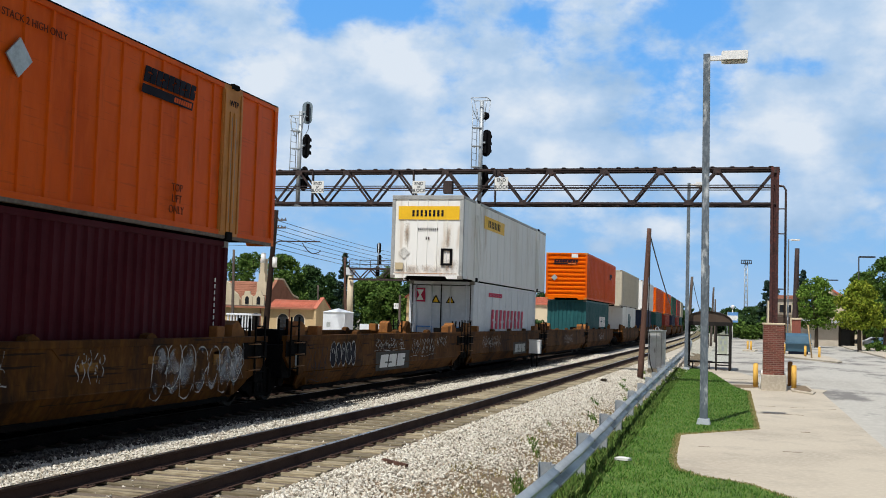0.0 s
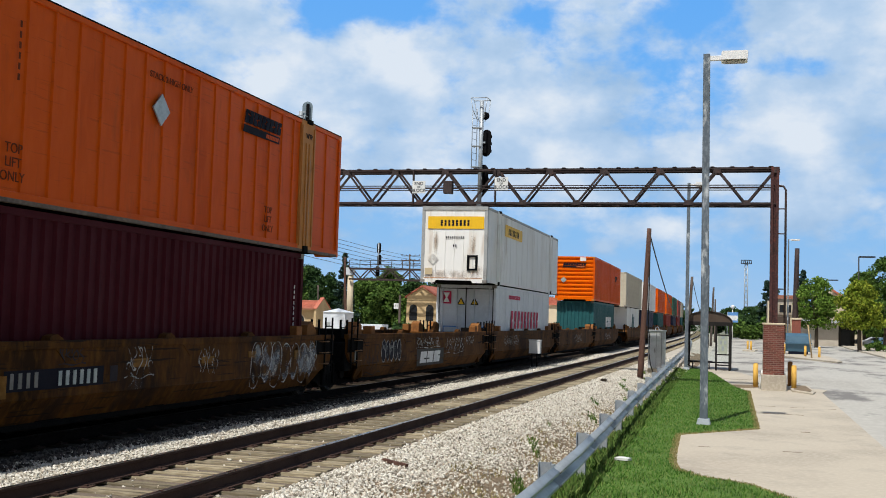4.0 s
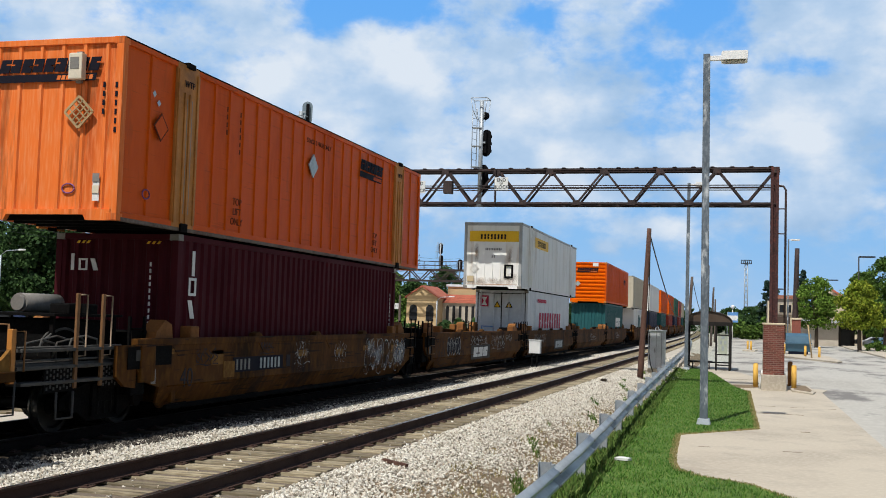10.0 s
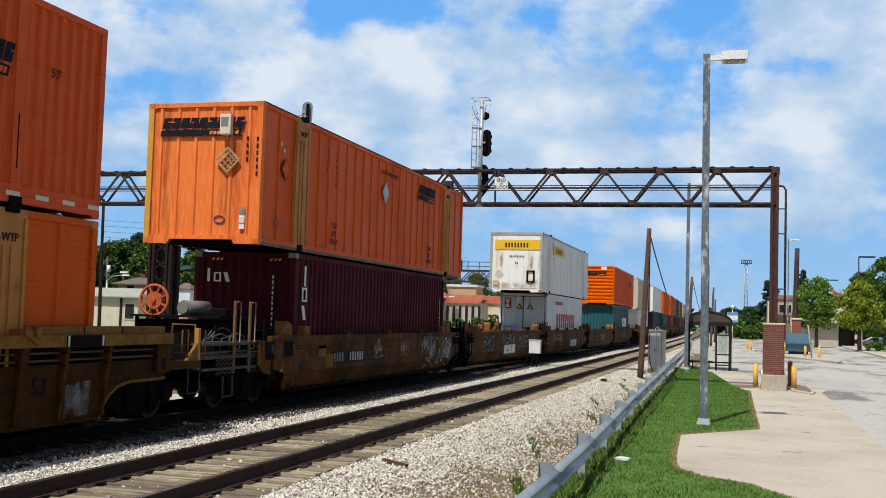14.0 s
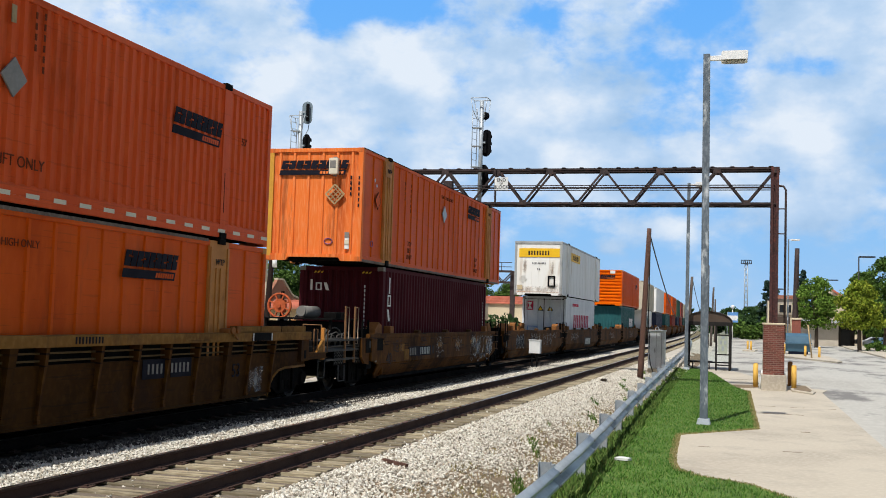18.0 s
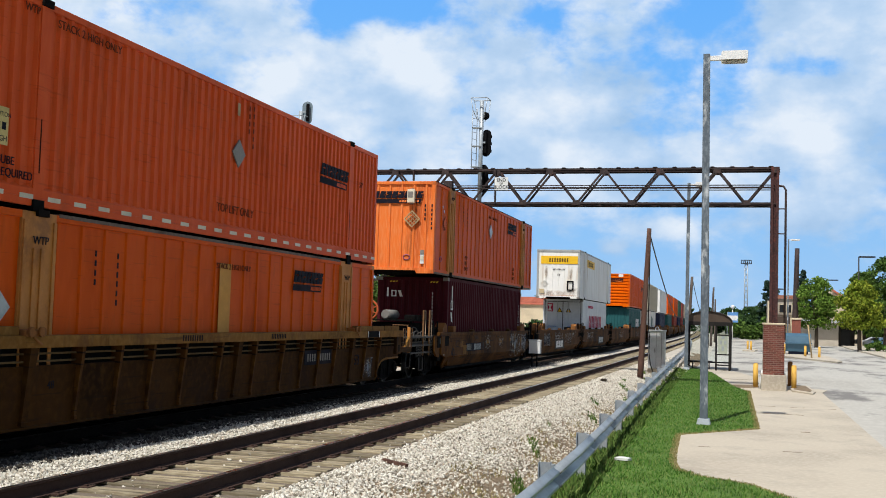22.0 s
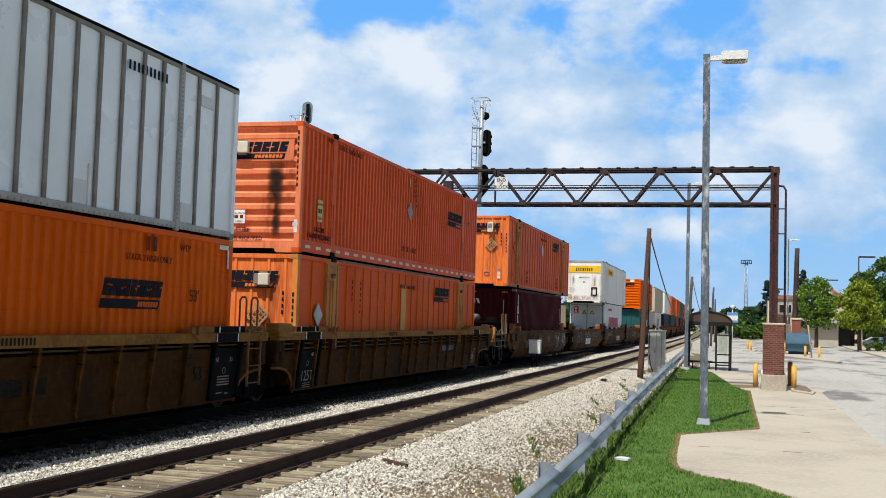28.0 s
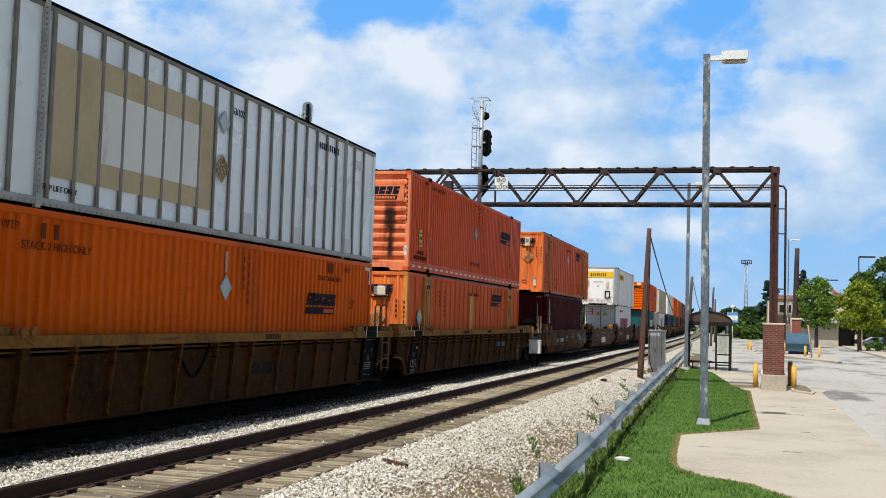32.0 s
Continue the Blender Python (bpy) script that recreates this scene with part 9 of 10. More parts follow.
# white hut
ht = thing("equipment_hut", "white metal equipment hut with a shallow hipped roof", "hut")
xa, xb, yh = -29.93, -28.22, 75.0
ze = 1.99
part("wall", bbox(xa, xb, yh, yh + 1.8, -0.5, ze, 0.02), M["hut"], ht)
bm = bmesh.new()
b0 = [bm.verts.new(p) for p in ((xa - 0.08, yh - 0.08, ze), (xb + 0.08, yh - 0.08, ze), (xb + 0.08, yh + 1.88, ze), (xa - 0.08, yh + 1.88, ze))]
ap = bm.verts.new(((xa + xb) / 2, yh + 0.9, ze + 0.3))
for i in range(4):
    bm.faces.new((b0[i], b0[(i + 1) % 4], ap))
bm.faces.new(b0[::-1])
part("roof", bm, M["hut"], ht)
part("door", bbox(xb - 0.75, xb - 0.15, yh - 0.02, yh, -0.4, ze - 0.25), M["hut"], ht)
part("vent", bbox(xa + 0.3, xa + 0.6, yh - 0.015, yh, 0.9, 1.25), M["placard"], ht)
bm = bbox(-28.86, -27.01, 80.0, 81.5, -0.5, 1.15, 0.02)
single("equipment_box", bm, M["hut"], "low white equipment box beside the hut", "equipment box")
# small gabled building with arched windows, side wing and tower
gb = thing("depot_building", "yellow stucco depot with arched windows, red roofs and a square tower", "building")
yd = 150.0
xa, xb = -47.06, -42.50
xe = -36.87
ze, zk = 4.62, 6.08
bm = bmesh.new()
prism(bm, [(xa, G), (xb, G), (xb, ze), ((xa + xb) / 2, zk), (xa, ze)], yd, yd + 4, "y")
part("gable_wall", bm, M["stucco"], gb)
bm = bmesh.new()
for s in (-1, 1):
    x0 = (xa + xb) / 2
    x1 = x0 + s * ((xb - xa) / 2 + 0.25)
    prism(bm, [(x0, zk + 0.02), (x1, ze - 0.15), (x1, ze + 0.05), (x0, zk + 0.25)], yd - 0.25, yd + 8, "y")
part("gable_roof", bm, M["tile"], gb)
for u in (-0.27, 0.27):
    arch_window(gb, (xa + xb) / 2 + u * (xb - xa), yd, 1.23, 1.15, 2.3, "stucco")
part("side_wall", bbox(xb, xe, yd + 3, yd + 8, G, ze - 0.6), M["stucco_grey"], gb)
tile_rows(gb, xb - 0.2, xe, yd + 2.7, yd + 5.5, ze - 0.7, ze + 0.55, "tile")
for i in range(6):
    arch_window(gb, xb + 0.75 + i * 0.95, yd + 3, 1.07, 0.42, 2.5, "stucco_grey")
xt0, xt1 = -42.61, -38.27
part("tower", bbox(xt0, xt1, yd + 6, yd + 10, G, 6.38), M["stucco"], gb, "plain square stucco tower")
part("tower_roof", bbox(xt0 - 0.2, xt1 + 0.2, yd + 5.8, yd + 10.2, 6.38, 6.72, 0.03), M["hut"], gb)
wg = thing("freight_shed", "pale stucco shed with a red roof beyond the depot", "building")
xa, xb = -39.50, -26.89
part("wall", bbox(xa, xb, 160.0, 168.0, G, 4.18), M["stucco_pale"], wg)
tile_rows(wg, xa - 0.2, xb + 0.2, 159.7, 164.0, 4.10, 5.29, "tile")
# cream shed and brown house at the far platform
def hip_roof(b, x0, x1, y0, y1, ze, zr, inset, material, drop=0.1):
    """A hipped roof over a rectangle: four slopes, ridge along x, with a fascia of its own thickness."""
    bm = bmesh.new()
    mid = (y0 + y1) / 2
    low = [bm.verts.new(p) for p in ((x0, y0, ze - drop), (x1, y0, ze - drop), (x1, y1, ze - drop), (x0, y1, ze - drop))]
    eave = [bm.verts.new(p) for p in ((x0, y0, ze), (x1, y0, ze), (x1, y1, ze), (x0, y1, ze))]
    ra, rb = bm.verts.new((x0 + inset, mid, zr)), bm.verts.new((x1 - inset, mid, zr))
    for k in range(4):
        bm.faces.new((low[k], low[(k + 1) % 4], eave[(k + 1) % 4], eave[k]))
    bm.faces.new((eave[0], eave[1], rb, ra))
    bm.faces.new((eave[1], eave[2], rb))
    bm.faces.new((eave[2], eave[3], ra, rb))
    bm.faces.new((eave[3], eave[0], ra))
    bm.faces.new(low[::-1])
    return part("roof", bm, M[material], b)


def plain_window(b, x0, x1, z0, z1, y):
    """A framed window in a wall that faces -y."""
    bm = bmesh.new()
    for q in ((x0 - 0.07, x0, z0, z1), (x1, x1 + 0.07, z0, z1), (x0 - 0.07, x1 + 0.07, z1, z1 + 0.07), (x0 - 0.1, x1 + 0.1, z0 - 0.08, z0)):
        box(bm, q[0], q[1], y - 0.05, y - 0.002, q[2], q[3])
    w = part("window", bm, M["stucco_pale"], b)
    part("pane", bbox(x0, x1, y - 0.02, y - 0.004, z0, z1), M["window"], w)


sd = thing("shed", "cream painted shed with a low hipped roof and a grey window", "shed")
yc = 80.0
part("wall", bbox(-55.0, -48.25, yc, yc + 4.5, -0.6, 2.72, 0.02), M["shed"], sd)
hip_roof(sd, -55.4, -47.85, yc - 0.35, yc + 4.85, 2.78, 3.5, 1.4, "shed_roof")
part("gutter", bbox(-55.42, -47.83, yc - 0.43, yc - 0.35, 2.66, 2.77, 0.015), M["galv"], sd)
plain_window(sd, -49.42, -48.6, 0.95, 2.15, yc)
part("downpipe", bbox(-49.92, -49.72, yc - 0.1, yc - 0.003, -0.5, 2.66, 0.02), M["bronze"], sd, "dark downpipe")
xd = -52.76
part("door", bbox(xd - 0.34, xd + 0.34, yc - 0.03, yc, -0.4, 2.26), M["navy"], sd)
part("door_frame", bbox(xd - 0.42, xd - 0.34, yc - 0.04, yc, -0.4, 2.36), M["shed"], sd)
hs = thing("house", "brown shingled house with hipped roofs and chimney behind the shed", "house")
part("wall", bbox(-69.1, -60.9, 105.2, 112.0, G, 2.97), M["stucco_grey"], hs)
hip_roof(hs, -69.5, -60.5, 104.7, 112.5, 3.02, 3.88, 2.0, "shingle")
part("upper_wall", bbox(-66.6, -62.85, 106.0, 110.5, 2.97, 4.4), M["stucco_grey"], hs)
hip_roof(hs, -67.2, -62.3, 105.6, 110.9, 4.46, 5.25, 1.7, "shingle")
plain_window(hs, -65.4, -64.5, 3.72, 4.26, 106.0)
part("chimney", bbox(-65.0, -64.5, 108.0, 108.5, 4.4, 5.6), M["brick"], hs)
bw = thing("pale_building", "low beige stucco building behind the shed", "building")
part("wall", bbox(-61.0, -58.6, 100.0, 106.0, G, 3.4), M["stucco_grey"], bw)
part("roof", bbox(-61.2, -58.4, 99.8, 106.2, 3.4, 3.55, 0.03), M["shingle"], bw)
ww = thing("white_building", "small white sunlit building beyond the far track", "building")
part("wall", bbox(-50.4, -49.0, 90.0, 91.2, G, 3.7), M["hut"], ww)
hip_roof(ww, -50.55, -48.85, 89.85, 91.35, 3.75, 4.3, 0.6, "shingle")
sl = thing("street_lamp", "grey street lamp and transformer on a pole beyond the tracks", "street lamp")
bm = bmesh.new()
rod(bm, (-57.6, 90.0, G), (-57.78, 90.0, 6.6), 0.1, 0.08, n=10)
part("pole", bm, M["grey_pole"], sl)
bm = bmesh.new()
path_rod(bm, [(-57.7, 90.0, 4.5), (-57.0, 90.0, 4.95), (-56.1, 90.0, 5.1)], 0.04, 6)
part("arm", bm, M["grey_pole"], sl)
part("lamp_head", bbox(-56.3, -55.5, 89.88, 90.12, 5.05, 5.2, 0.03), M["lamp_head"], sl)
bm = bmesh.new()
rod(bm, (-57.5, 89.85, 5.1), (-57.5, 89.85, 5.75), 0.17, n=12)
part("transformer", bm, M["lamp_head"], sl)
ps = thing("platform_sign", "dark sloping panel on a grey post by the far platform", "sign")
part("post", bbox(-39.3, -39.12, 69.9, 70.08, -0.6, 4.8, 0.01), M["grey_pole"], ps)
bm = bmesh.new()
prism(bm, [(-39.7, 4.55), (-38.1, 4.85), (-38.1, 5.0), (-39.7, 4.7)], 69.6, 70.4, "y")
part("panel", bm, M["teal"], ps)
wood_pole((-38.85, 60.0, -0.5), (-38.98, 60.0, 8.6), 0.12, "dark wooden pole beyond the far track", "brown_black")
yb2 = thing("yellow_garage", "yellow garage wall beside the shed", "garage")
part("wall", bbox(-65.31, -62.10, 90.0, 95.0, G, 2.74), M["stucco"], yb2)
part("roof", bbox(-65.43, -61.97, 89.8, 95.2, 2.74, 2.90), M["shingle"], yb2)
# far platform
bm = bmesh.new()
prism(bm, [(-40.0, 40.0), (-24.0, 40.0), (-24.0, 200.0), (-60.0, 200.0)], -0.6, -0.3)
single("far_platform", bm, M["concrete"], "pale concrete platform beyond the far track", kind="structure")


def parked_car(x, y, z, material, label, turn=0.0):
    c = thing("parked_car", label, "car", m=pose(x, y, z, 0, 0, turn), group="parked cars")
    bm = bmesh.new()
    prism(bm, [(-2.15, 0.3), (2.1, 0.3), (2.2, 0.6), (2.1, 0.85), (1.2, 0.95), (0.5, 1.42), (-1.0, 1.45), (-1.8, 1.0), (-2.2, 0.9), (-2.25, 0.55)], -0.85, 0.85, "y")
    bmesh.ops.bevel(bm, geom=bm.edges[:], offset=0.05, segments=2, affect="EDGES")
    part("body", bm, M[material], c)
    for s in (-1, 1):
        bm = bmesh.new()
        prism(bm, [(1.05, 0.97), (0.45, 1.34), (-0.95, 1.37), (-1.55, 1.02)], s * 0.853 - 0.004, s * 0.853 + 0.004, "y")
        part("side_window", bm, M["window"], c)
    for dx in (-1.35, 1.35):
        for s in (-1, 1):
            bm = bmesh.new()
            rod(bm, (dx, s * 0.7, 0.32), (dx, s * 0.87, 0.32), 0.32, n=18)
            w = part("wheel", bm, M["black"], c)
            bm = bmesh.new()
            rod(bm, (dx, s * 0.86, 0.32), (dx, s * 0.88, 0.32), 0.19, n=14)
            part("rim", bm, M["galv"], w)


parked_car(-60.04, 86.0, -0.45, "pale_box", "pale parked car beside the shed", 10)
parked_car(-63.29, 84.0, -0.45, "navy", "dark parked car on the far side", 5)
parked_car(18.66, 170.0, G, "pale_box", "pale blue parked car beyond the planting bed", 8)
parked_car(18.25, 178.0, G, "navy", "dark parked car beyond the planting bed", 8)
parked_car(18.93, 160.0, G, "bluebin", "blue parked car beyond the planting bed", 12)

# ---- shops on the road side ----
sp = thing("shop_building", "tan stucco shop with dark door and awning behind the street trees", "building")
xa, xb = 7.81, 12.70
part("wall", bbox(xa, xb, 165.0, 180.0, G, 3.07), M["stucco_grey"], sp)
xc = 15.04
part("porch_wall", bbox(xb, xc, 167.0, 180.0, G, 3.15), M["bronze"], sp)
part("door", bbox(xb + 0.5, xb + 1.7, 166.95, 167.0, G, G + 2.3), M["window"], sp, "dark glazed shop door")
part("awning", bbox(xa - 0.3, xc + 6.0, 163.6, 168.0, 2.75, 3.15, 0.03), M["hut"], sp, "pale flat awning")
part("column", bbox(xc + 0.3, xc + 0.8, 164.6, 165.1, G, 2.75), M["stucco_pale"], sp)
bm = bmesh.new()
x0, x1 = 12.71, 15.60
prism(bm, [(x0 - 2.0, 5.24), (x0 - 2.0, 7.47), (x0 + 0.6, 8.03), (x1, 6.37), (x1 + 3, 5.29), (x1 + 3, G), (x0 - 2, G)], 185.0, 192.0, "y")
part("upper_gable", bm, M["stucco_pale"], sp)
bm = bmesh.new()
prism(bm, [(x0 + 0.5, 7.94), (x1, 6.37), (x1, 6.64), (x0 + 0.5, 8.30)], 184.6, 192.0, "y")
part("gable_roof", bm, M["tile"], sp)
sb = thing("shop_block", "tall cream stucco block with a red tiled edge and brown awning", "building")
part("wall", bbox(3.5, 9.4, 191.0, 201.0, G, 6.25), M["stucco_pale"], sb)
part("upper_wall", bbox(5.0, 9.4, 190.7, 201.0, 4.0, 6.6), M["stucco_grey"], sb)
tile_rows(sb, 4.9, 9.6, 190.4, 193.2, 6.6, 7.25, "tile_brown", 6)
part("awning", bbox(4.9, 7.0, 188.6, 191.0, 2.45, 3.65, 0.08), M["dome"], sb, "brown awning")
for x in (5.35, 6.5, 7.6):
    plain_window(sb, x, x + 0.75, 4.3, 5.6, 190.7)
bp = thing("brick_pillar", "red-brown brick pillar at the foot of the thick pole", "pillar")
x = 6.29
part("shaft", bbox(x - 0.55, x + 0.55, 148.5, 149.5, G, 2.92, 0.03), M["brick"], bp)
part("cap", bbox(x - 0.62, x + 0.62, 148.4, 149.6, 2.92, 3.14), M["stucco_pale"], bp)

# ---- poles, wires and the far signal bridge beyond the tracks ----
up = wood_pole((-27.64, 60.0, -0.5), (-27.19, 60.0, 7.97), 0.2, "dark utility pole with white transformers and a lamp arm", "brown_black")
for u in (466, 486):
    bm = bmesh.new()
    x, y, z = (-27.44, 59.8, 5.04 if u < 476 else 4.81)
    dx = (u - 476) * 0.037
    rod(bm, (x + dx, y, z - 0.28), (x + dx, y, z + 0.28), 0.14, n=14)
    rod(bm, (x + dx, y, z + 0.28), (x + dx, y, z + 0.34), 0.15, 0.1, n=14)
    part("transformer", bm, M["lamp_head"], up, "pale grey transformer can")
bm = bmesh.new()
path_rod(bm, [(-27.32, 60.0, 5.94), (-26.89, 60.0, 6.11), (-24.32, 60.0, 6.10)], 0.04, 6)
part("lamp_arm", bm, M["girder"], up)
bm = bmesh.new()
a, b = Vector((-25.43, 60.0, 6.02)), Vector((-24.23, 60.0, 5.57))
path_rod(bm, [a.lerp(b, i / 8) - Vector((0, 0, 1.5 * (i / 8) * (1 - i / 8))) for i in range(9)], 0.03, 6)
part("hanging_cable", bm, M["wire"], up)
for v in (390, 405):
    bm = bmesh.new()
    a, b = Vector((-27.24, 60.0, 7.36)), Vector((-26.51, 60.0, 7.37))
    dz = -(v - 390) * 0.031
    bar(bm, a + Vector((0, 0, dz)), b + Vector((0, 0, dz)), 0.08, 0.08)
    for i in range(3):
        q = a.lerp(b, 0.3 + 0.3 * i)
        rod(bm, q + Vector((0, 0, dz)), q + Vector((0, 0, dz + 0.14)), 0.035, n=6)
    part("cross_arm", bm, M["grey_pole"], up)
wood_pole((-47.09, 95.0, -0.5), (-47.29, 95.0, 7.70), 0.16, "grey utility pole in front of the station", "grey_pole")
wood_pole((-52.46, 140.0, -0.5), (-53.02, 140.0, 9.66), 0.2, "brown pole beside the far signal bridge", "wood_pole")
u4 = wood_pole((-68.15, 220.0, -0.5), (-68.71, 220.0, 14.91), 0.22, "far utility pole with cross arms", "grey_pole")
for v in (453, 461, 468):
    a, b = Vector((-70.42, 220.0, 13.68)), Vector((-66.55, 220.0, 13.74))
    dz = (460 - v) * 0.114
    bm = bmesh.new()
    bar(bm, a + Vector((0, 0, dz)), b + Vector((0, 0, dz)), 0.12, 0.14)
    for i in range(5):
        q = a.lerp(b, i / 4)
        rod(bm, q + Vector((0, 0, dz)), q + Vector((0, 0, dz + 0.3)), 0.09, n=6)
    part("cross_arm", bm, M["grey_pole"], u4)
u5 = wood_pole((-56.70, 85.0, -0.5), (-57.19, 85.0, 10.25), 0.2, "dark wooden pole in front of the shed", "wood_pole")
wood_pole((-48.50, 120.0, -0.5), (-48.65, 120.0, 5.16), 0.13, "grey post in front of the trees", "grey_pole")
for i in range(7):
    v0, v1 = 388 + i * 9, 452 + i * 5
    a, b = Vector((-27.13, 60.0, 7.36)), Vector((-50.69, 200.0, 13.35))
    a.z -= (v0 - 388) * 0.031
    b.z -= (v1 - 452) * 0.104
    sag("wire", a, b, 1.2, 0.018, up)
for i in range(5):
    a, b = Vector((-65.61, 80.0, 10.90)), Vector((-27.12, 60.0, 7.19))
    a.z -= i * 0.5
    b.z -= i * 0.32
    sag("wire", a, b, 0.8, 0.011, u5)


def arm_light(x, y, z, reach, label):
    t = thing("street_light", label, "street light", group="far street lights")
    bm = bmesh.new()
    rod(bm, (x, y, -0.5), (x, y, z - 0.5), 0.07, n=8)
    path_rod(bm, [(x, y, z - 0.5), (x + reach * 0.3, y, z - 0.1), (x + reach, y, z)], 0.035)
    part("pole", bm, M["galv"], t)
    bm = bmesh.new()
    prism(bm, [(x + reach - 0.1, z - 0.06), (x + reach + 0.55, z - 0.04), (x + reach + 0.5, z + 0.08), (x + reach, z + 0.08)], y - 0.14, y + 0.14, "y")
    part("lamp_head", bm, M["lamp_head"], t)


x, y, z = (-63.30, 82.0, 6.62)
arm_light(x, y, z, 1.9, "grey street light with a curved arm on the far side")
x, y, z = (-53.84, 84.0, 4.65)
arm_light(x, y, z, 1.6, "grey street light beside the shed")
x, y, z = (-39.02, 120.0, 4.20)
arm_light(x + 5.0, y, z, 1.5, "far grey street light beside the depot")
hp = thing("stop_sign_board", "square white sign with the letter H on a grey post", "sign")
x, y, z = (-42.08, 130.0, 3.05)
part("post", bbox(x + 0.25, x + 0.5, y, y + 0.2, -0.5, z + 1.4), M["grey_pole"], hp)
part("plate", bbox(x - 0.35, x + 0.25, y - 0.05, y - 0.02, z - 0.35, z + 0.35), M["sign_white"], hp)
bm = lettering("H", 0.55)
bmesh.ops.transform(bm, matrix=pose(x - 0.05, y - 0.06, z), verts=bm.verts[:])
part("lettering", bm, M["ink"], hp)

fg = thing("far_signal_bridge", "dark steel signal bridge with railing far behind the train", "signal bridge")
y0 = 148.0
xa, xb = -55.02, -31.16
zt, zb = 8.44, 6.91
bm = bmesh.new()
rod(bm, (xa, y0, G), (xa, y0, 8.07), 0.5, 0.42, n=12)
part("column", bm, M["stucco_pale"], fg, "pale concrete column")
part("column_cap", bbox(xa - 0.6, xa + 0.5, y0 - 0.5, y0 + 0.5, 7.50, 8.56, 0.05), M["hut"], fg)
part("leg", bbox(xb - 0.3, xb + 0.3, y0 - 0.3, y0 + 0.3, G, zt), M["girder"], fg)
for yy in (y0 - 0.7, y0 + 0.7):
    for z in (zb, zt):
        part("chord", bbox(xa, xb, yy - 0.09, yy + 0.09, z - 0.12, z + 0.12), M["girder"], fg)
    x = xa
    k = 0
    while x < xb - 0.5:
        bm = bmesh.new()
        bar(bm, (x, yy, zb if k % 2 else zt), (x + 1.5, yy, zt if k % 2 else zb), 0.16, 0.14)
        part("diagonal", bm, M["girder"], fg)
        x += 1.5
        k += 1
bm = bmesh.new()
x = xa
while x < xb:
    rod(bm, (x, y0 - 0.7, zt), (x, y0 - 0.7, zt + 1.2), 0.05, n=5)
    x += 1.6
for dz in (0.6, 1.2):
    rod(bm, (xa, y0 - 0.7, zt + dz), (xb, y0 - 0.7, zt + dz), 0.05, n=5)
part("railing", bm, M["girder"], fg)
x, y, z = (-50.77, 148.0, 12.13)
signal_mast(x, y0 - 0.4, zt, z, [(0.0, z - 0.7, 165, 1.3), (0.1, z - 2.4, 165, 1.3), (-0.1, z - 4.0, 165, 1.3)], "far black signal mast with oval heads", cage=False, ladder=0, scale=1.0)
x, y, z = (-41.59, 148.0, 12.15)
signal_mast(x, y0 - 0.4, zt, z, [(0.0, z - 0.7, 165, 1.3), (0.1, z - 2.4, 165, 1.3)], "far black signal mast with oval heads", cage=True, ladder=-0.3)
x, y, z = (-38.70, 148.0, 9.16)
signal_mast(x, y0 - 0.4, zt - 1.4, z + 0.6, [(0.0, z, 165, 1.4)], "far short signal with an oval head", cage=False, ladder=0)

# ---- bricks of the pier, laid in courses ----
BRICK = finish("brick", bbox(-0.1, 0.1, -0.012, 0.02, 0.0, 0.054, 0.004), M["brick"])
rb = random.Random(9)
nrow = 26
for i in range(nrow):
    z = 0.025 + i * (1.95 / nrow)
    for face in range(2):
        u0, u1 = (px0, px1) if face == 0 else (py0, py1)
        w = u1 - u0
        n = 4 if face == 0 else 4
        if face == 1 and i % 2:
            pass
        step = w / n if face == 0 else 0.2
        u = u0 + (step / 2 if i % 2 else 0.0)
        while u < u0 + (w if face == 0 else 0.8) - 0.01:
            length = min(step, u1 - u)
            m = pose(u + length / 2, py0 + rb.uniform(-0.003, 0.003), z) if face == 0 else pose(px1 + rb.uniform(-0.003, 0.003), u + length / 2, z, 0, 0, 90)
            part_of("brick", BRICK, pier, m @ Matrix.Diagonal((length / 0.2 * 0.91, 1, 1.0, 1)))
            u += step
        if face == 0 and i % 2:
            part_of("brick", BRICK, pier, pose(u0 + step / 4, py0, z) @ Matrix.Diagonal((step / 0.4 * 0.9, 1, 1.0, 1)))

# ---- the sky ahead: a far shell with drifting clouds ----
# patches: azimuth, elevation, half width, half height (degrees), more or less cloud
PATCHES = [(-19.7, 16.1, 3.6, 1.1, -0.50), (-22.8, 15.1, 1.2, 1.1, -0.30), (-2.5, 15.6, 2.3, 2.0, -0.42), (-4.6, 12.2, 1.3, 1.6, -0.24), (-1.8, 11.3, 1.2, 1.5, -0.22), (2.2, 12.9, 2.0, 0.6, -0.25), (-15.4, 12.1, 1.0, 2.7, -0.16), (-11.0, 15.7, 1.3, 1.0, -0.28), (-6.2, 14.8, 1.2, 1.5, -0.18), (-31.2, 11.2, 4.5, 1.3, -0.28), (5.8, 8.7, 1.5, 1.3, -0.22), (-32.2, 14.8, 1.8, 1.0, -0.15), (-5.5, 10.4, 1.3, 0.9, -0.20), (4.2, 15.3, 3.9, 1.5, 0.20), (-20.2, 12.0, 5.3, 2.1, 0.12), (2.1, 10.1, 2.4, 2.1, 0.14), (-11.4, 9.9, 3.6, 2.7, 0.12), (-4.9, 4.8, 2.7, 0.7, 0.30), (-7.5, 3.9, 0.7, 0.4, 0.35), (2.1, 5.5, 3.3, 1.5, 0.20), (-22.3, 4.1, 2.7, 0.4, 0.15), (-7.8, 7.9, 3.9, 1.2, 0.12)]


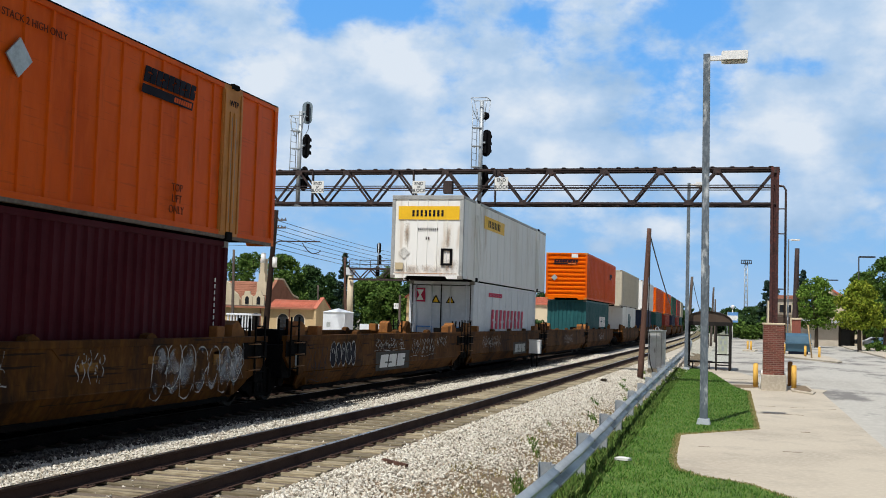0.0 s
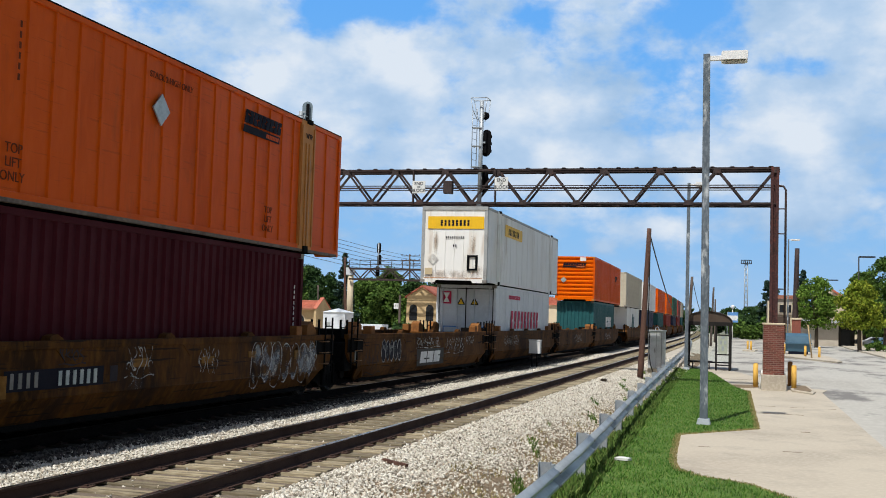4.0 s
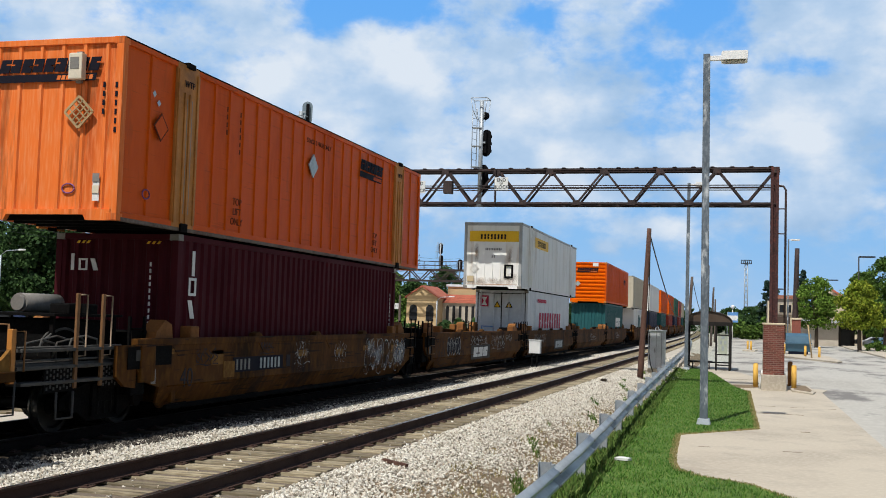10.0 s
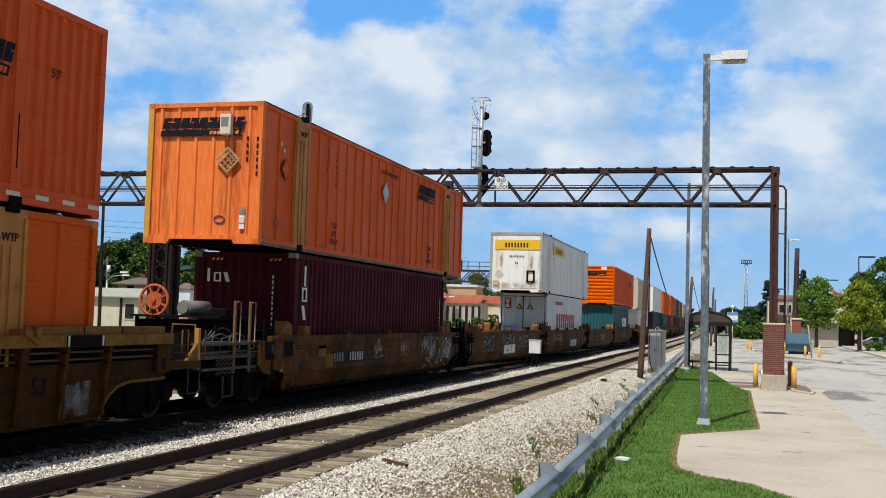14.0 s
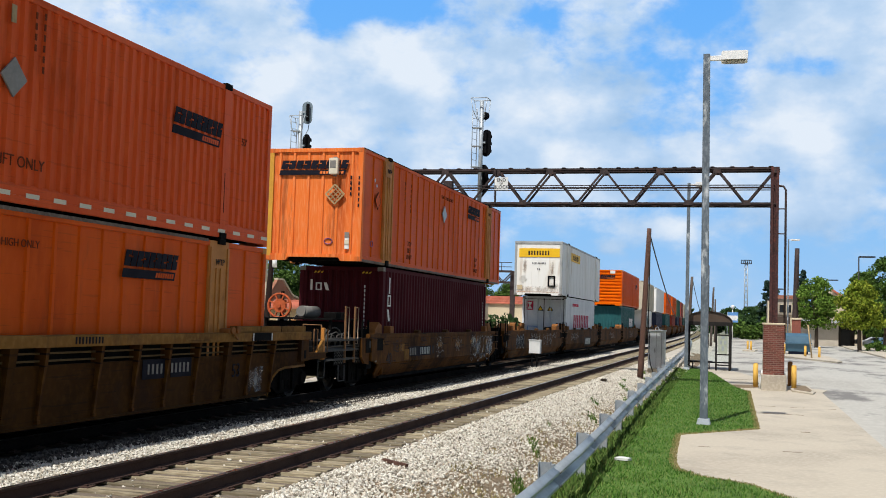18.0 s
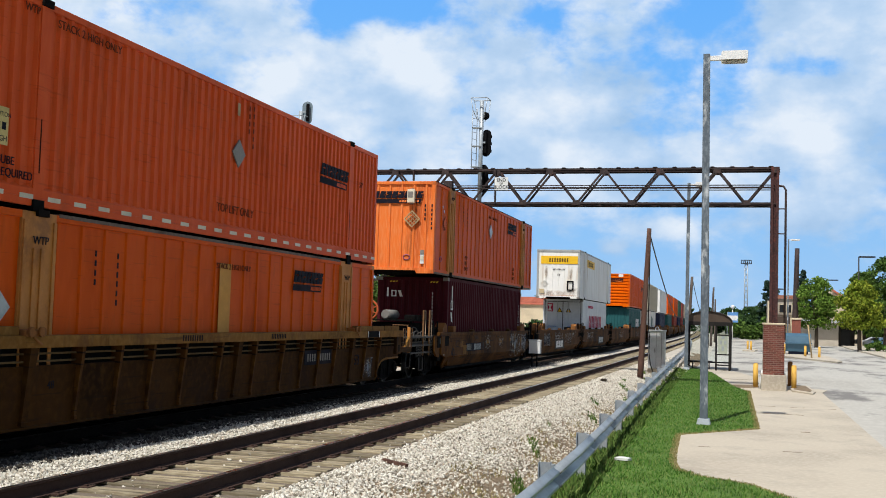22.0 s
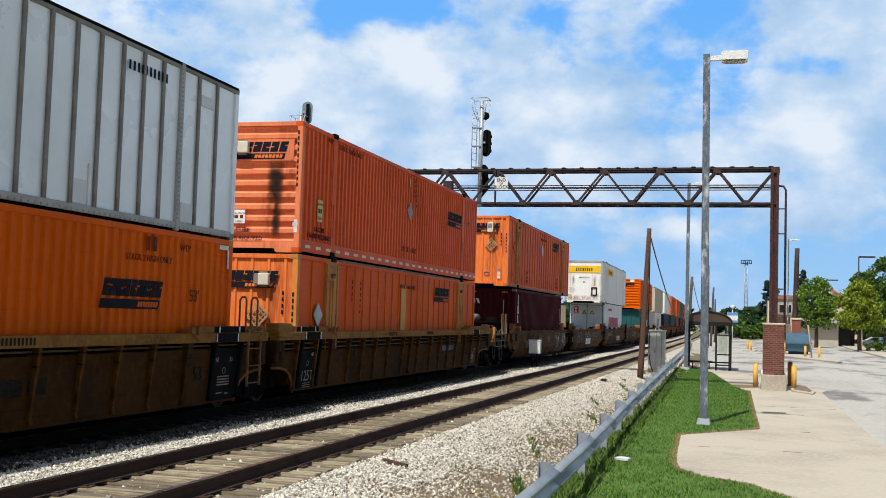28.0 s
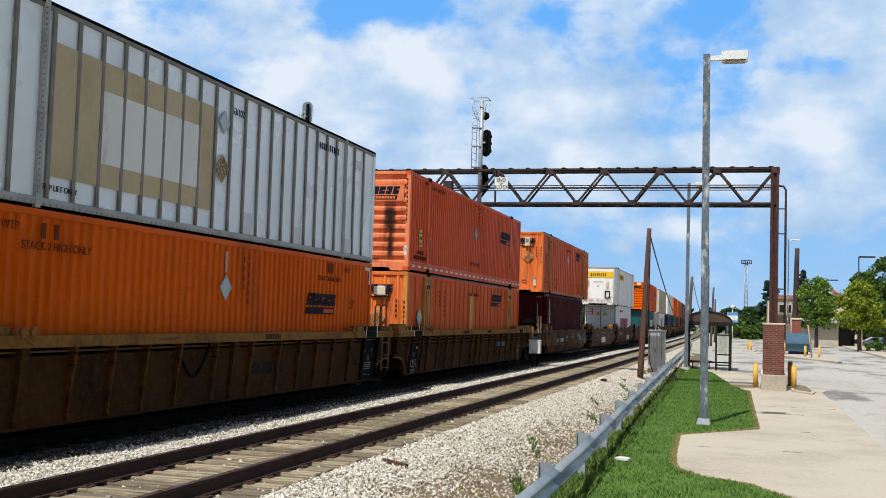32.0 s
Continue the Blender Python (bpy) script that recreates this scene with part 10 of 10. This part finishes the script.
def sky_material():
    m = bpy.data.materials.new("cloudy_sky")
    m.use_nodes = True
    nt = m.node_tree
    nt.nodes.remove(nt.nodes["Principled BSDF"])
    L = nt.links.new

    def math_node(op, a, b=None, clamp=False):
        n = nt.nodes.new("ShaderNodeMath")
        n.operation, n.use_clamp = op, clamp
        for v, s in ((a, n.inputs[0]), (b, n.inputs[1])):
            if v is None:
                continue
            if isinstance(v, (int, float)):
                s.default_value = v
            else:
                L(v, s)
        return n.outputs[0]
    co = nt.nodes.new("ShaderNodeTexCoord")
    nrm = nt.nodes.new("ShaderNodeVectorMath")
    nrm.operation = "NORMALIZE"
    L(co.outputs["Object"], nrm.inputs[0])
    sp = nt.nodes.new("ShaderNodeSeparateXYZ")
    L(nrm.outputs["Vector"], sp.inputs["Vector"])
    az = math_node("MULTIPLY", math_node("ARCTAN2", sp.outputs["X"], sp.outputs["Y"]), 57.2958)
    el = math_node("MULTIPLY", math_node("ARCSINE", sp.outputs["Z"]), 57.2958)
    cb = nt.nodes.new("ShaderNodeCombineXYZ")
    L(az, cb.inputs["X"])
    L(math_node("MULTIPLY", el, 1.5), cb.inputs["Y"])

    def noise(scale, detail, rough, off, distort=0.0):
        n = nt.nodes.new("ShaderNodeTexNoise")
        mp = nt.nodes.new("ShaderNodeMapping")
        mp.inputs["Location"].default_value = (off, off * 0.7, off * 0.3)
        L(cb.outputs["Vector"], mp.inputs["Vector"])
        L(mp.outputs["Vector"], n.inputs["Vector"])
        n.inputs["Scale"].default_value, n.inputs["Detail"].default_value, n.inputs["Roughness"].default_value = scale, detail, rough
        n.inputs["Distortion"].default_value = distort
        return n.outputs["Fac"]
    d = math_node("ADD", math_node("MULTIPLY", noise(0.2, 8, 0.58, 3.0, 0.3), 0.7), 0.33)
    d = math_node("ADD", d, math_node("MULTIPLY", math_node("SUBTRACT", noise(0.6, 6, 0.55, 11.0), 0.5), 0.5))
    for a, e, wa, we, w in PATCHES:
        da = math_node("MULTIPLY", math_node("SUBTRACT", az, a), 1 / wa)
        de = math_node("MULTIPLY", math_node("SUBTRACT", el, e), 1 / we)
        r2 = math_node("ADD", math_node("MULTIPLY", da, da), math_node("MULTIPLY", de, de))
        d = math_node("ADD", d, math_node("MULTIPLY", math_node("EXPONENT", math_node("MULTIPLY", r2, -1.0)), w))
    # less cloud towards the horizon
    low = nt.nodes.new("ShaderNodeMapRange")
    low.inputs["From Min"].default_value, low.inputs["From Max"].default_value = 4.0, 8.0
    low.inputs["To Min"].default_value, low.inputs["To Max"].default_value = -0.28, 0.0
    L(el, low.inputs["Value"])
    d = math_node("ADD", d, low.outputs["Result"])
    cover = nt.nodes.new("ShaderNodeMapRange")
    cover.interpolation_type = "SMOOTHSTEP"
    cover.inputs["From Min"].default_value, cover.inputs["From Max"].default_value = 0.37, 0.7
    L(d, cover.inputs["Value"])

    def ramp(src, stops):
        r = nt.nodes.new("ShaderNodeValToRGB")
        while len(r.color_ramp.elements) < len(stops):
            r.color_ramp.elements.new(0.5)
        for e, (p, c) in zip(r.color_ramp.elements, stops):
            e.position, e.color = p, (*c, 1)
        L(src, r.inputs["Fac"])
        return r.outputs["Color"]
    blue = ramp(math_node("MULTIPLY", el, 1 / 24.0), [(0.0, (0.38, 0.58, 0.83)), (0.18, (0.27, 0.53, 0.88)), (0.5, (0.17, 0.46, 0.93)), (1.0, (0.08, 0.36, 0.93))])
    shade = ramp(math_node("ADD", math_node("MULTIPLY", noise(0.26, 5, 0.5, 21.0), 0.85), math_node("MULTIPLY", d, 0.22)), [(0.4, (0.36, 0.54, 0.78)), (0.55, (0.48, 0.64, 0.85)), (0.72, (0.74, 0.82, 0.92))])
    mx = nt.nodes.new("ShaderNodeMix")
    mx.data_type = "RGBA"
    L(cover.outputs["Result"], mx.inputs["Factor"])
    L(blue, mx.inputs["A"])
    L(shade, mx.inputs["B"])
    em = nt.nodes.new("ShaderNodeEmission")
    L(mx.outputs["Result"], em.inputs["Color"])
    em.inputs["Strength"].default_value = 1.0
    L(em.outputs["Emission"], nt.nodes["Material Output"].inputs["Surface"])
    return m


bm = bmesh.new()
R = 3200.0
grid = [[bm.verts.new((R * math.sin(radians(a)) * math.cos(radians(e)), R * math.cos(radians(a)) * math.cos(radians(e)), R * math.sin(radians(e)))) for a in range(-62, 42, 4)] for e in range(-3, 37, 3)]
for p, q in zip(grid, grid[1:]):
    for i in range(len(p) - 1):
        bm.faces.new((p[i], p[i + 1], q[i + 1], q[i])).smooth = True
backdrop = single("backdrop", bm, sky_material(), "blue summer sky with drifting white clouds", kind="structure")


# ---- what moves: the train runs along the line, its wheels roll, the clouds drift ----
# scraps lying on the ballast
bm = bmesh.new()
bar(bm, (-4.97, 14.98, bed_z(np.array([-4.97]))[0] + 0.05), (-4.56, 14.79, bed_z(np.array([-4.56]))[0] + 0.06), 0.06, 0.05)
single("timber_scrap", bm, M["wood_pole"], "dark weathered timber scrap lying on the ballast", "timber")
zb = bed_z(np.array([-4.8]))[0]
bm = bbox(-4.9, -4.7, 38.6, 38.95, zb - 0.02, zb + 0.13, 0.03)
single("tie_block", bm, M["tie_dark"], "short dark timber block on the ballast", "timber")

def motions():
    for ob, rel, length, z in ROLLING:
        rows = []
        for k in range(65):
            t = k * 0.5
            y = gone(t) + rel
            a, b = y, y + max(length, 1.0)
            turn = math.degrees(math.atan2(-(bend(b) - bend(a)), b - a))
            rows.append((t, pose(XT + bend(y), y, z, 0, 0, turn)))
        walk(ob, rows)
    for w, (x, y, z), r in WHEELS:
        rows = []
        for k in range(129):
            t = k * 0.25
            rows.append((t, pose(x, y, z, -math.degrees((gone(t) - gone(0)) / r))))
        walk(w, rows)
    walk(backdrop, [(0.0, pose(0, 0, 0)), (16.0, pose(0, 0, 0, 0, 0, -0.5)), (32.0, pose(0, 0, 0, 0, 0, -1.0))])


motions()
